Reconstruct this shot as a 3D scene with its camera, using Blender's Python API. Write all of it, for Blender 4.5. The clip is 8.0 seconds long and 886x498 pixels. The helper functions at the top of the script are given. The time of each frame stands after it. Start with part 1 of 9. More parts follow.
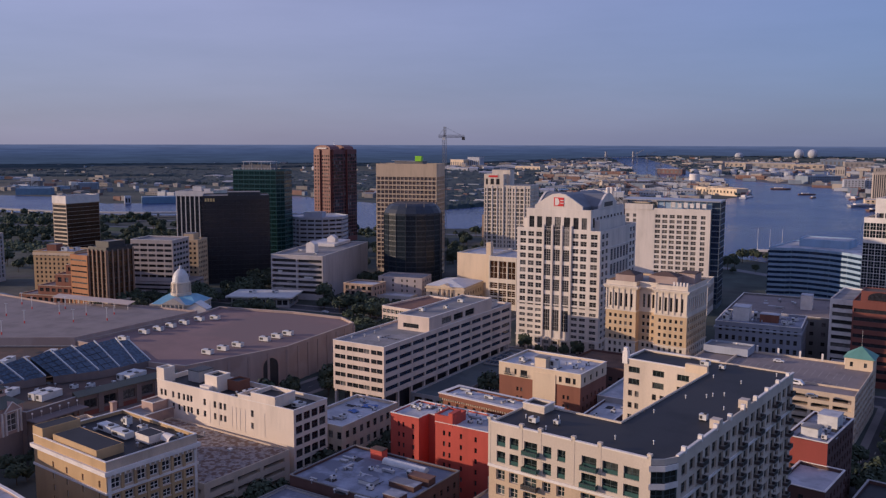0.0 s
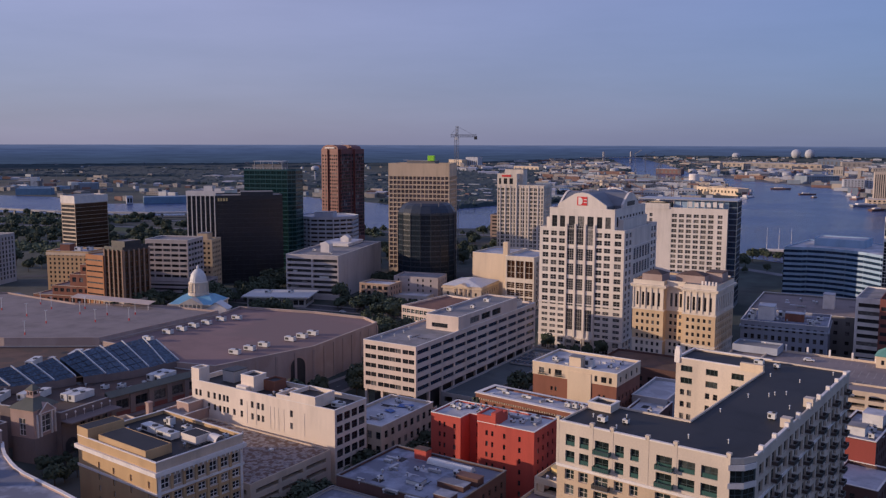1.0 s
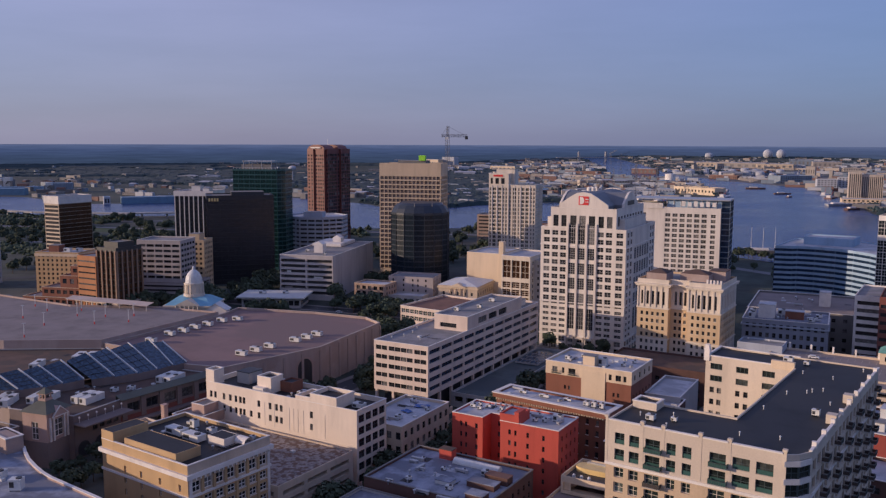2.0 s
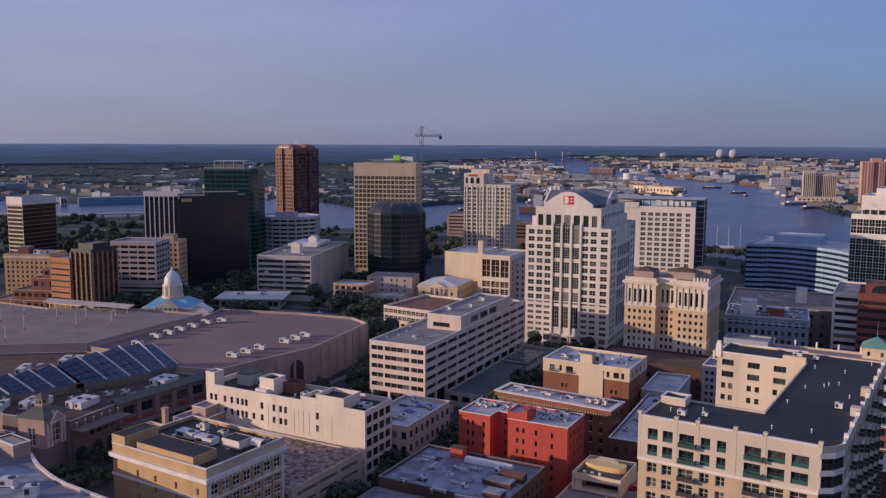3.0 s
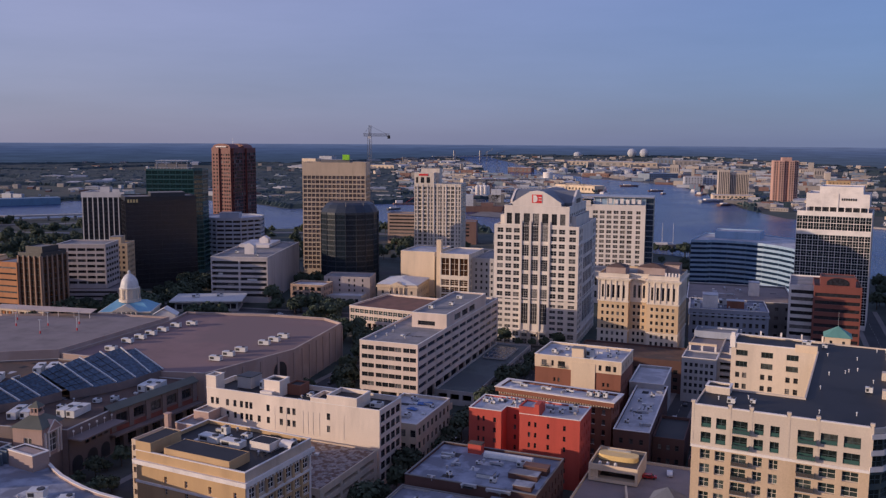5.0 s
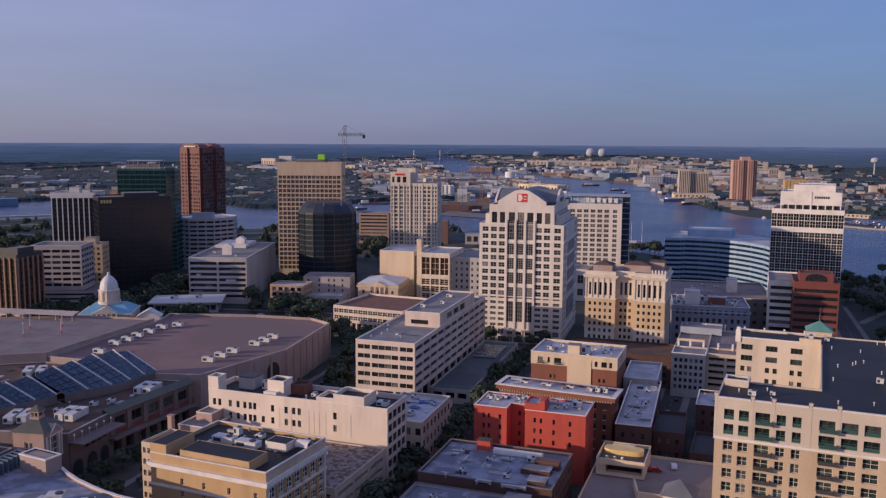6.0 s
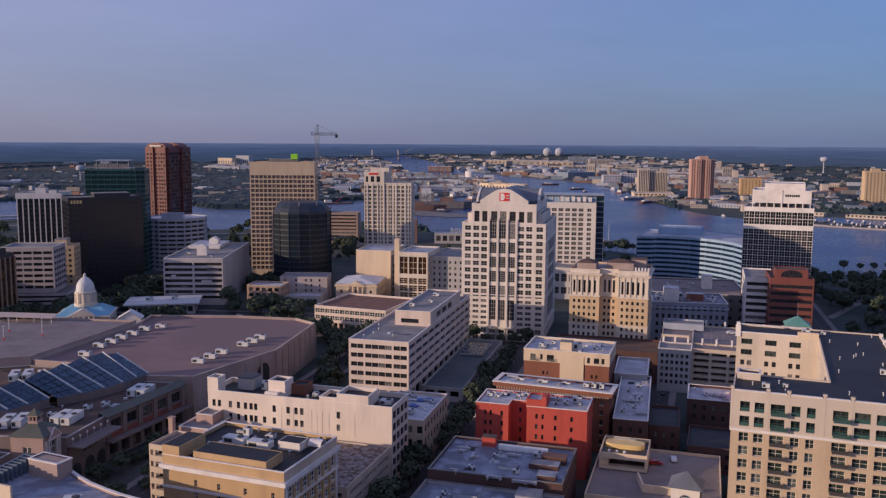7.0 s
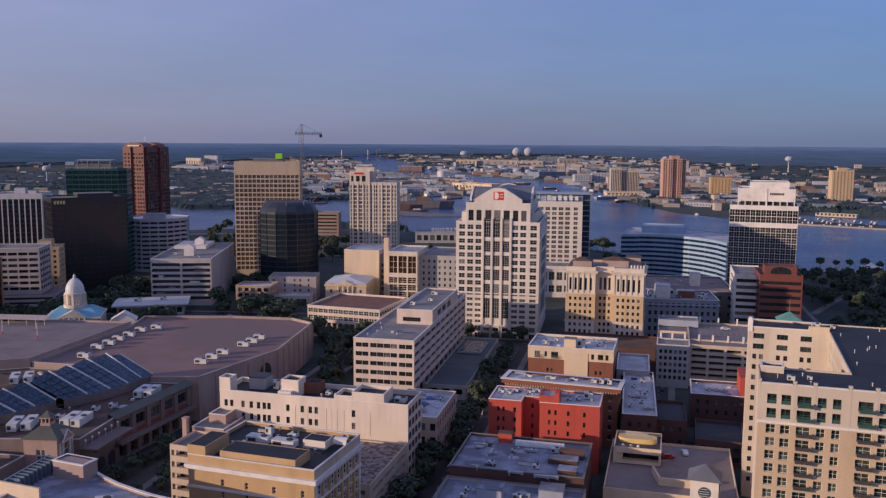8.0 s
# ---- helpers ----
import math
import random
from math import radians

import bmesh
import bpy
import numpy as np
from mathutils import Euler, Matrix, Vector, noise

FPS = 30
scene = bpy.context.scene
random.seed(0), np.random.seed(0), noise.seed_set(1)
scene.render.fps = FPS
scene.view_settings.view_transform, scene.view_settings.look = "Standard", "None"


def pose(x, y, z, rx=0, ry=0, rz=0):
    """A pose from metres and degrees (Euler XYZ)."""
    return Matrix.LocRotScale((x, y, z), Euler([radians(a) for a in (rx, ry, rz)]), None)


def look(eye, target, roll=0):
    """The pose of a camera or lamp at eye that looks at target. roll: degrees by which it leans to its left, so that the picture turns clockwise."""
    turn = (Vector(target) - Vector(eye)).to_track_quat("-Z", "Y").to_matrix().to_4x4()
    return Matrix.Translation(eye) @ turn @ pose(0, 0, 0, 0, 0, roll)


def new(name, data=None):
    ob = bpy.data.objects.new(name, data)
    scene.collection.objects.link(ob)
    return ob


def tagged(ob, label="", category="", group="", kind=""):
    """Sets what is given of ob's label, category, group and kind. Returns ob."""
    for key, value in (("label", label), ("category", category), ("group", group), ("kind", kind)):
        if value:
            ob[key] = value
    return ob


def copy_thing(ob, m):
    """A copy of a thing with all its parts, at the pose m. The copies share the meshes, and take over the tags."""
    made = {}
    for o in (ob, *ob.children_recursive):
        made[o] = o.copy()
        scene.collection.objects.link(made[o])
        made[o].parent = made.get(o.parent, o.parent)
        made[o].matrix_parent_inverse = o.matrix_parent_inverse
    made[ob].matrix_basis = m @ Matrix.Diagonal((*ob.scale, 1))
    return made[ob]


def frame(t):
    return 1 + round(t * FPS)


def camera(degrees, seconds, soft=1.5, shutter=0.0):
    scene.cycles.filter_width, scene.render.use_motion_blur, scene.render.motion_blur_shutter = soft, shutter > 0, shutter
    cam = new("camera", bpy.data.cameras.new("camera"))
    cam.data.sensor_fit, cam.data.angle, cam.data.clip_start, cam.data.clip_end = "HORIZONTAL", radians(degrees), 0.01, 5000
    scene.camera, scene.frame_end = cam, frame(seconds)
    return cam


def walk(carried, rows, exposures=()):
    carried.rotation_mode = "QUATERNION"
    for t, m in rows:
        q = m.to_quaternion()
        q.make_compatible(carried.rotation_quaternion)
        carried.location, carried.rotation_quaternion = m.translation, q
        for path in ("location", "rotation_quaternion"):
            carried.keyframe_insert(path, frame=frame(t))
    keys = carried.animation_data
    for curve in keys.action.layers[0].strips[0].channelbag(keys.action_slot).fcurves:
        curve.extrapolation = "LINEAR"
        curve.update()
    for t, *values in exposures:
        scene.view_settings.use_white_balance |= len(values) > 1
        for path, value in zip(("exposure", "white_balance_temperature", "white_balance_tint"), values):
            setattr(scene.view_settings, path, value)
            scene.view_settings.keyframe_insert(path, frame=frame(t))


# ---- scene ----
# camera and its flight: seconds, metres, yaw, pitch, roll
cam = camera(53.93, 8.0, soft=1.3)
ROWS = [
    (0.0, 0.00, 0.00, 117.04, 29.786, -7.111, -0.153),
    (0.5, -7.29, -3.53, 116.68, 29.607, -7.103, -0.148),
    (1.0, -14.41, -6.76, 116.42, 29.401, -7.098, -0.155),
    (2.5, -36.51, -18.88, 116.33, 26.128, -7.104, -0.221),
    (3.0, -44.19, -23.15, 116.43, 24.575, -7.112, -0.245),
    (3.5, -51.73, -27.47, 116.48, 23.068, -7.117, -0.290),
    (4.0, -58.99, -31.24, 116.41, 21.635, -7.112, -0.288),
    (4.5, -66.61, -35.00, 116.59, 20.141, -7.125, -0.322),
    (6.0, -89.44, -45.26, 116.24, 15.852, -7.126, -0.334),
    (6.5, -97.12, -48.54, 116.27, 14.327, -7.133, -0.340),
    (7.0, -104.54, -51.38, 116.19, 12.871, -7.144, -0.347),
    (7.5, -112.33, -54.12, 115.94, 11.761, -7.136, -0.321),
    (8.0, -120.09, -56.60, 115.71, 10.649, -7.133, -0.334),
]
walk(cam, [(t, pose(x, y, z, 90 + pitch, roll, yaw)) for t, x, y, z, yaw, pitch, roll in ROWS], exposures=[(0.0, 0.0, 5500, 13), (8.0, 0.0, 5500, 13)])

# ---- light: low evening sun from the south-west side, clear dusk sky ----
SUN_AZ, SUN_EL = 58.0, 10.0          # degrees to the left of straight behind the facades; height
to_sun = Vector((-math.sin(radians(SUN_AZ)) * math.cos(radians(SUN_EL)), -math.cos(radians(SUN_AZ)) * math.cos(radians(SUN_EL)), math.sin(radians(SUN_EL))))
world = bpy.data.worlds.new("sky")
scene.world = world
world.use_nodes = True
wn = world.node_tree
sky = wn.nodes.new("ShaderNodeTexSky")
sky.sky_type = 'NISHITA'
sky.sun_disc = False
sky.sun_elevation = radians(SUN_EL)
sky.sun_rotation = math.atan2(to_sun.x, to_sun.y)
sky.altitude = 100.0
sky.air_density, sky.dust_density, sky.ozone_density = 1.0, 0.6, 4.0
# thin evening haze over the whole sky
haze = wn.nodes.new("ShaderNodeMix")
haze.data_type = 'RGBA'
haze.inputs[0].default_value = 0.68
# paler and pinker towards the sun's side, bluer away from it
side = wn.nodes.new("ShaderNodeTexCoord")
dot = wn.nodes.new("ShaderNodeVectorMath")
dot.operation = 'DOT_PRODUCT'
dot.inputs[1].default_value = (-0.826, -0.536, 0.0)
wn.links.new(side.outputs["Generated"], dot.inputs[0])
tone = wn.nodes.new("ShaderNodeMapRange")
tone.inputs[1].default_value, tone.inputs[2].default_value = -0.95, 0.15
wn.links.new(dot.outputs["Value"], tone.inputs[0])
warm = wn.nodes.new("ShaderNodeMix")
warm.data_type = 'RGBA'
warm.inputs[6].default_value = (1.0, 1.45, 2.9, 1)
warm.inputs[7].default_value = (3.3, 2.85, 3.7, 1)
wn.links.new(tone.outputs[0], warm.inputs[0])
streak = wn.nodes.new("ShaderNodeMapping")
streak.inputs["Scale"].default_value = (1.6, 1.6, 11.0)
wn.links.new(side.outputs["Generated"], streak.inputs["Vector"])
wisp = wn.nodes.new("ShaderNodeTexNoise")
wisp.inputs["Scale"].default_value, wisp.inputs["Detail"].default_value, wisp.inputs["Roughness"].default_value = 1.7, 7.0, 0.6
wn.links.new(streak.outputs[0], wisp.inputs["Vector"])
veil = wn.nodes.new("ShaderNodeMapRange")
veil.inputs[1].default_value, veil.inputs[2].default_value, veil.inputs[3].default_value, veil.inputs[4].default_value = 0.3, 0.7, 0.93, 1.07
wn.links.new(wisp.outputs["Fac"], veil.inputs[0])
thin = wn.nodes.new("ShaderNodeVectorMath")
thin.operation = 'SCALE'
wn.links.new(warm.outputs[2], thin.inputs[0])
wn.links.new(veil.outputs[0], thin.inputs[3])
wn.links.new(thin.outputs[0], haze.inputs[7])
wn.links.new(sky.outputs[0], haze.inputs[6])
rise = wn.nodes.new("ShaderNodeSeparateXYZ")
wn.links.new(side.outputs["Generated"], rise.inputs[0])
high = wn.nodes.new("ShaderNodeMapRange")
high.inputs[1].default_value, high.inputs[2].default_value, high.inputs[4].default_value = 0.2, 0.75, 0.5
wn.links.new(rise.outputs[2], high.inputs[0])
dome = wn.nodes.new("ShaderNodeMix")
dome.data_type = 'RGBA'
dome.inputs[7].default_value = (1.78, 1.93, 3.5, 1)
wn.links.new(high.outputs[0], dome.inputs[0])
wn.links.new(haze.outputs[2], dome.inputs[6])
# the murk thickens towards the horizon
murk = wn.nodes.new("ShaderNodeMapRange")
murk.inputs[1].default_value, murk.inputs[2].default_value, murk.inputs[3].default_value, murk.inputs[4].default_value = -0.01, 0.15, 0.86, 1.08
wn.links.new(rise.outputs[2], murk.inputs[0])
dim = wn.nodes.new("ShaderNodeVectorMath")
dim.operation = 'SCALE'
wn.links.new(dome.outputs[2], dim.inputs[0])
wn.links.new(murk.outputs[0], dim.inputs[3])
wn.links.new(dim.outputs[0], wn.nodes["Background"].inputs[0])
wn.nodes["Background"].inputs[1].default_value = 0.121
sun_data = bpy.data.lights.new("sun", 'SUN')
sun_data.energy, sun_data.angle, sun_data.color = 3.9, radians(0.6), (1.0, 0.68, 0.42)
sun = new("sun", sun_data)
sun.matrix_basis = look((0, 0, 300), Vector((0, 0, 300)) - to_sun)


# ---- materials ----
def nodes_of(name):
    m = bpy.data.materials.new(name)
    m.use_nodes = True
    return m, m.node_tree.nodes, m.node_tree.links, m.node_tree.nodes["Principled BSDF"]


def noise_node(n, l, vec, scale, detail=4.0, rough=0.6):
    t = n.new("ShaderNodeTexNoise")
    t.inputs["Scale"].default_value, t.inputs["Detail"].default_value, t.inputs["Roughness"].default_value = scale, detail, rough
    l.new(vec, t.inputs["Vector"])
    return t.outputs["Fac"]


def ramp(n, l, fac, stops):
    r = n.new("ShaderNodeValToRGB")
    while len(r.color_ramp.elements) < len(stops):
        r.color_ramp.elements.new(0.5)
    for e, (p, c) in zip(r.color_ramp.elements, stops):
        e.position, e.color = p, (*c, 1)
    l.new(fac, r.inputs[0])
    return r.outputs[0]


def mixed(n, l, kind, a, b, fac=1.0):
    m = n.new("ShaderNodeMix")
    m.data_type, m.blend_type = 'RGBA', kind
    if isinstance(fac, float):
        m.inputs[0].default_value = fac
    else:
        l.new(fac, m.inputs[0])
    for s, v in ((m.inputs[6], a), (m.inputs[7], b)):
        if isinstance(v, tuple):
            s.default_value = (*v, 1)
        else:
            l.new(v, s)
    return m.outputs[2]


def shade(c, k):
    return tuple(min(1.0, x * k) for x in c)


def surface(name, color, rough=0.85, grain=3.0, stain=0.12, spread=0.16, streak=True, bump=0.15, random_tint=0.0, metal=0.0, second=None, patch=0.05):
    """A weathered wall or roof: fine grain, broad stains (drawn out downwards on walls), light relief."""
    m, n, l, b = nodes_of(name)
    co = n.new("ShaderNodeTexCoord").outputs["Object"]
    mp = n.new("ShaderNodeMapping")
    l.new(co, mp.inputs["Vector"])
    mp.inputs["Scale"].default_value = (1, 1, 0.18) if streak else (1, 1, 1)
    fine = noise_node(n, l, co, grain, 5.0)
    broad = noise_node(n, l, mp.outputs[0], stain, 6.0, 0.65)
    c = ramp(n, l, broad, [(0.25, shade(color, 1 - 1.6 * spread)), (0.5, color), (0.8, shade(color, 1 + spread))])
    if second:
        spots = noise_node(n, l, co, patch, 3.0, 0.5)
        c = mixed(n, l, 'MIX', c, second, ramp(n, l, spots, [(0.48, (0, 0, 0)), (0.56, (1, 1, 1))]))
    c = mixed(n, l, 'MULTIPLY', c, ramp(n, l, fine, [(0.3, (0.8,) * 3), (0.7, (1.12,) * 3)]), 0.45)
    if random_tint:
        oi = n.new("ShaderNodeObjectInfo")
        c = mixed(n, l, 'MULTIPLY', c, ramp(n, l, oi.outputs["Random"], [(0.0, (1 - random_tint,) * 3), (1.0, (1 + random_tint,) * 3)]))
    l.new(c, b.inputs["Base Color"])
    b.inputs["Roughness"].default_value, b.inputs["Metallic"].default_value = rough, metal
    if bump:
        bp = n.new("ShaderNodeBump")
        bp.inputs["Strength"].default_value, bp.inputs["Distance"].default_value = bump, 0.1
        l.new(fine, bp.inputs["Height"])
        l.new(bp.outputs[0], b.inputs["Normal"])
    return m


def glazing(name, color, blind=(0.35, 0.33, 0.3), lit=0.25, rough=0.08, spec=0.6):
    """Window glass before a dim room: dark, glossy, with drawn blinds behind some panes."""
    m, n, l, b = nodes_of(name)
    oi = n.new("ShaderNodeObjectInfo")
    gi = n.new("ShaderNodeNewGeometry")
    add, fra = n.new("ShaderNodeMath"), n.new("ShaderNodeMath")
    add.operation, fra.operation = 'ADD', 'FRACT'
    l.new(oi.outputs["Random"], add.inputs[0])
    l.new(gi.outputs["Random Per Island"], add.inputs[1])
    l.new(add.outputs[0], fra.inputs[0])
    rnd = fra.outputs[0]
    co = n.new("ShaderNodeTexCoord").outputs["Object"]
    v = n.new("ShaderNodeVectorMath")
    v.operation = 'ADD'
    l.new(co, v.inputs[0])
    l.new(rnd, v.inputs[1])
    nz = noise_node(n, l, v.outputs[0], 0.9, 1.0)
    c = mixed(n, l, 'MIX', color, blind, ramp(n, l, rnd, [(0.0, (0, 0, 0)), (1 - lit, (0.06,) * 3), (1.0, (0.7,) * 3)]))
    c = mixed(n, l, 'MULTIPLY', c, ramp(n, l, nz, [(0.35, (0.55,) * 3), (0.65, (1.2,) * 3)]))
    l.new(c, b.inputs["Base Color"])
    b.inputs["Roughness"].default_value = rough
    b.inputs["Specular IOR Level"].default_value = spec
    bp = n.new("ShaderNodeBump")
    bp.inputs["Strength"].default_value, bp.inputs["Distance"].default_value = 0.04, 0.05
    l.new(nz, bp.inputs["Height"])
    l.new(bp.outputs[0], b.inputs["Normal"])
    return m


def plain(name, color, rough=0.5, metal=0.0, emit=0.0):
    return surface(name, color, rough, 4.0, 0.4, 0.08, False, 0.05, metal=metal)


M = dict(
    white=surface("white_precast", (0.71, 0.645, 0.565)),
    cream=surface("cream_stucco", (0.62, 0.53, 0.42), second=(0.57, 0.485, 0.385)),
    loftwall=surface("white_rose_stucco", (0.76, 0.655, 0.54), second=(0.71, 0.61, 0.5)),
    # brown brick again, with the shade of the alleys put into its colour
    dkbrick=surface("sooty_brick", (0.105, 0.055, 0.045), grain=6.0),
    # red paint darkened to carry the neighbouring block's shade in its colour
    dullred=surface("faded_red_paint", (0.26, 0.055, 0.04), grain=6.0),
    tan=surface("tan_brick", (0.5, 0.34, 0.17), grain=6.0),
    buff=surface("buff_brick", (0.56, 0.42, 0.26), grain=6.0),
    sand=surface("sand_stucco", (0.66, 0.53, 0.37)),
    pale=surface("pale_limestone", (0.66, 0.58, 0.47)),
    red=surface("red_painted_brick", (0.46, 0.075, 0.05), grain=6.0),
    brick=surface("brown_brick", (0.23, 0.092, 0.056), grain=6.0),
    rust=surface("rust_granite", (0.19, 0.062, 0.048), rough=0.5),
    beige=surface("beige_concrete", (0.58, 0.47, 0.35)),
    tantower=surface("tan_precast", (0.55, 0.43, 0.3)),
    grey=surface("grey_concrete", (0.42, 0.4, 0.38)),
    dkgrey=surface("dark_concrete", (0.2, 0.19, 0.18)),
    pinkish=surface("pink_stucco", (0.43, 0.305, 0.255)),
    trim=surface("white_trim", (0.75, 0.7, 0.64), streak=False),
    mallwall=surface("mauve_block_wall", (0.4, 0.31, 0.27), second=(0.36, 0.27, 0.23)),
    darkglass=glazing("dark_tinted_glass", (0.03, 0.03, 0.037), blind=(0.042, 0.042, 0.05), lit=0.03, rough=0.2, spec=0.5),
    brownglass=glazing("brown_window_glass", (0.15, 0.118, 0.11), blind=(0.3, 0.24, 0.22), lit=0.5, spec=0.5),
    hotelglass=glazing("curtained_hotel_glass", (0.06, 0.058, 0.05), blind=(0.3, 0.27, 0.22), lit=0.45),
    tealglass=glazing("dark_teal_glass", (0.008, 0.016, 0.022), blind=(0.014, 0.022, 0.03), lit=0.1, rough=0.15, spec=0.3),
    bronzeglass=glazing("bronze_mirror_glass", (0.05, 0.024, 0.012), blind=(0.12, 0.06, 0.03), lit=0.35, rough=0.15),
    blackmetal=surface("black_mullion_metal", (0.025, 0.025, 0.03), 0.3, 3.0, 0.5, 0.2, False),
    orangebrick=surface("orange_brick", (0.42, 0.19, 0.08), grain=6.0),
    bluecopper=surface("pale_blue_copper_roof", (0.2, 0.42, 0.55), 0.55),
    glass=glazing("window_glass", (0.02, 0.022, 0.026)),
    greenglass=glazing("green_curtain_glass", (0.01, 0.034, 0.032), blind=(0.06, 0.1, 0.095), lit=0.14),
    blueglass=glazing("blue_ribbon_glass", (0.02, 0.04, 0.08), blind=(0.05, 0.08, 0.12), lit=0.1),
    blackroof=surface("black_membrane_roof", (0.016, 0.016, 0.019), 0.65, 5.0, 0.12, 0.45, False, 0.1, second=(0.024, 0.023, 0.024)),
    greyroof=surface("grey_gravel_roof", (0.26, 0.25, 0.25), 0.95, 5.0, 0.15, 0.25, False, second=(0.2, 0.2, 0.2), patch=0.08),
    whiteroof=surface("pale_coated_roof", (0.5, 0.5, 0.52), 0.8, 5.0, 0.2, 0.25, False, second=(0.36, 0.36, 0.38), patch=0.1),
    mallroof=surface("mauve_gravel_roof", (0.235, 0.155, 0.145), 0.95, 2.0, 0.03, 0.2, False, second=(0.2, 0.14, 0.132), patch=0.02),
    deck=surface("parking_deck_concrete", (0.23, 0.195, 0.185), 0.9, 3.0, 0.08, 0.22, False),
    rustroof=surface("rust_streaked_roof", (0.26, 0.225, 0.21), 0.9, 4.0, 0.9, 0.55, False, second=(0.13, 0.08, 0.06), patch=0.55),
    brownroof=surface("brown_gravel_roof", (0.115, 0.072, 0.055), 0.95, 4.0, 0.15, 0.3, False, second=(0.085, 0.062, 0.052), patch=0.09),
    metal=surface("galvanised_metal", (0.5, 0.5, 0.5), 0.45, 3.0, 0.5, 0.15, False, metal=0.6),
    unit=surface("painted_metal_unit", (0.62, 0.62, 0.6), 0.5, 3.0, 0.5, 0.12, False),
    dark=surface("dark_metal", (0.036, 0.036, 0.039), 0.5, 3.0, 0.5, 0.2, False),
    teal=surface("dark_teal_panel", (0.012, 0.04, 0.04), 0.35),
    bluegrey=surface("blue_grey_concrete", (0.36, 0.39, 0.45)),
    bluesteel=surface("dark_blue_steel", (0.026, 0.035, 0.05), 0.4, 3.0, 0.5, 0.2, False),
    # crescent bands: blue of shade and mirrored sky put into the colour
    bluepanel=surface("blue_white_panel", (0.31, 0.43, 0.57), 0.45),
    blueroofing=surface("blue_grey_patched_roof", (0.27, 0.29, 0.35), 0.85, 5.0, 0.2, 0.4, False, second=(0.16, 0.17, 0.21), patch=0.11),
    olive=surface("olive_metal_roof", (0.1, 0.105, 0.08), 0.6),
    bluesheet=surface("blue_tarpaulin", (0.04, 0.12, 0.35), 0.5),
    copper=surface("green_copper", (0.13, 0.3, 0.24), 0.6),
    slate=surface("slate_roof", (0.15, 0.16, 0.18), 0.6),
    podiumroof=surface("dark_green_grey_roof", (0.1, 0.125, 0.13), 0.8, 4.0, 0.1, 0.3, False, second=(0.08, 0.1, 0.11)),
    redroof=surface("red_brown_gravel_roof", (0.19, 0.1, 0.075), 0.95, 4.0, 0.15, 0.25, False, second=(0.16, 0.09, 0.07), patch=0.09),
    officewall=surface("rosy_precast", (0.66, 0.545, 0.455)),
    bluemetal=surface("blue_grey_metal_roof", (0.22, 0.27, 0.32), 0.35, metal=0.3),
    skyglass=glazing("skylight_glass", (0.045, 0.08, 0.125), blind=(0.085, 0.13, 0.185), lit=0.4, rough=0.25, spec=0.45),
    aptglass=glazing("green_grey_window_glass", (0.018, 0.026, 0.025), blind=(0.1, 0.11, 0.1), lit=0.25),
    juliet=surface("green_glass_panel", (0.05, 0.11, 0.095), 0.25),
    # darker copy of mallwall; the street front's shade is in its colour
    frontwall=surface("brown_mauve_block", (0.21, 0.165, 0.15), second=(0.18, 0.14, 0.128)),
    ltan=surface("light_tan_stucco", (0.54, 0.41, 0.27)),
    asphalt=surface("asphalt", (0.05, 0.05, 0.052), 0.9, 2.0, 0.05, 0.3, False),
    redpaint=plain("red_paint", (0.6, 0.03, 0.03)),
    lime=plain("lime_green_sheet", (0.35, 0.75, 0.03)),
    yellow=plain("yellow_sheet", (0.75, 0.55, 0.22)),
    rail=plain("dark_railing", (0.06, 0.08, 0.08), 0.4),
    bark=plain("bark", (0.09, 0.065, 0.045), 0.9),
)


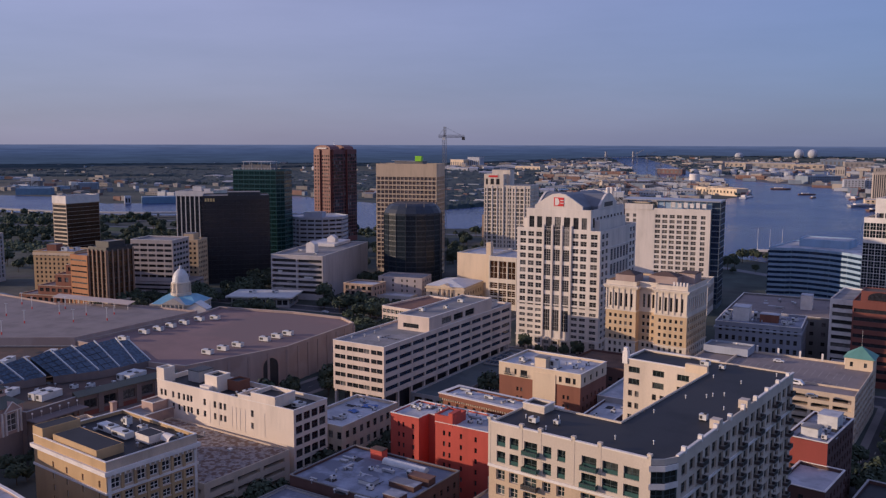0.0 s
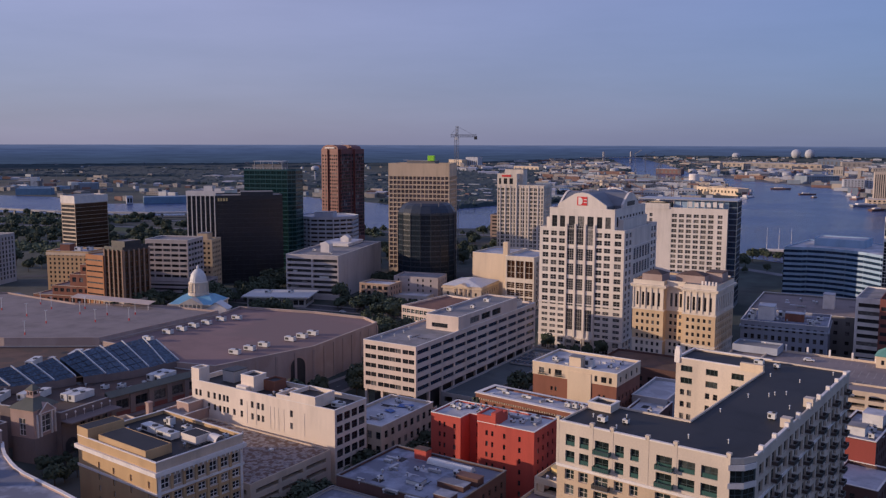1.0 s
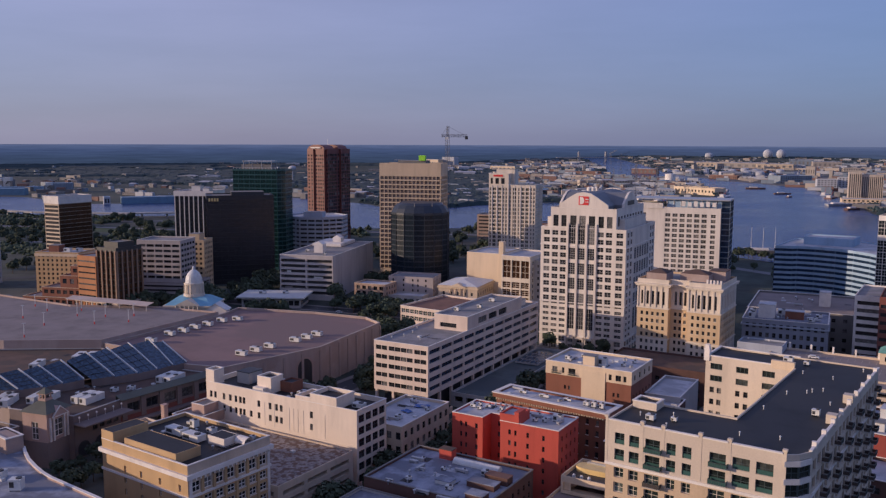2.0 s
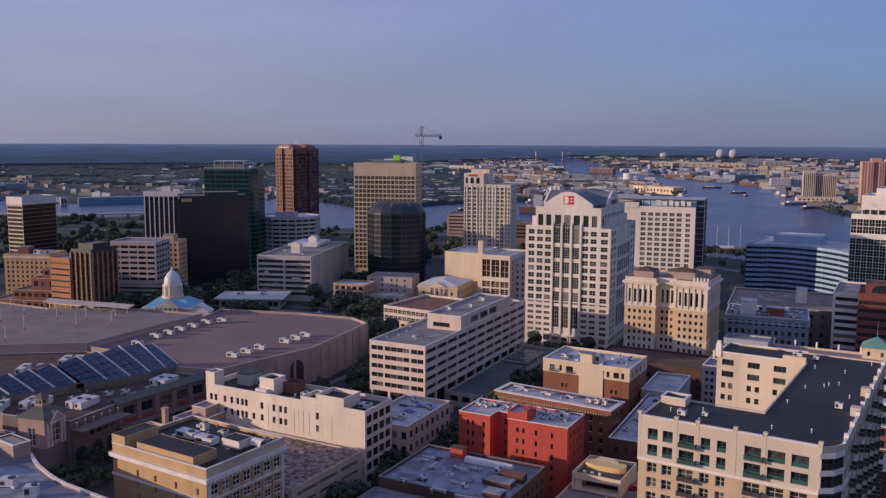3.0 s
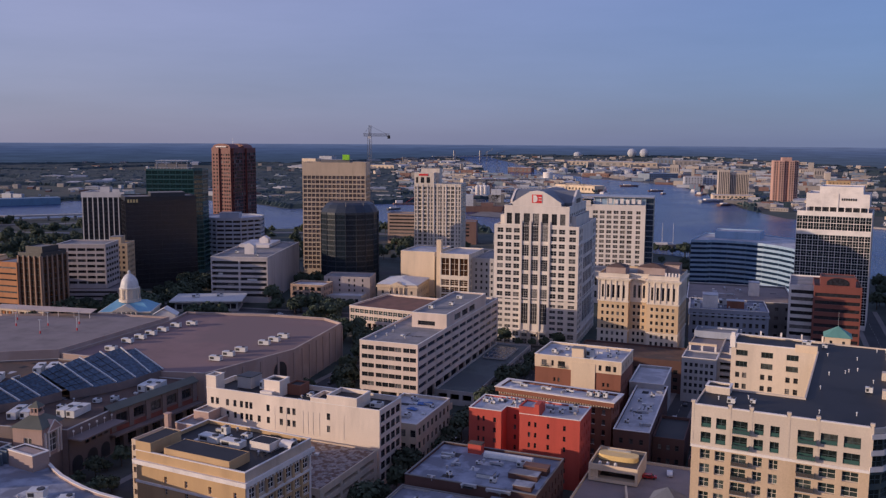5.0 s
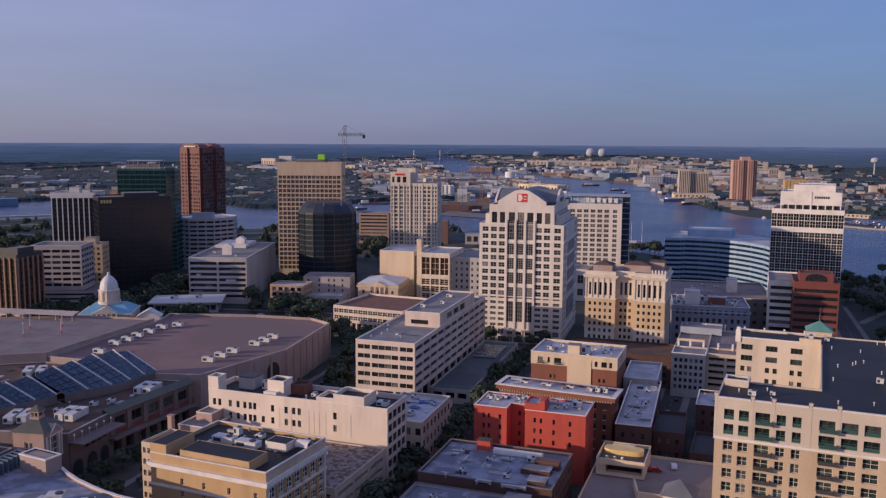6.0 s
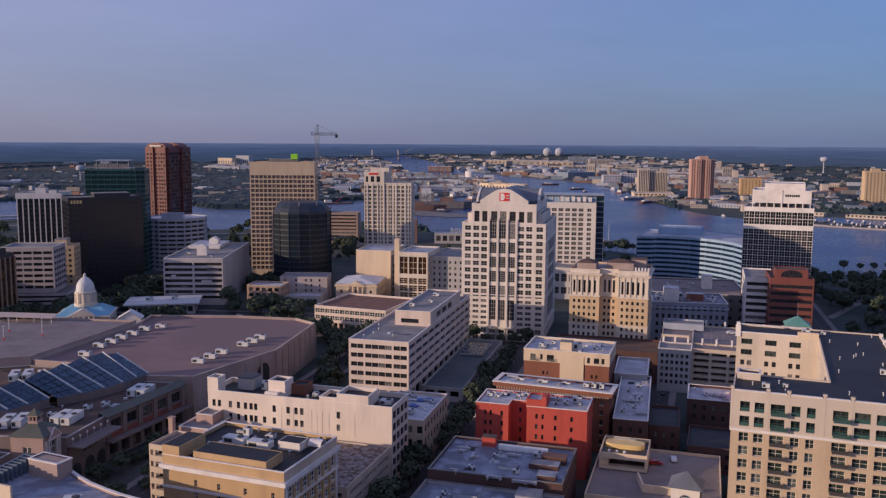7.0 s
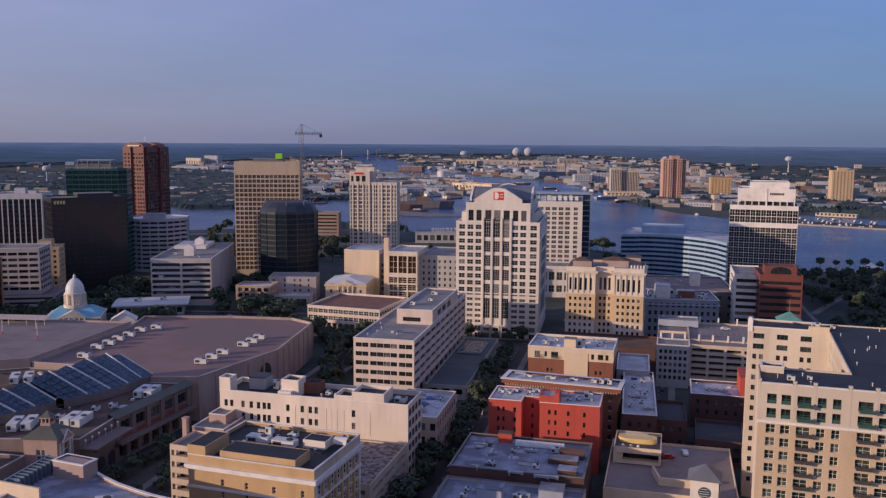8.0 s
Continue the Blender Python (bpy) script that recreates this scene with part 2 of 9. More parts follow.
# ---- mesh tools ----
class Geo:
    def __init__(self):
        self.v, self.f, self.m = [], [], []

    def face(self, pts, mat=0):
        k = len(self.v)
        self.v.extend(pts)
        self.f.append(tuple(range(k, k + len(pts))))
        self.m.append(mat)

    def box(self, x0, x1, y0, y1, z0, z1, mat=0, bottom=True):
        p = [(x, y, z) for z in (z0, z1) for x, y in ((x0, y0), (x1, y0), (x1, y1), (x0, y1))]
        for q in ((0, 1, 5, 4), (1, 2, 6, 5), (2, 3, 7, 6), (3, 0, 4, 7), (4, 5, 6, 7)) + (((3, 2, 1, 0),) if bottom else ()):
            self.face([p[i] for i in q], mat)

    def prism(self, poly, z0, z1, mat=0, top=True, bottom=False):
        n = len(poly)
        for i in range(n):
            a, b = poly[i], poly[(i + 1) % n]
            self.face([(*a, z0), (*b, z0), (*b, z1), (*a, z1)], mat)
        if top:
            self.face([(*p, z1) for p in poly], mat)
        if bottom:
            self.face([(*p, z0) for p in reversed(poly)], mat)

    def tube(self, a, b, r0, r1, n=6, mat=0, cap=True):
        a, b = Vector(a), Vector(b)
        ax = (b - a).normalized()
        s = ax.orthogonal().normalized()
        t = ax.cross(s)
        ring = lambda c, r: [tuple(c + r * (math.cos(2 * math.pi * i / n) * s + math.sin(2 * math.pi * i / n) * t)) for i in range(n)]
        p, q = ring(a, r0), ring(b, r1)
        for i in range(n):
            j = (i + 1) % n
            self.face([p[i], p[j], q[j], q[i]], mat)
        if cap:
            self.face(q, mat)
            self.face(p[::-1], mat)

    def lathe(self, profile, n=16, mat=0, c=(0, 0)):
        for (r0, z0), (r1, z1) in zip(profile, profile[1:]):
            for i in range(n):
                a, b = 2 * math.pi * i / n, 2 * math.pi * (i + 1) / n
                pts = [(c[0] + r * math.cos(t), c[1] + r * math.sin(t), z) for r, z, t in ((r0, z0, a), (r0, z0, b), (r1, z1, b), (r1, z1, a)) if True]
                if r1 < 1e-4:
                    pts = pts[:3]
                if r0 < 1e-4:
                    pts = [pts[0], pts[2], pts[3]]
                self.face(pts, mat)

    def mesh(self, name, mats):
        me = bpy.data.meshes.new(name)
        me.from_pydata(self.v, [], self.f)
        for m in mats:
            me.materials.append(m)
        me.polygons.foreach_set("material_index", self.m)
        me.update()
        return me


def mats_of(names):
    return [M[x] for x in ([names] if isinstance(names, str) else names)]


def part(name, g, mats, parent, label=""):
    ob = new(name, g.mesh(name, mats_of(mats)))
    ob.parent = parent
    return tagged(ob, label=label)


def thing(name, label, category, x, y, rot=0.0, z=0.0, group=""):
    ob = new(name)
    ob.empty_display_size = 2.0
    ob.matrix_basis = pose(x, y, z, 0, 0, rot)
    return tagged(ob, label=label, category=category, group=group)


def single(name, g, mats, label, category, m, group="", kind=""):
    ob = new(name, g.mesh(name, mats_of(mats)))
    ob.matrix_basis = m
    return tagged(ob, label=label, category=category, group=group, kind=kind)


def offset(poly, d):
    """The polygon moved in by d (out for d below 0); counter-clockwise."""
    n, out = len(poly), []
    for i in range(n):
        p, a, b = Vector(poly[i]), Vector(poly[i - 1]), Vector(poly[(i + 1) % n])
        e0, e1 = (p - a).normalized(), (b - p).normalized()
        n0, n1 = Vector((-e0.y, e0.x)), Vector((-e1.y, e1.x))
        k = d / max(0.2, 1 + n0.dot(n1))
        out.append(tuple(p + (n0 + n1) * k))
    return out


def rect(u0, u1, v0, v1):
    return [(u0, v0), (u1, v0), (u1, v1), (u0, v1)]


def ring(g, poly, z0, z1, out, inner=0.0, mat=0):
    """A band round a polygon that stands out from its walls: cornice, ledge."""
    a, b = offset(poly, -out), offset(poly, inner)
    n = len(poly)
    for i in range(n):
        j = (i + 1) % n
        g.face([(*a[i], z0), (*a[j], z0), (*a[j], z1), (*a[i], z1)], mat)
        g.face([(*a[i], z1), (*a[j], z1), (*b[j], z1), (*b[i], z1)], mat)
        g.face([(*a[i], z0), (*b[i], z0), (*b[j], z0), (*a[j], z0)], mat)


WINDOW_MESHES = {}


def window_mesh(w, h, kind):
    """kind: (columns of panes, rows of panes, frame material, glass material, frame width)."""
    key = (round(w, 2), round(h, 2), kind)
    if key not in WINDOW_MESHES:
        nx, nz, fm, gm, fw = kind
        g = Geo()
        seen = {}

        def at(p):
            if p not in seen:
                seen[p] = len(g.v)
                g.v.append(p)
            return seen[p]

        def cuts(size, n):
            c = [-size / 2, -size / 2 + fw]
            for i in range(1, n):
                c += [-size / 2 + size * i / n - fw / 2, -size / 2 + size * i / n + fw / 2]
            return [round(x, 4) for x in c + [size / 2 - fw, size / 2]]

        xs, zs, y = cuts(w, nx), cuts(h, nz), 0.07
        for i in range(len(xs) - 1):
            for k in range(len(zs) - 1):
                a, b, c, d = xs[i], xs[i + 1], zs[k], zs[k + 1]
                quads = [([(a, 0, c), (b, 0, c), (b, 0, d), (a, 0, d)], 0)]
                if i % 2 and k % 2:
                    quads = [([(a, y, c), (b, y, c), (b, y, d), (a, y, d)], 1), ([(a, 0, c), (a, y, c), (a, y, d), (a, 0, d)], 0), ([(b, y, c), (b, 0, c), (b, 0, d), (b, y, d)], 0), ([(a, y, d), (b, y, d), (b, 0, d), (a, 0, d)], 0), ([(a, 0, c), (b, 0, c), (b, y, c), (a, y, c)], 0)]
                for q, m in quads:
                    g.f.append(tuple(at(p) for p in q))
                    g.m.append(m)
        WINDOW_MESHES[key] = g.mesh("window", mats_of([fm, gm]))
    return WINDOW_MESHES[key]


COUNTS, REST = {}, {}


def put_window(parent, name, w, h, kind, m):
    """One window part; on far or many-windowed fronts those past a number are gathered for one joined part."""
    far = math.hypot(parent.location.x + 60, parent.location.y + 28)
    most = 260 if far < 470 else 90 if far < 600 else 40
    COUNTS[parent.name] = COUNTS.get(parent.name, 0) + 1
    if COUNTS[parent.name] <= most:
        ob = new(name, window_mesh(w, h, kind))
        ob.parent = parent
        ob.matrix_basis = m
    else:
        REST.setdefault((parent.name, kind[2], kind[3]), []).append((window_mesh(w, h, kind), m))


def gather_windows():
    for (owner, fm, gm), items in REST.items():
        g = Geo()
        for me, m in items:
            k = len(g.v)
            g.v.extend(tuple(m @ v.co) for v in me.vertices)
            for p in me.polygons:
                g.f.append(tuple(k + i for i in p.vertices))
                g.m.append(p.material_index)
        ob = part("glazing", g, [fm, gm], bpy.data.objects[owner])
        tagged(ob, kind="stuff")
    REST.clear()


def even(length, n, w, m0=1.0, m1=None):
    """n openings of width w, spread evenly between two margins."""
    m1 = m0 if m1 is None else m1
    step = (length - m0 - m1) / n
    return [(m0 + step * (i + 0.5) - w / 2, m0 + step * (i + 0.5) + w / 2) for i in range(n)]


def storeys(z0, n, step, h):
    return [(z0 + i * step, z0 + i * step + h) for i in range(n)]


STD = (2, 2, "dark", "glass", 0.07)


def facade(g, parent, o, d, length, z0, z1, cols, rows, recess=0.25, kind=STD, skip=None, mat=0, name="window", sill=None, limit=300):
    """A wall with openings through its face; a window part stands back in each."""
    dx, dy = d
    nx, ny = dy, -dx
    at = lambda u, z, back=0.0: (o[0] + dx * u - nx * back, o[1] + dy * u - ny * back, z)
    q = lambda a, b, c, e: g.face([at(a, c), at(b, c), at(b, e), at(a, e)], mat)
    z = z0
    ang = math.atan2(dy, dx)
    for ri, (a, b) in enumerate(rows):
        if a > z + 1e-4:
            q(0, length, z, a)
        u = 0.0
        for ci, (c, e) in enumerate(cols):
            if skip and skip(ci, ri):
                continue
            q(u, c, a, b)
            u = e
            g.face([at(c, a), at(c, a, recess), at(c, b, recess), at(c, b)], mat)
            g.face([at(e, a, recess), at(e, a), at(e, b), at(e, b, recess)], mat)
            g.face([at(c, a), at(e, a), at(e, a, recess), at(c, a, recess)], mat)
            g.face([at(c, b, recess), at(e, b, recess), at(e, b), at(c, b)], mat)
            if sill is not None:
                s0, s1 = at(c - 0.1, a - 0.18, -0.12), at(e + 0.1, a, -0.12)
                t0, t1 = at(c - 0.1, a - 0.18), at(e + 0.1, a)
                g.face([(s0[0], s0[1], a - 0.18), (s1[0], s1[1], a - 0.18), (s1[0], s1[1], a), (s0[0], s0[1], a)], sill)
                g.face([(s0[0], s0[1], a), (s1[0], s1[1], a), (t1[0], t1[1], a), (t0[0], t0[1], a)], sill)
            if kind:
                p = at((c + e) / 2, (a + b) / 2, recess)
                put_window(parent, name, e - c, b - a, kind, Matrix.Translation(p) @ Matrix.Rotation(ang, 4, 'Z'))
        q(u, length, a, b)
        z = b
    if z < z1 - 1e-4:
        q(0, length, z, z1)


def block(parent, poly, z0, z1, wall, roof, parapet=1.0, thick=0.35, specs=None, cap=None, name="wall", roof_name="roof", walls=True):
    """A storey block: walls with their openings, a roof sunk behind a parapet, and a coping on it."""
    g = Geo()
    n = len(poly)
    specs = specs or {}
    if walls:
        for i in range(n):
            a, b = Vector(poly[i]), Vector(poly[(i + 1) % n])
            length = (b - a).length
            d = (b - a) / length
            s = specs.get(i)
            if s:
                for k in (s if isinstance(s, list) else [s]):
                    facade(g, parent, poly[i], tuple(d), length, k.get("z0", z0), k.get("z1", z1), k["cols"], k["rows"], k.get("recess", 0.25), k.get("kind", STD), k.get("skip"), k.get("mat", 0), k.get("name", "window"), k.get("sill"))
            else:
                g.face([(*a, z0), (*b, z0), (*b, z1), (*a, z1)])
    inner = offset(poly, thick)
    for i in range(n):
        j = (i + 1) % n
        g.face([(*inner[j], z1 - parapet), (*inner[i], z1 - parapet), (*inner[i], z1), (*inner[j], z1)])
        if not cap:
            g.face([(*poly[i], z1), (*poly[j], z1), (*inner[j], z1), (*inner[i], z1)])
    wm = [wall, "trim"] if isinstance(wall, str) else wall
    w = part(name, g, wm, parent)
    r = Geo()
    r.face([(*p, z1 - parapet) for p in inner])
    part(roof_name, r, roof, parent)
    if cap:
        c = Geo()
        ring(c, poly, z1, z1 + 0.22, 0.12, thick + 0.1)
        b = offset(poly, thick + 0.1)
        for i in range(n):
            j = (i + 1) % n
            c.face([(*b[j], z1), (*b[i], z1), (*b[i], z1 + 0.22), (*b[j], z1 + 0.22)])
        part("coping", c, cap, parent)
    return w


def band(parent, poly, z0, z1, out, mat, name="cornice", inner=0.0):
    g = Geo()
    ring(g, poly, z0, z1, out, inner)
    return part(name, g, mat, parent)


def bulkhead(parent, u0, u1, v0, v1, z0, z1, wall, roof="greyroof", name="penthouse"):
    """A small rooftop house of the same building."""
    g = Geo()
    g.box(u0, u1, v0, v1, z0, z1, 0, False)
    g.box(u0 - 0.15, u1 + 0.15, v0 - 0.15, v1 + 0.15, z1 + 0.004, z1 + 0.25, 1)
    return part(name, g, [wall, roof], parent)


# ---- ground and water ----
CX, CY = -60.0, -28.0


def lift(x, y):
    """The land is flat near by and climbs gently towards the far woods."""
    r = math.hypot(x - CX, y - CY)
    if r < 2600:
        return 0.0
    true = 2600 * 2250 / max(1.0, 2250 - (r - 2600))
    return 117.0 - r * 117.0 / min(true, 20500)


land, ln, ll, lb = nodes_of("land")
lco = ln.new("ShaderNodeTexCoord").outputs["Object"]
l1 = noise_node(ln, ll, lco, 0.004, 8.0, 0.65)
l2 = noise_node(ln, ll, lco, 0.05, 6.0, 0.6)
lc = ramp(ln, ll, l1, [(0.36, (0.036, 0.052, 0.044)), (0.5, (0.045, 0.06, 0.05)), (0.58, (0.06, 0.066, 0.056)), (0.72, (0.085, 0.08, 0.072))])
lc = mixed(ln, ll, 'MULTIPLY', lc, ramp(ln, ll, l2, [(0.3, (0.5,) * 3), (0.7, (1.3,) * 3)]))
ll.new(lc, lb.inputs["Base Color"])
lb.inputs["Roughness"].default_value = 0.95
M["land"] = land

wat, vn, vl, vb = nodes_of("river_water")
vco = vn.new("ShaderNodeTexCoord").outputs["Object"]
w1 = noise_node(vn, vl, vco, 0.12, 5.0, 0.6)
w2 = noise_node(vn, vl, vco, 0.006, 4.0, 0.5)
vl.new(ramp(vn, vl, w2, [(0.3, (0.024, 0.05, 0.145)), (0.7, (0.034, 0.066, 0.18))]), vb.inputs["Base Color"])
vl.new(ramp(vn, vl, w2, [(0.35, (0.12,) * 3), (0.65, (0.26,) * 3)]), vb.inputs["Roughness"])
vbp = vn.new("ShaderNodeBump")
vbp.inputs["Strength"].default_value, vbp.inputs["Distance"].default_value = 0.85, 1.7
vl.new(w1, vbp.inputs["Height"])
vl.new(vbp.outputs[0], vb.inputs["Normal"])
vb.inputs["Specular IOR Level"].default_value = 0.16
M["water"] = wat

g = Geo()
radii = [0, 60, 150, 300, 500, 800, 1200, 1700, 2200, 2600] + [2600 + 100 * i for i in range(1, 23)]
SEG = 96
for a, b in zip(radii, radii[1:]):
    for i in range(SEG):
        t0, t1 = 2 * math.pi * i / SEG, 2 * math.pi * (i + 1) / SEG
        q = [(CX + r * math.cos(t), CY + r * math.sin(t)) for r, t in ((a, t0), (b, t0), (b, t1), (a, t1))]
        if a == 0:
            q = q[:3]
        g.face([(x, y, lift(x, y)) for x, y in q])
ground = single("ground", g, "land", "flat city ground running out into dark wooded country", "ground", pose(0, 0, 0), kind="structure")


def sheet(name, poly, mat, z, label, category, cell=160.0):
    """A flat sheet over a polygon, cut into cells so that it can follow the land."""
    bm = bmesh.new()
    bm.faces.new([bm.verts.new((x, y, 0)) for x, y in poly])
    for axis in (0, 1):
        lo, hi = min(p[axis] for p in poly), max(p[axis] for p in poly)
        for i in range(int(lo // cell) + 1, int(hi // cell) + 1):
            co, no = [0, 0, 0], [0, 0, 0]
            co[axis], no[axis] = i * cell + 0.37, 1
            bmesh.ops.bisect_plane(bm, geom=bm.verts[:] + bm.edges[:] + bm.faces[:], plane_co=co, plane_no=no)
    bmesh.ops.triangulate(bm, faces=bm.faces[:])
    for v in bm.verts:
        v.co.z = lift(v.co.x, v.co.y) + z
    for f in bm.faces:
        f.normal_update()
        if f.normal.z < 0:
            f.normal_flip()
    me = bpy.data.meshes.new(name)
    bm.to_mesh(me)
    bm.free()
    me.materials.append(M[mat])
    ob = new(name, me)
    return tagged(ob, label=label, category=category, kind="structure")


RIVER = [(-3400, 900), (-1337, 860), (-1221, 885), (-1037, 955), (-900, 1095), (-672, 945), (-600, 985), (-480, 1060), (-406, 1090), (-352, 1000), (-275, 930), (-186, 905), (-110, 860), (-20, 800), (60, 772), (160, 735), (600, 640), (1500, 500), (1500, 700), (700, 960), (245, 1184), (150, 1232), (61, 1308), (-6, 1396), (-63, 1558), (-139, 2000), (-235, 2360), (-370, 2540), (-482, 2647), (-723, 2969), (-900, 3350), (-1150, 3750), (-1290, 3950), (-1400, 3920), (-1280, 3700), (-1060, 3300), (-860, 2760), (-720, 2690), (-560, 2640), (-470, 2300), (-360, 2000), (-377, 1850), (-384, 1700), (-441, 1755), (-525, 1620), (-640, 1500), (-700, 1400), (-730, 1275), (-800, 1265), (-900, 1340), (-1121, 1413), (-1197, 1440), (-1281, 1120), (-1327, 1075), (-1575, 1148), (-1716, 1130), (-3500, 1500)]
sheet("water", RIVER, "water", 0.35, "wide blue river curving round the city, lightly rippled", "water")
sheet("lagoon", [(-420, 2830), (-330, 2900), (-250, 3150), (-330, 3250), (-480, 3100)], "water", 0.4, "inlet of blue water before the far docks", "water")
# field and pier on the far bank
M["grass"] = surface("grass", (0.05, 0.075, 0.025), 0.95, 1.0, 0.02, 0.3, False)
M["lanepaint"] = plain("faded_road_paint", (0.42, 0.4, 0.34), 0.8)
M["paving"] = surface("paving", (0.2, 0.18, 0.165), 0.9, 2.0, 0.05, 0.25, False)
sheet("quay", [(-470, 1340), (-396, 1294), (-310, 1262), (-312, 1244), (-390, 1224), (-470, 1250)], "paving", 0.8, "low concrete pier standing out into the river", "pier")

# streets of the old town
ROADS = [(-176, 120, -166, 430, 11), (-176, 205, 40, 205, 10), (-290, 436, 60, 428, 14), (-105, 190, -88, 430, 9), (5, 430, 12, 620, 12), (-262, 190, -245, 560, 12), (-420, 470, -240, 490, 12), (-620, 455, -420, 470, 14), (-19, 286, -12, 424, 6)]


def on_road(p, skip):
    for k, (x0, y0, x1, y1, w) in enumerate(ROADS):
        a, b = Vector((x0, y0)), Vector((x1, y1))
        d = (b - a).normalized()
        t = (p - a).dot(d)
        if k != skip and -2 < t < (b - a).length + 2 and abs((p - a).dot(Vector((-d.y, d.x)))) < w / 2 + 2.5:
            return True
    return False


for k, (x0, y0, x1, y1, w) in enumerate(ROADS):
    a, b = Vector((x0, y0)), Vector((x1, y1))
    d, L = (b - a).normalized(), (b - a).length
    n = Vector((-d.y, d.x))
    up = 0.02 + 0.012 * k
    quad = lambda t0, t1, s0, s1: [tuple(a + d * t0 + n * s0), tuple(a + d * t1 + n * s0), tuple(a + d * t1 + n * s1), tuple(a + d * t0 + n * s1)]
    g = Geo()
    g.face([(*p, up) for p in quad(0, L, -w / 2, w / 2)], 0)
    step = L / max(1, int(L / 4))
    t = 0.0
    while t < L - 0.1:
        for s0, s1 in ((-w / 2 - 3, -w / 2), (w / 2, w / 2 + 3)):
            if not on_road(a + d * (t + step / 2) + n * (s0 + s1) / 2, k):
                g.prism(quad(t, t + step, s0, s1), 0.0, 0.17 + up * 0.3, 1)
        if not on_road(a + d * (t + step / 2), k) and int(t / step) % 2:
            g.face([(*p, up + 0.008) for p in quad(t, t + step * 0.8, -0.09, 0.09)], 2)
        t += step
    single("road_%d" % (k + 1), g, ["asphalt", "paving", "lanepaint"], "dark asphalt street with kerbs between the blocks", "road", pose(0, 0, 0), kind="structure")


# ---- buildings ----
def even_rows(n, z0, z1, h):
    s = (z1 - z0) / n
    return [(z0 + s * (i + 0.5) - h / 2, z0 + s * (i + 0.5) + h / 2) for i in range(n)]


def grid(length, n, w, z0, z1, k, h, m0=1.0, kind=STD, **extra):
    return dict(cols=even(length, n, w, m0), rows=even_rows(k, z0, z1, h), kind=kind, **extra)


def house(name, label, category, x, y, rot, W, D, H, wall, roof, front=None, right=None, parapet=1.0, cap=None, left=None, group=""):
    b = thing(name, label, category, x, y, rot, group=group)
    specs = {k: v for k, v in ((0, front), (1, right), (3, left)) if v}
    block(b, rect(0, W, 0, D), 0, H, wall, roof, parapet, specs=specs, cap=cap)
    return b




def ribbon(n):
    return (n, 2, "dark", "glass", 0.09)


# white office slab on pilotis, ribbon windows in five storeys
ob = thing("office_building", "white precast office block with ribbon windows on open columns", "building", -225.7, 298.4, -1.5)
W, D, H = 27.0, 118.0, 30.8
rows = storeys(11.2, 5, 3.95, 1.9)
panes = lambda groups, gap: [(a + (b - a + gap) * i / n, a + (b - a + gap) * (i + 1) / n - gap) for a, b, n in groups for i in range(n)]
front = dict(cols=panes([(1.0, 6.7, 2), (7.5, 19.5, 4), (20.3, 26.2, 2)], 0.16), rows=rows, kind=(2, 2, "dark", "glass", 0.06), recess=0.3)
side = dict(cols=even(D, 11, 9.6, 0.7), rows=rows, kind=(4, 2, "dark", "blueglass", 0.1), recess=0.6)
block(ob, rect(0, W, 0, D), 9.2, H, "officewall", "greyroof", 0.7, specs={0: front, 1: side, 3: side}, cap="trim")
g = Geo()
g.face([(0, 0, 9.2), (0, D, 9.2), (W, D, 9.2), (W, 0, 9.2)])
part("soffit", g, "grey", ob)
for v in range(12):
    for u in (0.9, 9.3, 17.7, 26.1):
        c = Geo()
        c.box(u - 0.55, u + 0.55, v * 10.5 + 0.4, v * 10.5 + 1.5, 0, 9.25)
        part("column", c, "officewall", ob)
g = Geo()
g.box(3, 24, 4, D - 3, 0, 9.0)
part("lobby", g, "dark", ob, "dark recessed lobby wall")
block(ob, rect(9.6, 26.8, 36, 96), 30.1, 37.0, "officewall", "greyroof", 0.6, specs={0: dict(cols=[(3.0, 11.5)], rows=[(31.4, 33.4)], kind=ribbon(5), recess=0.5), 1: dict(cols=[(11, 20), (22, 31), (33, 42)], rows=[(32.0, 35.0)], kind=ribbon(5), recess=0.5)}, cap="trim", name="upper_wall", roof_name="upper_roof")
bulkhead(ob, 15, 22, 100, 112, 30.1, 33, "white")

ob = house("podium", "low dark-roofed podium with open parking bays", "building", -198.2, 318, -1.5, 19, 97, 6.6, "grey", "podiumroof", right=grid(97, 12, 6.0, 1.2, 6.0, 1, 2.6, kind=None, recess=1.5), front=grid(19, 3, 4, 1.2, 6.0, 1, 2.6, kind=None, recess=1.5))

# glazed skylights on the podium
for k in range(4):
    g = Geo()
    v = 62 + k * 6.5
    g.box(3, 15, v, v + 5, 6.0, 6.8, 0, False)
    for q in range(5):
        g.face([(3.3 + q * 2.3, v + 0.3, 6.85), (5.3 + q * 2.3, v + 0.3, 6.85), (5.3 + q * 2.3, v + 4.7, 7.15), (3.3 + q * 2.3, v + 4.7, 7.15)], 1)
    part("skylight", g, ["grey", "skyglass"], ob)

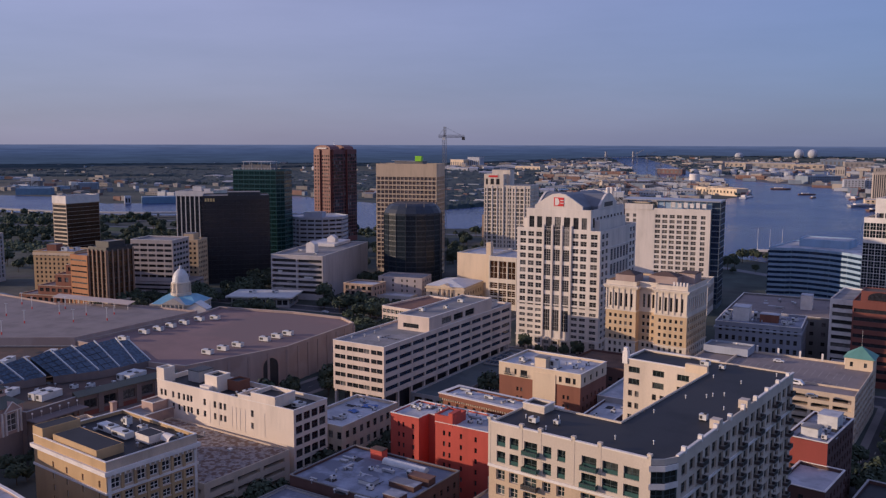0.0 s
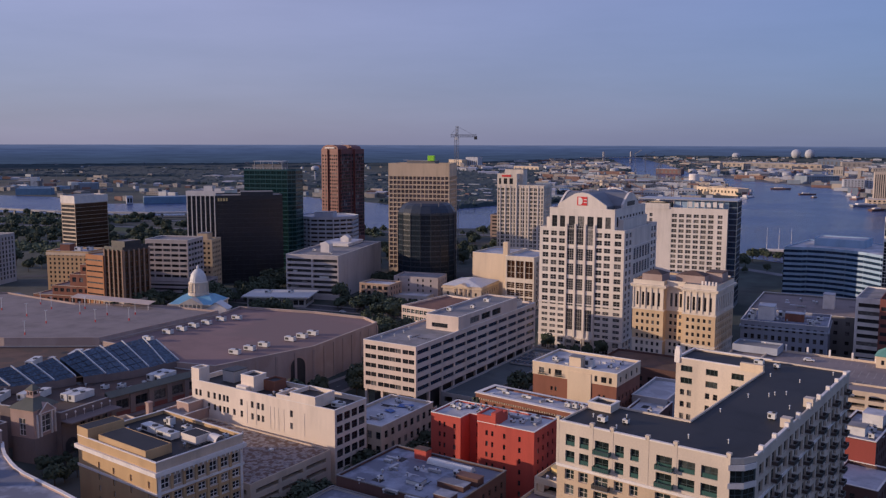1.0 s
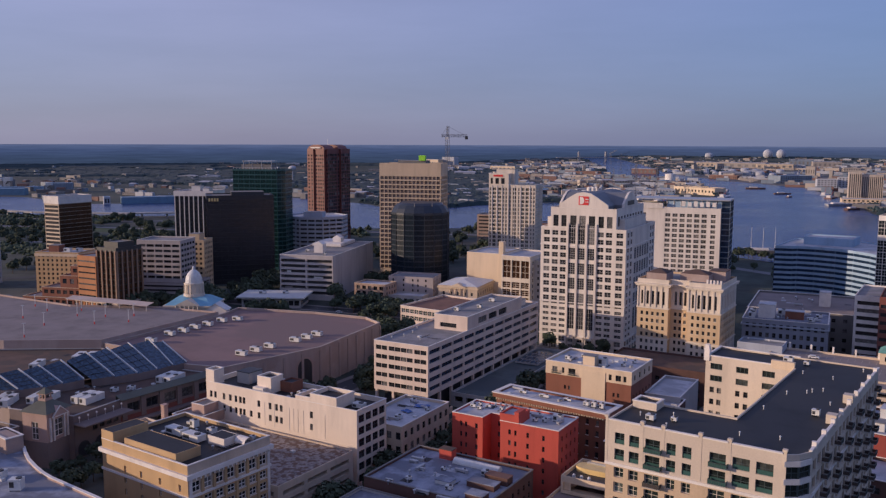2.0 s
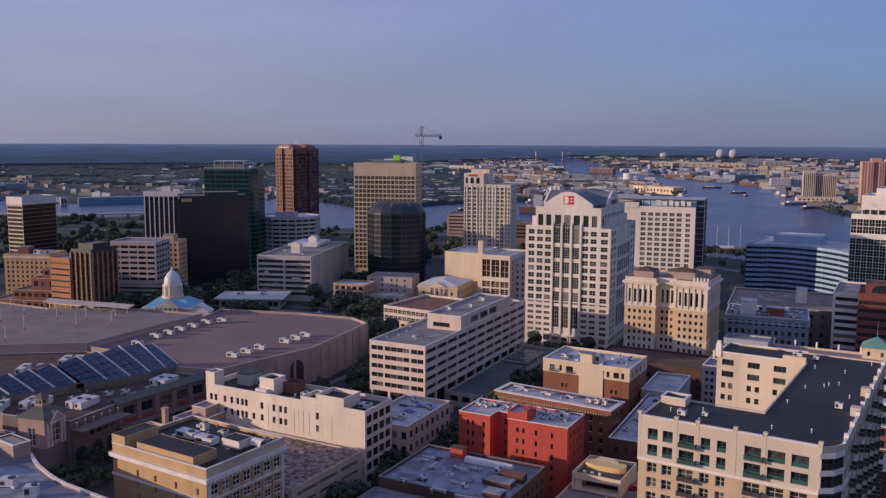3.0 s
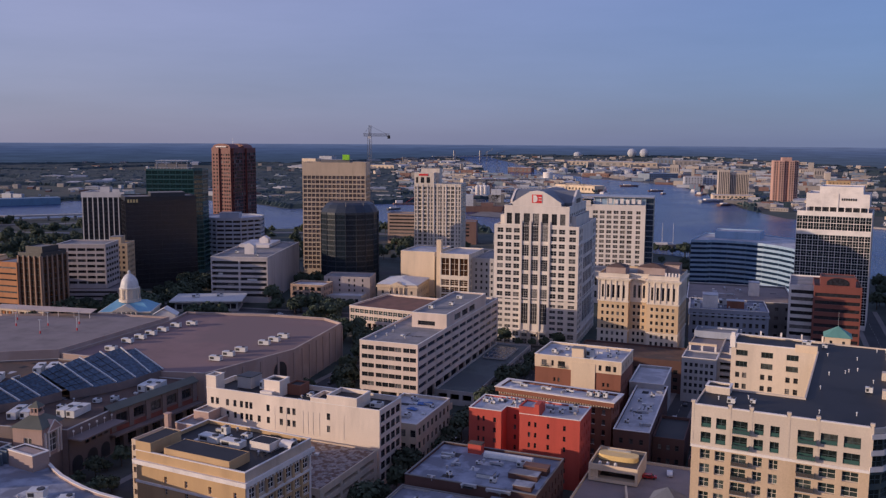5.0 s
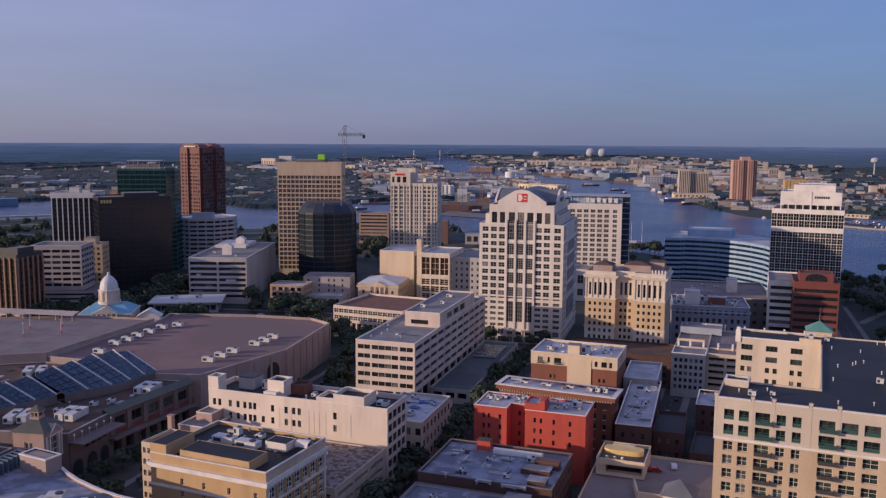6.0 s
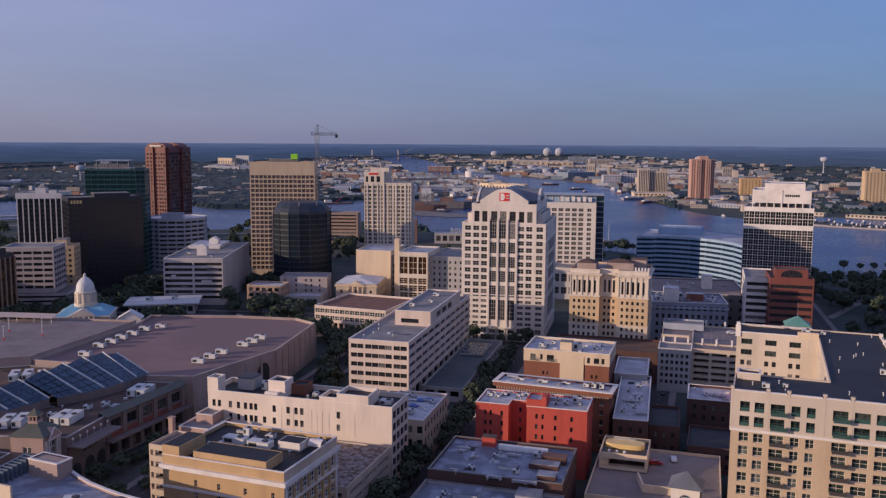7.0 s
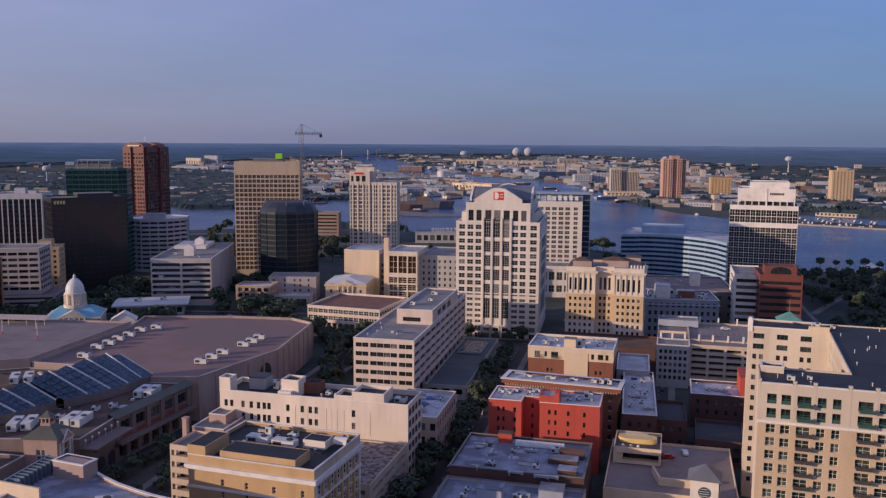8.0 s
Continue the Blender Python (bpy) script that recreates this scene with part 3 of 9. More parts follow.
# the white tower with the gabled crown
ob = thing("office_tower", "white precast office tower with gabled crown and red sign", "building", -206.3, 445.2, 0.0, z=-1.0)
W, D = 49.0, 62.0
SMALL = (2, 2, "grey", "glass", 0.13)
cols_f = [(c - 1.75, c + 1.75) for c in (3.6, 8.5, 13.3)] + [(16.7, 20.5), (22.1, 25.9), (27.7, 31.5)] + [(c - 1.75, c + 1.75) for c in (34.8, 39.5)] + [(43.6, 47.4)]
hi = [(28.0 + 4.12 * i, 30.7 + 4.12 * i) for i in range(10)]
lo = [(9.6 + 3.3 * i, 11.3 + 3.3 * i) for i in range(6)]
mid = lambda ci, ri: 3 <= ci <= 5
front = [dict(z0=0, z1=8.4, cols=[(1.9, 5.3), (6.8, 10.2), (11.6, 15), (16.9, 20.4), (22.2, 25.8), (27.8, 31.3), (33.1, 36.5), (37.8, 41.2), (43.6, 47.2)], rows=[(0.6, 3.6), (4.8, 7.6)], kind=SMALL, recess=0.5),
         dict(z0=8.4, z1=27.0, cols=cols_f, rows=lo, kind=SMALL, skip=mid),
         dict(z0=27.0, z1=69.5, cols=cols_f, rows=hi, kind=SMALL, skip=mid)]
cols_r = [(3.0, 6.6), (9.2, 12.8)] + [(17.0 + 5.4 * i, 20.6 + 5.4 * i) for i in range(6)] + [(51.0, 54.6), (56.6, 60.2)]
mid_r = lambda ci, ri: 2 <= ci <= 7
right = [dict(z0=0, z1=8.4, cols=even(62, 11, 3.6), rows=[(0.6, 3.6), (4.8, 7.6)], kind=SMALL, recess=0.5), dict(z0=8.4, z1=27, cols=cols_r, rows=lo, kind=SMALL, skip=mid_r), dict(z0=27, z1=69.5, cols=cols_r, rows=hi, kind=SMALL, skip=mid_r)]
block(ob, rect(0, W, 0, D), 0, 69.5, "white", "greyroof", 1.2, specs={0: front, 1: right}, cap="trim")
TALL = (3, 5, "grey", "glass", 0.13)
for a, b in ((12.6, 24.6), (26.2, 33.0), (35.2, 41.6), (43.6, 50.0), (52.0, 58.4), (60.6, 71.0)):
    for c in (18.6, 24.0, 29.6):
        w = new("tall_window", window_mesh(3.8, b - a, TALL))
        w.parent = ob
        w.matrix_basis = pose(c, -0.12, (a + b) / 2)
    for i in range(6):
        if b < 70:
            w = new("tall_window", window_mesh(3.4, b - a, TALL))
            w.parent = ob
            w.matrix_basis = pose(62 * 0 + W + 0.12, 18.8 + 5.4 * i, (a + b) / 2, 0, 0, 90)
for u in (16.0, 21.3, 26.8, 32.2):
    g = Geo()
    g.box(u - 0.55, u + 0.55, -0.75, 0.02, 8.4, 72.0)
    part("pilaster", g, "white", ob)
for z in (8.4, 27.2, 59.4):
    band(ob, rect(0, W, 0, D), z, z + 0.5, 0.3, "trim", "ledge")
upper = rect(5.8, 43.4, -0.02, 56)
tier = [dict(z0=69.5, z1=80.6, cols=[(7.3, 10.3), (12.0, 15.0), (17.2, 20.8), (22.5, 26.1), (27.9, 31.5), (33.4, 36.4), (38.2, 41.2)], rows=[(70.2, 76.4)], kind=(2, 3, "dark", "glass", 0.14))]
tier[0]["cols"] = [(a - 5.8, b - 5.8) for a, b in tier[0]["cols"]]
tier_r = [dict(z0=69.5, z1=80.6, cols=even(56.02, 9, 3.2, 2.0), rows=[(71.0, 76.4)], kind=(2, 3, "dark", "glass", 0.14))]
block(ob, upper, 69.5, 80.6, "white", "greyroof", 0.8, specs={0: tier, 1: tier_r}, cap="trim", name="crown_wall", roof_name="crown_roof")
block(ob, rect(2.8, 5.8, 3, 50), 68.6, 75.0, "white", "greyroof", 0.6, name="crown_step", roof_name="step_roof")
block(ob, rect(43.4, 46.4, 6, 50), 68.6, 75.0, "white", "greyroof", 0.6, name="crown_step", roof_name="step_roof")
prof = [(10.6, 80.4), (38.6, 80.4), (38.6, 82.6), (32.5, 86.6), (28.5, 88.9), (24.6, 89.5), (20.7, 88.9), (16.7, 86.6), (10.6, 82.6)]
for v0, v1, nm in ((-0.05, 1.3, "gable"), (54.6, 56.0, "gable")):
    g = Geo()
    g.face([(u, v0, z) for u, z in prof])
    g.face([(u, v1, z) for u, z in reversed(prof)])
    for (u0, z0), (u1, z1) in zip(prof, prof[1:] + prof[:1]):
        g.face([(u0, v1, z0), (u1, v1, z1), (u1, v0, z1), (u0, v0, z0)])
    part(nm, g, "white", ob)
g = Geo()
arch = [(11.0, 80.2), (11.0, 82.0), (16.7, 86.2), (20.7, 88.4), (24.6, 89.0), (28.5, 88.4), (32.5, 86.2), (38.2, 82.0), (38.2, 80.2)]
for (u0, z0), (u1, z1) in zip(arch, arch[1:]):
    g.face([(u0, 1.3, z0), (u0, 54.6, z0), (u1, 54.6, z1), (u1, 1.3, z1)][::-1])
part("vault_roof", g, "slate", ob, "dark metal vaulted roof")
sprof = [(14.0, 80.4), (42.0, 80.4), (42.0, 82.6), (36.0, 86.4), (32.0, 88.4), (28.0, 89.0), (24.0, 88.4), (20.0, 86.4), (14.0, 82.6)]
for u0, u1 in ((42.2, 43.4), (5.8, 7.0)):
    g = Geo()
    g.face([(u1, v, z) for v, z in sprof])
    g.face([(u0, v, z) for v, z in reversed(sprof)])
    for (v0, z0), (v1, z1) in zip(sprof, sprof[1:] + sprof[:1]):
        g.face([(u0, v0, z0), (u0, v1, z1), (u1, v1, z1), (u1, v0, z0)])
    part("side_gable", g, "white", ob)
g = Geo()
sarch = [(14.4, 80.2), (14.4, 82.0), (20, 86.0), (24, 88.0), (28, 88.6), (32, 88.0), (36, 86.0), (41.6, 82.0), (41.6, 80.2)]
for (v0, z0), (v1, z1) in zip(sarch, sarch[1:]):
    g.face([(7.0, v0, z0), (42.2, v0, z0), (42.2, v1, z1), (7.0, v1, z1)])
part("cross_vault", g, "slate", ob)
g = Geo()
g.box(42.95, 43.46, 21, 35, 81.5, 84.0)
part("louvre", g, "dark", ob)
# sign: a red square with white marks
g = Geo()
g.box(21.9, 27.6, -0.28, -0.06, 82.4, 87.2)
part("sign_panel", g, "redpaint", ob, "red square sign panel")
g = Geo()
pts = [(23.6 + 1.5 * math.cos(t), 84.8 + 2.0 * math.sin(t)) for t in [math.pi * (-0.5 + i / 10) for i in range(11)]]
pts = [(22.6, 82.8)] + pts + [(22.6, 86.8)]
g.face([(u, -0.36, z) for u, z in pts])
for (u0, z0), (u1, z1) in zip(pts, pts[1:] + pts[:1]):
    g.face([(u0, -0.06, z0), (u1, -0.06, z1), (u1, -0.36, z1), (u0, -0.36, z0)])
part("sign_shape", g, "trim", ob, "white rounded sign shape")
for z in (83.9, 85.4):
    g = Geo()
    g.box(25.7, 27.6, -0.34, -0.2, z, z + 0.45)
    part("sign_bar", g, "trim", ob)
for u in (18.6, 24.0, 29.6):
    g = Geo()
    g.box(u - 2.1, u + 2.1, -1.4, 0.0, 7.0, 7.9)
    g.box(u - 2.3, u - 1.8, -1.2, 0.0, 0, 7.0)
    g.box(u + 1.8, u + 2.3, -1.2, 0.0, 0, 7.0)
    part("portal", g, "pale", ob)

# the old cream apartment tower with two wings
M["towerbuff"] = surface("pale_buff_brick", (0.57, 0.42, 0.25), grain=6.0)
ob = thing("apartment_tower", "cream and tan brick tower with two wings and deep cornice", "building", -140.0, 406.6, -4.0)
wings = [(0, 0), (15.6, 0), (15.6, 4), (25.0, 4), (25.0, 0), (40.6, 0), (40.6, 30), (0, 30)]
SASH = (1, 2, "dark", "glass", 0.1)
lowr = storeys(3.5, 9, 3.5, 1.8)
topr = [(37.0, 43.6)]


def wing(length, n, w=1.25):
    c = even(length, n, w, 1.2)
    return [dict(z0=0, z1=20.2, cols=c, rows=lowr[:5], kind=SASH, mat=1, sill=1), dict(z0=20.2, z1=35.5, cols=c, rows=lowr[5:], kind=SASH, sill=1), dict(z0=35.5, z1=49.5, cols=c, rows=topr, kind=(1, 4, "dark", "glass", 0.14), mat=1, recess=0.6)]


block(ob, wings, 0, 49.5, ["towerbuff", "pale"], "greyroof", 1.0, specs={0: wing(15.6, 5), 2: wing(9.4, 3), 4: wing(15.6, 5), 5: wing(30, 9), 7: wing(30, 9)})
band(ob, wings, 46.0, 46.7, 0.8, "pale")
band(ob, wings, 46.7, 47.4, 1.2, "pale")
band(ob, wings, 34.9, 35.6, 0.35, "pale", "ledge")
band(ob, wings, 19.9, 20.5, 0.35, "pale", "ledge")
for u0 in (0, 25.0):
    for i in range(6):
        g = Geo()
        u = u0 + 0.35 + i * 2.98
        g.box(u - 0.3, u + 0.3, -0.4, 0.02, 35.6, 46.0)
        part("pilaster", g, "pale", ob)
for i in range(5):
    g = Geo()
    g.box(33.5 + i * 1.6, 34.3 + i * 1.6, -0.2, 0.3, 49.5, 51.4)
    part("baluster", g, "trim", ob)
for u0, v0, u1, v1 in ((3, 4, 13, 15), (18, 10, 32, 20)):
    g = Geo()
    g.prism(rect(u0, u1, v0, v1), 48.5, 52.0, 0, False)
    a = rect(u0, u1, v0, v1)
    c = ((u0 + u1) / 2, (v0 + v1) / 2)
    for i in range(4):
        p, q = a[i], a[(i + 1) % 4]
        g.face([(*p, 52.0), (*q, 52.0), (c[0] + (q[0] - c[0]) * 0.15, c[1] + (q[1] - c[1]) * 0.15, 53.8), (c[0] + (p[0] - c[0]) * 0.15, c[1] + (p[1] - c[1]) * 0.15, 53.8)], 1)
    part("roof_house", g, ["mallwall", "brownroof"], ob)
bulkhead(ob, 30, 38, 18, 28, 48.5, 53.0, "mallwall", "brownroof")

# white long building with stepped parapet
ob = thing("loft_building", "long white stucco building with stepped parapet and black roof", "building", -253.5, 225.2, -3.8)
W, D = 70.0, 17.0
SLIT = (1, 2, "dark", "glass", 0.08)
cw = [2.4, 4.6, 9.0, 12.2, 15.0, 17.2, 19.0, 22.4, 26.2, 31.6, 34.6, 36.8, 50.5]
front = [dict(z0=0, z1=27.0, cols=[(c - 0.65, c + 0.65) for c in cw], rows=[(17.0, 19.3), (21.3, 23.7)], kind=SLIT, skip=lambda c, r: c in (7,) and r == 1)]
right = [dict(cols=even(D, 4, 3.2, 0.7), rows=storeys(2.0, 6, 4.1, 2.7), kind=(2, 2, "dark", "glass", 0.12))]
block(ob, rect(0, W, 0, D), 0, 27.0, "loftwall", "blackroof", 1.6, specs={0: front, 1: right}, cap="trim")
for u0, u1, v1, h in ((0, 4.2, 5, 31.5), (43.5, 50.0, 9, 28.4), (50, 61.5, 10, 30.0)):
    block(ob, rect(u0 - 0.02, u1, -0.03, v1), 26.0, h, "loftwall", "blackroof", 1.2, name="parapet_tower", roof_name="tower_roof", cap="trim")
block(ob, rect(22.0, 28.5, 4, 10.5), 25.0, 31.2, "loftwall", "blackroof", 0.6, name="lift_house", roof_name="lift_roof", cap="trim")
block(ob, rect(28.5, 34, 9, 15), 25.0, 29.2, "brick", "blackroof", 0.6, name="stair_house", roof_name="stair_roof")
bulkhead(ob, 7, 13, 9, 16, 25.4, 29.6, "grey", "dark")
for u in (29.0, 33.6, 40.5, 42.5, 44.5, 47, 56.5):
    g = Geo()
    g.tube((u, -0.05, 15.2), (u, -0.05, 23.5), 0.05, 0.05)
    part("downpipe", g, "trim", ob)
g = Geo()
g.box(21.5, 26.5, 2.0, 4.0, 25.3, 27.6)
part("hood", g, "trim", ob)

# rust-roofed car park below it
ob = thing("parking_garage", "concrete car park with rust-streaked roof and open bays", "building", -246.0, 186.5, -4.5)
dk = dict(cols=even(60, 8, 5.8, 1.0), rows=storeys(1.4, 4, 3.2, 1.4), kind=None, recess=2.2)
dkr = dict(cols=even(36, 3, 9.5, 1.5), rows=storeys(1.4, 4, 3.2, 1.4), kind=None, recess=2.2)
block(ob, rect(0, 60, 0, 36), 0, 14.6, "beige", "rustroof", 0.5, specs={0: dk, 1: dkr})
# dark filling behind the open bays stands in for their shade
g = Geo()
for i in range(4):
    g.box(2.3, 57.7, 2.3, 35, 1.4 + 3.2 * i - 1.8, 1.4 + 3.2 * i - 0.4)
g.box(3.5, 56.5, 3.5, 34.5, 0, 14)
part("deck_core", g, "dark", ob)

# low rose stucco houses between the car park and the mall street
ob = thing("storefront_block", "small rose stucco house with flat roof and tall pier", "building", -257.5, 211.5, -4)
block(ob, rect(0, 12, 0, 16), 0, 17.6, "pinkish", "greyroof", 0.6, specs={0: dict(cols=[(2, 3.4), (7.5, 8.9)], rows=storeys(3, 3, 4.6, 2.0), kind=SLIT), 1: dict(cols=[(3, 4.4), (9, 10.4)], rows=storeys(3, 3, 4.6, 2.0), kind=SLIT)}, cap="trim")
block(ob, rect(2.5, 9, 7, 15), 17.0, 20.2, "pinkish", "greyroof", 0.4, name="upper_wall", roof_name="upper_roof", cap="trim")
g = Geo()
g.box(-1.6, 0.0, -3.6, -1.8, 0, 21.4)
g.box(-1.8, 0.2, -3.8, -1.6, 21.4, 21.8)
part("pier", g, "pinkish", ob)
for u0, u1, v0, v1, z in ((9.5, 12, -5, 0, 14.6), (0, 9.5, -4, 0, 13.6)):
    block(ob, rect(u0, u1, v0, v1), 0, z, "pinkish", "greyroof", 0.4, name="annex_wall", roof_name="annex_roof", cap="trim")
ob = thing("parking_garage", "narrow pale car park with open decks beside the brick building", "building", -245.0, 172.8, -7.5)
nk = lambda L: dict(cols=[(0.5, L - 0.5)], rows=storeys(1.6, 7, 3.5, 1.7), kind=None, recess=1.8)
block(ob, rect(0, 11.8, 0, 13), 0, 26.0, "beige", "deck", 0.9, specs={0: nk(11.8), 3: nk(13)})
# dark box inside, in place of the shade between the decks
g = Geo()
g.box(2.0, 11.4, 2.0, 12.6, 0, 24.6)
part("deck_core", g, "dark", ob)

# tan brick block in the foreground
ob = thing("brick_building", "ornate tan brick building with white cornice and sunken roof", "building", -231.5, 157.8, -7.5)
W, D, H = 38.5, 30.0, 29.4
SASH2 = (1, 2, "trim", "glass", 0.14)
PAIR = (2, 2, "trim", "glass", 0.2)
front = [dict(z0=0, z1=H, cols=[(10.2, 11.2), (17.6, 18.6), (26.0, 27.0), (34.5, 35.5)], rows=storeys(4.0, 6, 3.5, 1.9), kind=SASH2, recess=0.4)]
right = [dict(z0=0, z1=20.4, cols=even(D, 7, 2.7, 0.8), rows=storeys(3.0, 5, 3.55, 2.3), kind=PAIR, recess=0.3, sill=1), dict(z0=20.4, z1=H, cols=even(D, 7, 2.7, 0.8), rows=[(21.4, 24.4)], kind=PAIR, recess=0.3, mat=2)]
block(ob, rect(0, W, 0, D), 0, H, ["tan", "trim", "beige"], "blackroof", 1.0, specs={0: front, 1: right}, cap="trim")
band(ob, rect(0, W, 0, D), 25.6, 26.8, 0.8, "trim")
band(ob, rect(0, W, 0, D), 20.1, 20.8, 0.3, "trim", "ledge")
for i in range(8):
    g = Geo()
    v = 0.8 + (D - 1.6) / 7 * i
    g.box(W - 0.05, W + 0.28, v - 0.45, v + 0.45, 0, 25.5)
    part("pilaster", g, "trim" if i in (0, 7) else "tan", ob)
for i in range(19):
    g = Geo()
    v = 0.8 + i * 1.58
    g.box(W, W + 0.7, v - 0.2, v + 0.2, 24.9, 25.6)
    part("bracket", g, "trim", ob)
block(ob, rect(-0.03, 5.6, -0.03, 12), 28.0, 32.2, "tan", "blackroof", 0.08, 0.2, name="corner_house", roof_name="house_roof")
block(ob, rect(9.5, 32.5, 1.0, 9.5), 27.6, 31.2, "tan", "blackroof", 0.08, 0.2, name="attic_wall", roof_name="attic_roof")
block(ob, rect(26.5, 33.5, 17.0, 22.5), 27.0, 31.0, "white", "blackroof", 0.08, 0.2, name="lift_house", roof_name="lift_roof")
g = Geo()
for i in range(12):
    a = math.pi * i / 12
    b = math.pi * (i + 1) / 12
    g.face([(34.2 + 0, 22 - 1.8 * math.cos(a), 29.5 + 1.6 * math.sin(a)), (34.2, 22 - 1.8 * math.cos(b), 29.5 + 1.6 * math.sin(b)), (38.4, 22 - 1.8 * math.cos(b), 29.5 + 1.6 * math.sin(b)), (38.4, 22 - 1.8 * math.cos(a), 29.5 + 1.6 * math.sin(a))])
part("arched_hood", g, "trim", ob)

# the L-shaped apartment block in the foreground
ob = thing("apartment_block", "tall cream stucco apartment block with balconies and black roof", "building", -81.6, 163.2, -7.6)
W, D, H = 36.9, 81.5, 56.8
shape = [(0, 0), (36.9, 0), (39.2, 1.7), (40.6, 4.6), (40.6, D), (-1.3, D), (-1.3, 68.4), (22.4, 68.4), (22.4, 17.4), (0, 17.4)]
low_rows = [(44.35 - 3.33 * k, 46.6 - 3.33 * k) for k in range(12, -1, -1)]
top_rows = [(48.2, 50.7), (51.8, 54.3)]
fr = low_rows + top_rows
M["aptpale"] = glazing("pale_green_window_glass", (0.03, 0.045, 0.042), blind=(0.2, 0.235, 0.21), lit=0.5)
LWIN = (2, 2, "pale", "aptpale", 0.09)
FWIN = (2, 2, "rail", "aptglass", 0.11)
fcols = [(1.9, 4.1), (5.2, 7.4), (8.8, 12.0), (13.4, 15.4), (16.8, 18.7), (22.4, 25.7), (27.0, 30.4), (31.6, 34.9)]
front = [dict(z0=0, z1=47.3, cols=fcols, rows=low_rows, kind=LWIN, recess=0.45), dict(z0=47.3, z1=H, cols=fcols, rows=top_rows, kind=FWIN, recess=0.45)]
rcols = even(76.9, 18, 2.8, 1.5)
right = [dict(z0=0, z1=H, cols=rcols, rows=fr, kind=FWIN, recess=0.45)]
bay = [dict(z0=0, z1=55.6, cols=[(0.15, 2.7)], rows=fr, kind=(2, 2, "rail", "aptglass", 0.12), recess=0.12, mat=2)]
wingf = [dict(z0=0, z1=48.7, cols=[(1.4, 2.6), (3.4, 4.6), (8.5, 9.7), (10.7, 11.9), (15.5, 16.7), (17.7, 18.9)], rows=[(46.5 - 3.42 * k, 48.1 - 3.42 * k) for k in range(12, -1, -1)], kind=SASH), dict(z0=48.7, z1=H, cols=[(1.4, 4.7), (8.5, 11.8), (15.5, 18.8)], rows=[(49.8, 51.5), (53.2, 54.9)], kind=(3, 1, "rail", "aptglass", 0.12))]
inner = [dict(z0=0, z1=H, cols=even(51.0, 12, 1.8, 2), rows=fr, kind=FWIN)]
leftw = [dict(z0=0, z1=H, cols=[(9.5, 10.7)], rows=fr, kind=SASH)]
bay2 = [dict(z0=0, z1=55.6, cols=[(0.15, 3.0)], rows=fr, kind=(2, 2, "rail", "aptglass", 0.12), recess=0.12, mat=2)]
block(ob, shape, 0, H, ["cream", "sand", "rail"], "blackroof", 0.4, specs={0: front, 1: bay + [dict(z0=55.6, z1=H, cols=[], rows=[])], 2: bay2 + [dict(z0=55.6, z1=H, cols=[], rows=[])], 3: right, 6: wingf, 7: inner, 9: leftw})
for u0, u1, v0, v1 in ((-0.25, 36.95, -0.25, 0.0), (40.6, 40.85, 4.6, D)):
    g = Geo()
    g.box(u0, u1, v0, v1, 46.9, 47.5)
    part("ledge", g, "trim", ob)
# lower storeys are sand coloured, set a hand proud
sand = Geo()
facade(sand, ob, (0, -0.12), (1, 0), 36.9, 0, 46.9, fcols, [r for r in fr if r[1] < 46.9], 0.12, None)
part("lower_wall", sand, "ltan", ob)
for c, e in fcols:
    for a, b in top_rows:
        g = Geo()
        g.box(c + 0.1, e - 0.1, 0.2, 0.26, a + 0.05, a + 0.95)
        part("juliet_panel", g, "juliet", ob, "green glass panel")
for u in (0.0, 8.1, 12.7, 20.5, 26.4, 36.9):
    g = Geo()
    g.box(u - 0.3, u + 0.3, -0.05, 0.2, 47.5, 57.4)
    g.box(u - 0.45, u + 0.45, -0.35, 0.5, 57.4, 57.9)
    part("pier", g, "cream", ob)
for i in range(9):
    g = Geo()
    v = 8 + i * 8.6
    g.box(40.0, 40.9, v - 0.4, v + 0.4, 56.5, 57.9)
    part("pier", g, "trim", ob)
for z in (47.2, 50.8, 54.4):
    g = Geo()
    g.prism([(36.9, -0.25), (39.45, 1.55), (40.85, 4.6), (40.5, 4.7), (39.1, 1.85), (36.8, 0.05)], z, z + 1.1)
    part("bay_band", g, "trim", ob, "white spandrel band of the glazed corner bay")
M["balconypanel"] = surface("dark_bronze_panel", (0.075, 0.058, 0.05), 0.45)


def balcony_mesh(w, panel):
    """A slab with a panelled balustrade, posts and a top rail."""
    bal = Geo()
    bal.box(-w, w, -1.35, 0.0, 0.0, 0.16, 0)
    bal.box(-w + 0.03, w - 0.03, -1.3, -1.26, 0.22, 1.0, 2)
    for s in (-1, 1):
        bal.box(s * (w - 0.05) - 0.02, s * (w - 0.05) + 0.02, -1.26, -0.03, 0.22, 1.0, 2)
    for i in range(9):
        x = (-1 + i / 4) * (w - 0.05)
        bal.box(x - 0.03, x + 0.03, -1.35, -1.3, 0.16, 1.08, 1)
    bal.box(-w, w, -1.36, -1.24, 1.06, 1.14, 1)
    for s in (-1, 1):
        bal.box(s * (w - 0.05) - 0.04, s * (w - 0.05) + 0.04, -1.24, 0, 1.06, 1.12, 1)
    return bal.mesh("balcony", mats_of(["grey", "rail", panel]))


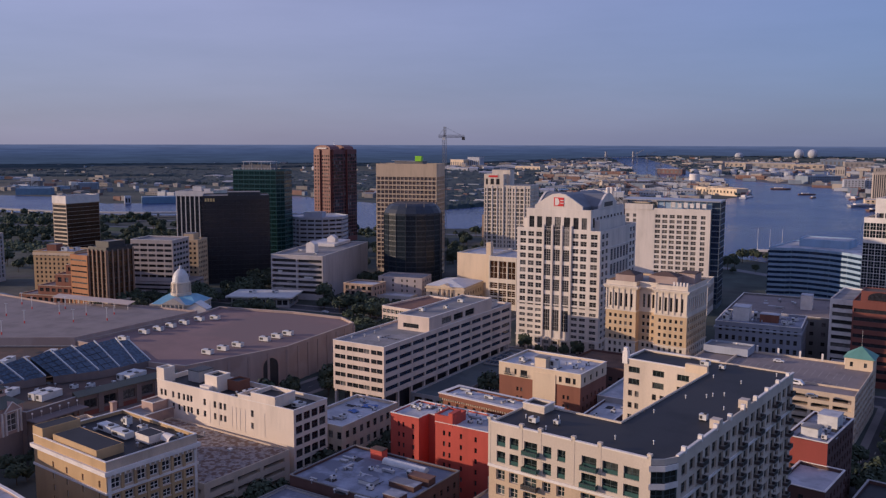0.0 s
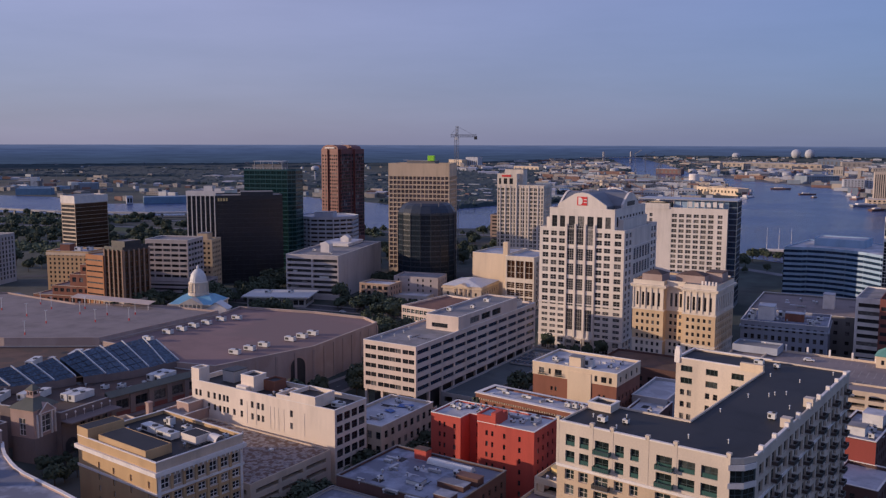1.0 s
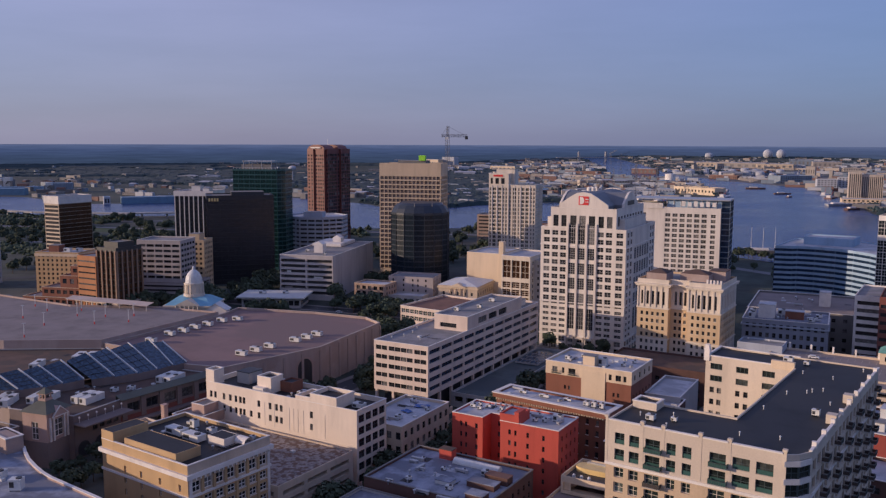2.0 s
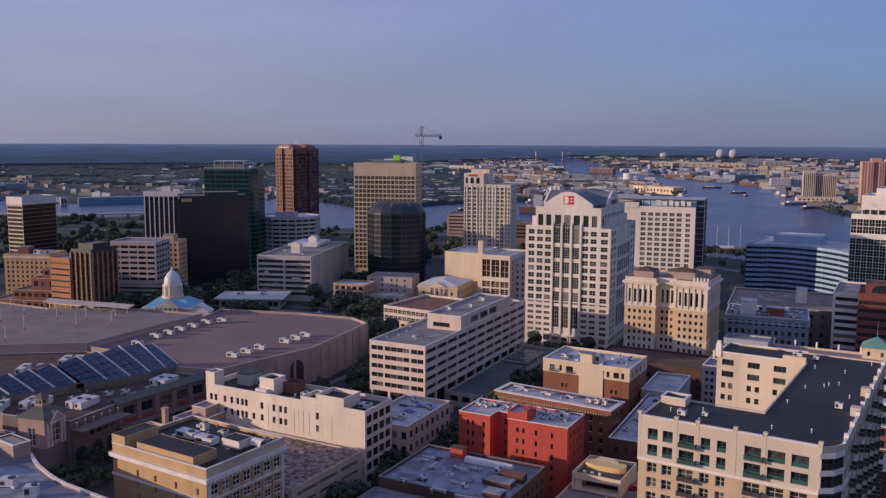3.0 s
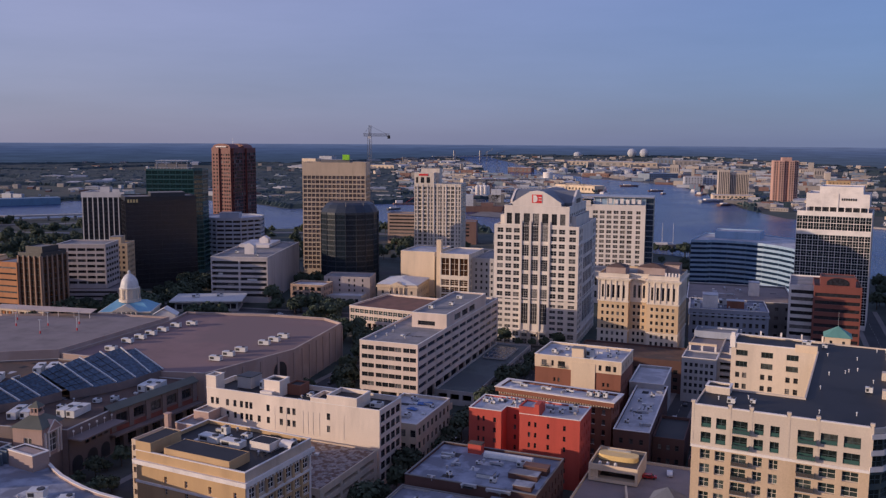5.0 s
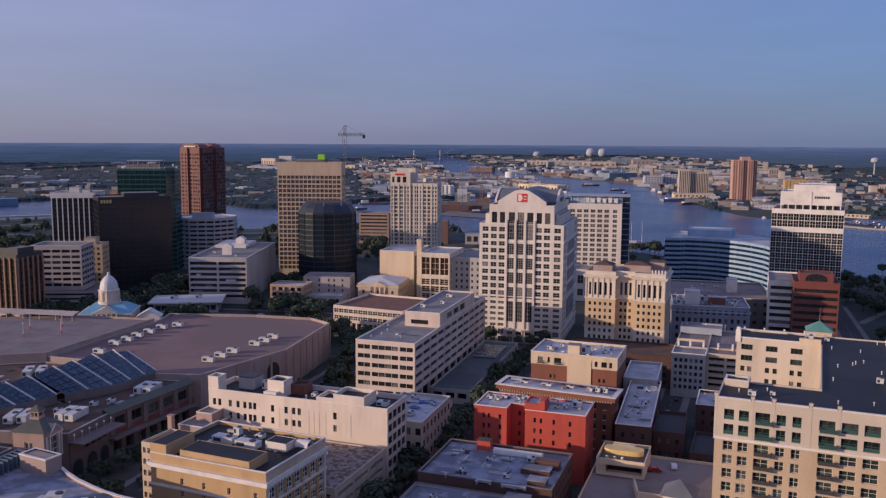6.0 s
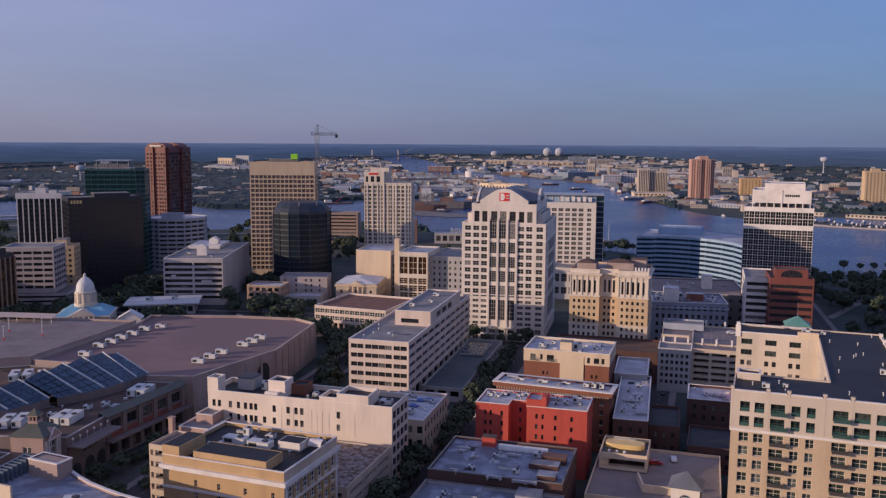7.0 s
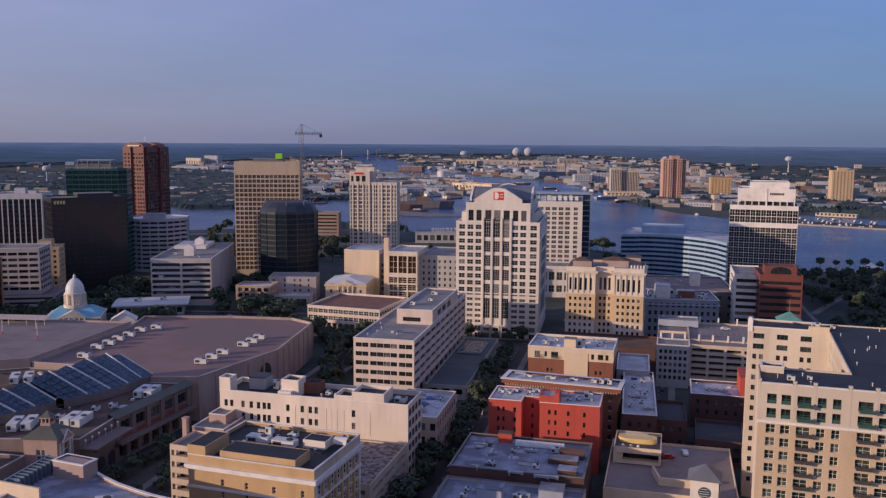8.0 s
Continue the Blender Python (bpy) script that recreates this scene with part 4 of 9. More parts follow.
balconies = [balcony_mesh(1.85, "balconypanel"), balcony_mesh(1.85, "juliet"), balcony_mesh(1.6, "balconypanel")]
for a, b in fr:
    for u in (10.75, 24.4):
        o = new("balcony", balconies[a > 46.9])
        o.parent = ob
        o.matrix_basis = pose(u, 0.0 if a > 46.9 else -0.12, a - 0.25)
    for i in (2, 5, 8, 11, 14, 17):
        o = new("balcony", balconies[2])
        o.parent = ob
        o.matrix_basis = pose(40.6, 4.6 + (rcols[i][0] + rcols[i][1]) / 2, a - 0.2, 0, 0, 90)
for u0, u1, v0, v1 in ((0.4, 7.7, -0.15, 0.5), (8.5, 12.3, -0.15, 0.5), (13.1, 20.1, -0.15, 0.5), (20.9, 26.0, -0.15, 0.5), (26.8, 36.5, -0.15, 0.5), (40.2, 40.8, 4.6, 30.0), (40.2, 40.8, 52.0, D), (-1.4, 21, D - 0.6, D + 0.1), (-1.4, -0.8, 68.4, D - 0.7), (-0.7, 22.0, 68.25, 68.9)):
    g = Geo()
    g.box(u0, u1, v0, v1, 56.804, 57.1)
    part("coping", g, "trim", ob)
block(ob, rect(0.6, 6.2, 12.5, 17.0), 55.8, 58.0, "cream", "blackroof", 0.3, name="stair_house", roof_name="stair_roof", cap="trim")
for v in (26, 44):
    g = Geo()
    g.box(38.8, 40.9, v, v + 2.2, 56, 58.4)
    part("roof_box", g, "cream", ob)
g = Geo()
g.box(-1.7, -0.2, 68.0, 69.6, 55.5, 59.0)
g.box(-1.5, -0.4, 68.2, 69.4, 59.0, 60.0)
part("corner_pier", g, "trim", ob)
g = Geo()
g.box(16.4, 22.4, 68.2, 69.4, 56.0, 58.2)
part("parapet_step", g, "sand", ob)

# red painted building
ob = thing("brick_building", "bright red painted brick building with pale flat roof", "building", -161.4, 242.6, -3.5)
shape = [(2.2, 0), (14.0, 0), (14.0, 6.0), (20.4, 6.0), (20.4, 0.4), (41.3, 0.4), (41.3, 17), (2.2, 17)]
RW = (1, 2, "dark", "glass", 0.1)
rr = storeys(2.0, 6, 3.65, 1.7)
block(ob, shape, 0, 24.4, "red", "whiteroof", 0.5, specs={0: dict(cols=[(3.1, 3.9), (5.0, 5.8), (8.9, 9.9)], rows=rr, kind=RW, sill=0), 2: dict(cols=[(2.6, 3.5)], rows=rr, kind=RW), 4: dict(cols=[(3.0, 3.9), (5.2, 6.0), (9.6, 10.5), (15.2, 16.1)], rows=rr, kind=RW), 5: dict(cols=even(16.6, 4, 1.1, 1.2), rows=rr, kind=RW)}, cap="trim")
block(ob, rect(20.2, 27.0, 0.37, 9.0), 23.6, 26.8, "red", "whiteroof", 0.4, name="parapet_house", roof_name="house_roof", cap="red")
g = Geo()
g.box(25.6, 27.2, 0.3, 5.5, 23.6, 28.2)
part("chimney", g, "red", ob)

# long corniced building behind it
ob = house("brick_building", "brown brick row building with heavy cornice and pale roof", "building", -157.2, 275.2, -8.0, 44, 10.5, 23.2, "brick", "whiteroof", front=grid(44, 11, 1.2, 2, 21, 5, 1.9, kind=RW, sill=1), right=grid(10.5, 3, 1.2, 2, 21, 5, 1.9, kind=RW), parapet=0.5)
band(ob, rect(0, 44, 0, 10.5), 21.6, 23.2, 1.1, "brick")
band(ob, rect(0, 44, 0, 10.5), 23.2, 23.5, 1.4, "trim", "coping", 0.4)
g = Geo()
g.box(-0.2, 0.2, -1.0, 0, 20.9, 21.6)
bracket = g.mesh("bracket", mats_of("beige"))
for i in range(44):
    o = new("bracket", bracket)
    o.parent = ob
    o.matrix_basis = pose(i + 0.5, 0, 0)

# brick block with cream top storey
ob = thing("brick_building", "brown brick block with cream top storey and pale roof", "building", -151.2, 310.8, -4.5)
W, D = 36.0, 24.0
block(ob, rect(0, W, 0, D), 0, 23.0, "brick", "whiteroof", 0.1, specs={0: dict(cols=[(8, 8.9), (9.8, 10.7), (28.5, 29.4), (30.4, 31.3)], rows=storeys(3, 5, 3.6, 1.6), kind=SASH), 1: grid(D, 6, 1.2, 2, 19.5, 5, 1.7, kind=SASH)})
block(ob, rect(-0.15, W + 0.15, -0.15, D), 23.0, 28.2, "sand", "whiteroof", 0.8, specs={0: dict(cols=[(3.0, 5.2), (7.2, 8.2), (10.0, 13.0), (27.0, 28.2), (29.8, 32.0), (33, 34.2)], rows=[(23.9, 26.2)], kind=(2, 1, "dark", "glass", 0.1)), 1: grid(D + .15, 4, 1.6, 23.4, 27, 1, 2.2)}, cap="trim", name="attic_wall", roof_name="attic_roof")
g = Geo()
g.box(15.5, 25.5, -0.4, 0.05, 0, 26.4)
part("blank_bay", g, "sand", ob)
for u in (3.0, 10.2):
    g = Geo()
    g.box(u - 0.2, u + 2.8, -1.2, -0.1, 23.6, 23.8)
    slab = part("balcony", g, "rail", ob)
    for i in range(9):
        h = Geo()
        h.box(u - 0.15 + i * 0.36, u - 0.09 + i * 0.36, -1.15, -1.09, 23.8, 24.8)
        part("bar", h, "rail", slab)
    h = Geo()
    h.box(u - 0.2, u + 2.8, -1.18, -1.08, 24.8, 24.9)
    part("handrail", h, "rail", slab)
bulkhead(ob, 15, 20, 2, 6, 27.4, 31.6, "sand", "greyroof")

# ---- shopping centre ----
M["mallcap"] = surface("weathered_tan_coping", (0.46, 0.38, 0.33), streak=False)
ob = thing("shopping_mall", "mauve-roofed shopping mall with blank block walls and arched doors", "building", 0, 0)
main = [(-282.5, 267), (-268, 318), (-272.5, 379), (-287, 388), (-320, 386.5), (-368, 376), (-362.3, 352), (-364.3, 274.5), (-343, 274), (-330, 277), (-304, 263)]
block(ob, main, 0, 18.6, "mallwall", "mallroof", 1.1, 0.6, cap="mallcap")
deck_poly = [(-364.6, 273.5), (-362.6, 353), (-402.5, 349), (-452, 328), (-520, 331), (-600, 260), (-560, 205), (-404, 250)]
block(ob, deck_poly, 0, 20.7, "mallwall", "deck", 1.0, 0.5, name="deck_wall", roof_name="parking_deck")
for (x, y), (u, v) in ((main[0], main[1]), (main[1], main[2])):
    n = 5 if y < 300 else 7
    d = Vector((u - x, v - y))
    ang = math.degrees(math.atan2(d.y, d.x))
    for i in range(n + 1):
        p = Vector((x, y)) + d * (i + 0.02) / (n + 0.04)
        g = Geo()
        g.box(-0.6, 0.6, -0.45, 0.1, 0, 17.2)
        o = part("pier", g, "mallwall", ob)
        o.matrix_basis = pose(p.x, p.y, 0, 0, 0, ang)
# tall arched niche in the east wall
d = (Vector(main[1]) - Vector(main[0])).normalized()
p = Vector(main[1]) - d * 9.5
g = Geo()
arc = [(-4.2, 0)] + [(4.2 * math.cos(math.pi * (1 - i / 12)), 10.0 + 4.2 * math.sin(math.pi * (1 - i / 12))) for i in range(13)] + [(4.2, 0)]
g.face([(a, -0.06, b) for a, b in reversed(arc)][::-1])
o = part("arched_door", g, "dark", ob, "dark tall arched doorway")
o.matrix_basis = pose(p.x, p.y, 0.5, 0, 0, math.degrees(math.atan2(d.y, d.x)))
g = Geo()
arc2 = [(a * 1.22, b * 1.0 + (0.8 if b > 1 else 0)) for a, b in arc]
for (a0, b0), (a1, b1), (c0, e0), (c1, e1) in zip(arc, arc[1:], arc2, arc2[1:]):
    g.face([(a0, -0.3, b0), (a1, -0.3, b1), (c1, -0.3, e1), (c0, -0.3, e0)][::-1])
    g.face([(a0, -0.3, b0), (a0, 0, b0), (a1, 0, b1), (a1, -0.3, b1)])
o = part("arch_trim", g, "pinkish", ob)
o.matrix_basis = pose(p.x, p.y, 0.5, 0, 0, math.degrees(math.atan2(d.y, d.x)))

# lower front range with shop windows towards the street
low = [(-346, 205), (-318, 190), (-289.5, 195), (-290.5, 217), (-284.5, 264), (-304, 262.5), (-330, 276.5), (-343, 273.5), (-364.4, 273.2), (-404, 249.5), (-420, 239.5)]
shop = dict(cols=even(47.4, 5, 5.6, 2.0), rows=[(10.4, 14.2)], kind=(2, 1, "dark", "glass", 0.3), recess=0.6)
block(ob, low, 0, 16.4, ["frontwall", "trim"], "brownroof", 0.6, 0.5, specs={3: [dict(z0=0, z1=8.2, cols=even(47.4, 7, 4.2, 1.5), rows=[(0.6, 5.6)], kind=(1, 1, "dark", "glass", 0.2), recess=2.0, mat=0), dict(z0=8.2, z1=16.4, **shop)]}, name="front_wall", roof_name="front_roof", cap="grey")
e = (Vector(low[4]) - Vector(low[3])).normalized()
ang = math.degrees(math.atan2(e.y, e.x))
for i in range(6):
    g = Geo()
    g.box(-1.1, 1.1, -0.5, 0.1, 8.0, 15.6)
    o = part("pilaster", g, "frontwall", ob)
    q = Vector(low[3]) + e * (2.0 + i * 8.68)
    o.matrix_basis = pose(q.x, q.y, 0, 0, 0, ang)
g = Geo()
g.box(0, 47.4, -3.4, 0.0, 6.9, 7.6)
o = part("canopy", g, "frontwall", ob)
o.matrix_basis = pose(low[3][0], low[3][1], 0, 0, 0, ang)
g = Geo()
g.box(0, 47.4, -0.25, 0.0, 7.7, 9.6)
o = part("brick_band", g, "rust", ob)
o.matrix_basis = pose(low[3][0], low[3][1], 0, 0, 0, ang)
# olive eave along the front edge, and the arched street entrance beside the pavilion
g = Geo()
g.face([(0, -1.2, 16.3), (47.4, -1.2, 16.3), (47.4, 2.2, 18.0), (0, 2.2, 18.0)])
g.face([(0, -1.2, 16.1), (47.4, -1.2, 16.1), (47.4, -1.2, 16.3), (0, -1.2, 16.3)])
g.face([(47.4, 2.2, 18.0), (47.4, 2.2, 16.0), (0, 2.2, 16.0), (0, 2.2, 18.0)])
o = part("eave", g, "olive", ob, "dull olive metal eave")
o.matrix_basis = pose(low[3][0], low[3][1], 0, 0, 0, ang)
g = Geo()
facade(g, ob, (-289.0, 195.0), (-0.045, 0.999), 22.0, 0, 13.2, [(8.2, 10.6), (11.6, 14.0), (15.0, 17.4), (18.4, 20.8)], [(8.8, 12.2)], 0.4, (2, 2, "dark", "glass", 0.14))
# flat dark faces on the wall stand in for the arches' shaded depth
for u0, u1 in ((1.0, 6.6), (9.0, 14.6), (16.4, 21.4)):
    m, r = (u0 + u1) / 2, (u1 - u0) / 2
    arch_pts = [(u0, 0)] + [(m - r * math.cos(math.pi * k / 10), 3.4 + r * 0.9 * math.sin(math.pi * k / 10)) for k in range(11)] + [(u1, 0)]
    h = Geo()
    h.face([(0.09, u, z) for u, z in arch_pts])
    o = part("archway", h, "dark", ob, "dark arched street entrance")
    o.matrix_basis = pose(-289.0, 195.0, 0.3, 0, 0, 2.6)
g.box(-289.2, -283.0, 194.6, 217.4, 13.2, 13.7)
part("entrance_wall", g, ["frontwall"], ob)
for i in range(6):
    h = Geo()
    h.tube((-288.2, 196.5 + i * 3.9, 13.7), (-288.2, 196.5 + i * 3.9, 15.4), 0.07, 0.07, 5)
    h.lathe([(0.0, 15.2), (0.35, 15.5), (0.35, 15.9), (0.0, 16.2)], 8, 0, (-288.2, 196.5 + i * 3.9))
    part("lantern", h, "trim", ob, "round white lantern on the terrace")
# sloping glass roof: two groups of overlapping glazed bays with white ribs
def glass_bays(feet, heads):
    """Bays between following ribs; each overlaps the next like a shingle."""
    for (f0, h0), (f1, h1) in zip(zip(feet, heads), zip(feet[1:], heads[1:])):
        f0, h0, f1, h1 = Vector(f0), Vector(h0), Vector(f1), Vector(h1)
        f0.z, f1.z = f0.z + 2.2, f1.z + 2.2
        up = Vector((0, 0, 1.3))
        p = [f0 + up * 0.3, f1, h1, h0 + up]
        g = Geo()
        g.face([tuple(x) for x in reversed(p)])
        g.face([tuple(f0), tuple(p[0]), tuple(p[3]), tuple(h0)])
        bay = part("glass_bay", g, "skyglass", ob, "sloping blue roof glazing")
        g = Geo()
        g.tube(p[0] + Vector((0, 0, 0.2)), p[3] + Vector((0, 0, 0.2)), 0.34, 0.34, 4)
        part("rib", g, "unit", bay, "white painted rib")
        for t in (0.2, 0.4, 0.6, 0.8):
            g = Geo()
            g.tube(p[0].lerp(p[3], t) + Vector((0, 0, 0.1)), p[1].lerp(p[2], t) + Vector((0, 0, 0.1)), 0.09, 0.09, 4)
            part("purlin", g, "dark", bay)
        for t in (0.33, 0.67):
            g = Geo()
            g.tube(p[0].lerp(p[1], t) + Vector((0, 0, 0.1)), p[3].lerp(p[2], t) + Vector((0, 0, 0.1)), 0.07, 0.07, 4)
            part("glazing_bar", g, "dark", bay)
        g = Geo()
        g.face([tuple(h1), tuple(h0 + up), (h0.x - 1.5, h0.y, 16), (h1.x - 1.5, h1.y, 16)][::-1])
        part("back_kerb", g, "bluemetal", bay)
        g = Geo()
        g.face([(f0.x, f0.y, 16), (f1.x, f1.y, 16), tuple(f1), tuple(f0 + up * 0.3)])
        part("kerb", g, "frontwall", bay)


feet = [(-301.5, 264.6, 16.7), (-302.6, 257.6, 16.9), (-303.8, 249.6, 16.9), (-306.2, 241.0, 16.9), (-310.8, 233.0, 16.9), (-315.8, 225.8, 16.9)]
heads = [(-316.0, 265.0, 25.6), (-320.5, 261.8, 26.5), (-324.0, 253.0, 26.5), (-325.0, 242.1, 26.5), (-326.0, 232.2, 26.5), (-328.0, 224.2, 25.8)]
glass_bays(feet, heads)
glass_bays([(-317.5, 223.6, 16.9), (-320.4, 215.6, 16.9), (-322.8, 208.2, 16.9), (-328.4, 201.6, 16.9), (-336.0, 196.6, 16.9)], [(-329.5, 222.4, 25.0), (-331.6, 213.6, 24.6), (-333.4, 205.8, 24.6), (-338.5, 198.8, 24.6), (-345.0, 193.4, 24.6)])
g = Geo()
g.face([(-301.5, 264.6, 18.9), (-301.5, 264.6, 16), (-317.5, 265.0, 16), (-316.0, 265.0, 25.6)])
part("skylight_end", g, "skyglass", ob)
# pavilion with a square lantern at the corner
ob = thing("corner_pavilion", "pink stucco pavilion with olive hipped roof and square lantern", "building", -301.5, 183.2, 8.0)
PS = 11.0
PV = (2, 3, "trim", "glass", 0.2)
block(ob, rect(0, PS, 0, PS), 0, 19.6, ["pinkish", "trim"], "olive", 0.2, specs={0: dict(cols=[(4, 7)], rows=[(10, 16.5)], kind=PV), 1: dict(cols=[(3.2, 7.8)], rows=[(10.5, 17)], kind=PV)}, cap="trim")
g = Geo()
a, c = rect(-0.8, PS + 0.8, -0.8, PS + 0.8), (PS / 2, PS / 2)
for i in range(4):
    p, q = a[i], a[(i + 1) % 4]
    k = 0.2
    g.face([(*p, 19.9), (*q, 19.9), (c[0] + (q[0] - c[0]) * k, c[1] + (q[1] - c[1]) * k, 23.4), (c[0] + (p[0] - c[0]) * k, c[1] + (p[1] - c[1]) * k, 23.4)])
part("hip_roof", g, "olive", ob, "dull olive metal hipped roof")
g = Geo()
g.box(5.4, 9.6, 5.4, 9.6, 23.0, 24.2)
g.box(5.2, 9.8, 5.2, 9.8, 26.0, 26.5)
g.box(6.3, 8.7, 6.3, 8.7, 24, 26, 1)
lant = part("lantern", g, ["pinkish", "dark"], ob)
for u in (5.9, 7.5, 9.1):
    for v in (5.9, 9.1):
        g = Geo()
        g.box(u - 0.25, u + 0.25, v - 0.25, v + 0.25, 24.2, 26.0)
        part("post", g, "pinkish", lant)
g = Geo()
for i in range(4):
    b = rect(5.0, 10.0, 5.0, 10.0)
    g.face([(*b[i], 26.5), (*b[(i + 1) % 4], 26.5), (7.5, 7.5, 29.0)])
part("lantern_roof", g, "olive", lant)
lant.matrix_basis = pose(PS / 2 - 7.5 * 0.8, PS / 2 - 7.5 * 0.8, 23.2 * 0.2) @ Matrix.Diagonal((0.8, 0.8, 0.8, 1))
ob = bpy.data.objects["corner_pavilion"]
# dark skin added low on two walls in place of street shade
g = Geo()
g.box(PS, PS + 0.18, 0.0, PS, 0, 9.4)
g.box(0.0, PS + 0.18, -0.18, 0.0, 0, 9.4)
part("base", g, "frontwall", ob)
for v0, v1, z0 in ((1.6, 9.4, 18.2),):
    m = (v0 + v1) / 2
    pr = [(v0, z0), (v1, z0), (m, z0 + 3.4)]
    g = Geo()
    g.face([(PS + 1.0, v, z) for v, z in pr])
    g.face([(PS + 1.0, v1, z0), (PS - 3.5, v1, z0), (PS - 3.5, m, z0 + 3.4), (PS + 1.0, m, z0 + 3.4)])
    g.face([(PS - 3.5, v0, z0), (PS + 1.0, v0, z0), (PS + 1.0, m, z0 + 3.4), (PS - 3.5, m, z0 + 3.4)])
    g.face([(PS + 1.0, v0, z0), (PS, v0, z0), (PS, v1, z0), (PS + 1.0, v1, z0)])
    part("gable", g, "pinkish", ob)
    for (a0, b0), (a1, b1) in zip(pr, pr[1:] + pr[:1]):
        g = Geo()
        g.tube((PS + 1.05, a0, b0), (PS + 1.05, a1, b1), 0.22, 0.22, 4)
        part("cornice", g, "trim", ob)
for v in (1.4, 3.0, 8.0, 9.6):
    g = Geo()
    g.box(PS, PS + 0.5, v - 0.35, v + 0.35, 9.4, 18.1)
    part("pilaster", g, "trim", ob)
# building with a sweeping curved rim at the corner
ob = thing("corner_building", "corner building with sweeping curved pale rim and blue-grey roof", "building", 0, 0)
poly = [(-150, 118), (-175, 126), (-190, 130), (-205, 133), (-217, 134.9), (-221, 135.6), (-226, 136.4), (-231, 137.7), (-236.5, 139.7), (-243.5, 142.7), (-249, 145.8), (-253, 148.4), (-264, 150.4), (-268, 150.4), (-268, 40), (-150, 40)]
block(ob, poly, 0, 26.0, "pinkish", "blueroofing", 0.6, 0.7, specs={k: dict(cols=[(1.0, 4.2)], rows=[(1, 4.5), (8, 12), (15, 19)], kind=(1, 2, "dark", "glass", 0.15)) for k in (6, 7, 8, 9, 10)}, cap="trim")
g = Geo()
g.prism([(-263.8, 144.6), (-253.5, 142.6), (-252.6, 147.7), (-262.9, 149.8)], 25.2, 29.9)
part("tower_wall", g, "mallwall", ob)
g = Geo()
ring(g, [(-263.8, 144.6), (-253.5, 142.6), (-252.6, 147.7), (-262.9, 149.8)], 29.9, 30.2, 0.15, 0.6)
part("tower_coping", g, "trim", ob)
g = Geo()
g.prism([(-290, 134.8), (-256.9, 129.0), (-256.8, 129.6), (-289.9, 135.4)], 25.3, 29.0, 0, True, False)
part("screen_wall", g, "sand", ob, "pale lit screen wall on the roof")
for k in range(10):
    g = Geo()
    y = 133.2 + k * 1.75
    g.box(-268.6, -265.2, y - 0.12, y + 0.12, 25.3, 29.2)
    part("fin", g, "bluemetal", ob)
g = Geo()
g.box(-268.9, -268.5, 132.0, 150.2, 25.9, 29.2)
part("fin_rail", g, "bluemetal", ob)
house("storefront_block", "low wing with brown gravel roof behind the corner building", "building", -336, 118, 0, 37, 62, 15.6, "frontwall", "brownroof", cap="grey")

# gabled stair house on the mall's rear edge
ob = thing("stair_house", "small white gabled stair house on the mall's rear parapet", "building", -377, 358, 24)
g = Geo()
pr = [(0, 16.0), (12, 16.0), (12, 19.6), (6, 23.2), (0, 19.6)]
g.face([(u, 0, z) for u, z in pr])
g.face([(u, 8, z) for u, z in reversed(pr)])
for (u0, z0), (u1, z1) in zip(pr, pr[1:] + pr[:1]):
    g.face([(u0, 8, z0), (u1, 8, z1), (u1, 0, z1), (u0, 0, z0)])
part("wall", g, "trim", ob)
g = Geo()
for s in (0, 1):
    x0, x1 = ((-0.7, 6.0), (12.7, 6.0))[s]
    q = [(x0, -0.5, 19.4), (x1, -0.5, 23.4), (x1, 8.5, 23.4), (x0, 8.5, 19.4)]
    g.face(q if s else q[::-1])
    q = [(a, b, c - 0.3) for a, b, c in q]
    g.face(q[::-1] if s else q)
part("roof", g, "unit", ob)

# ---- small blocks between the tall ones ----
BW = (1, 2, "dark", "glass", 0.1)
ob = house("storefront_block", "grey brick block with blue tarpaulins on its pale roof", "building", -197, 240, -2, 19.5, 34, 17.0, "beige", "whiteroof", right=grid(39, 9, 2.0, 1, 16, 3, 2.6, kind=BW), front=grid(21, 5, 2, 1, 16, 3, 2.6, kind=BW), cap="trim")
ob = thing("storefront_block", "low old block with blue-grey patched roof and brick chimneys", "building", -165.5, 190, -3.5)
block(ob, rect(0, 41, 6, 37), 0, 16.8, "dkbrick", "blueroofing", 0.7, specs={1: grid(31, 8, 1.2, 1, 15, 4, 1.9, kind=BW), 3: grid(31, 8, 1.2, 1, 15, 4, 1.9, kind=BW)}, cap="dkgrey")
for u0, u1, v0, v1, z1, m, r in ((10.5, 15, 32, 35, 19.2, "red", "brownroof"), (29, 38, 17, 21, 17.7, "dkbrick", "blueroofing"), (32, 39.5, 22.5, 26, 18.3, "dkbrick", "redroof"), (33, 38.5, 9, 13, 17.5, "dkbrick", "blueroofing"), (20, 25, 14, 17.5, 17.2, "unit", "blueroofing")):
    bulkhead(ob, u0, u1, v0, v1, 16.0, z1, m, r, "roof_house")
g = Geo()
hump = [(1.5 * math.cos(math.pi * (1 - i / 8)), 16.2 + 1.6 * math.sin(math.pi * (1 - i / 8))) for i in range(9)]
for i in range(32):
    for (v0, z0), (v1, z1) in zip(hump, hump[1:]):
        k = 0.06 * (i % 2)
        g.face([(16.5 + i / 2, 31.5 + v0, z0 + k), (17 + i / 2, 31.5 + v0, z0 + 0.06 - k), (17 + i / 2, 31.5 + v1, z1 + 0.06 - k), (16.5 + i / 2, 31.5 + v1, z1 + k)])
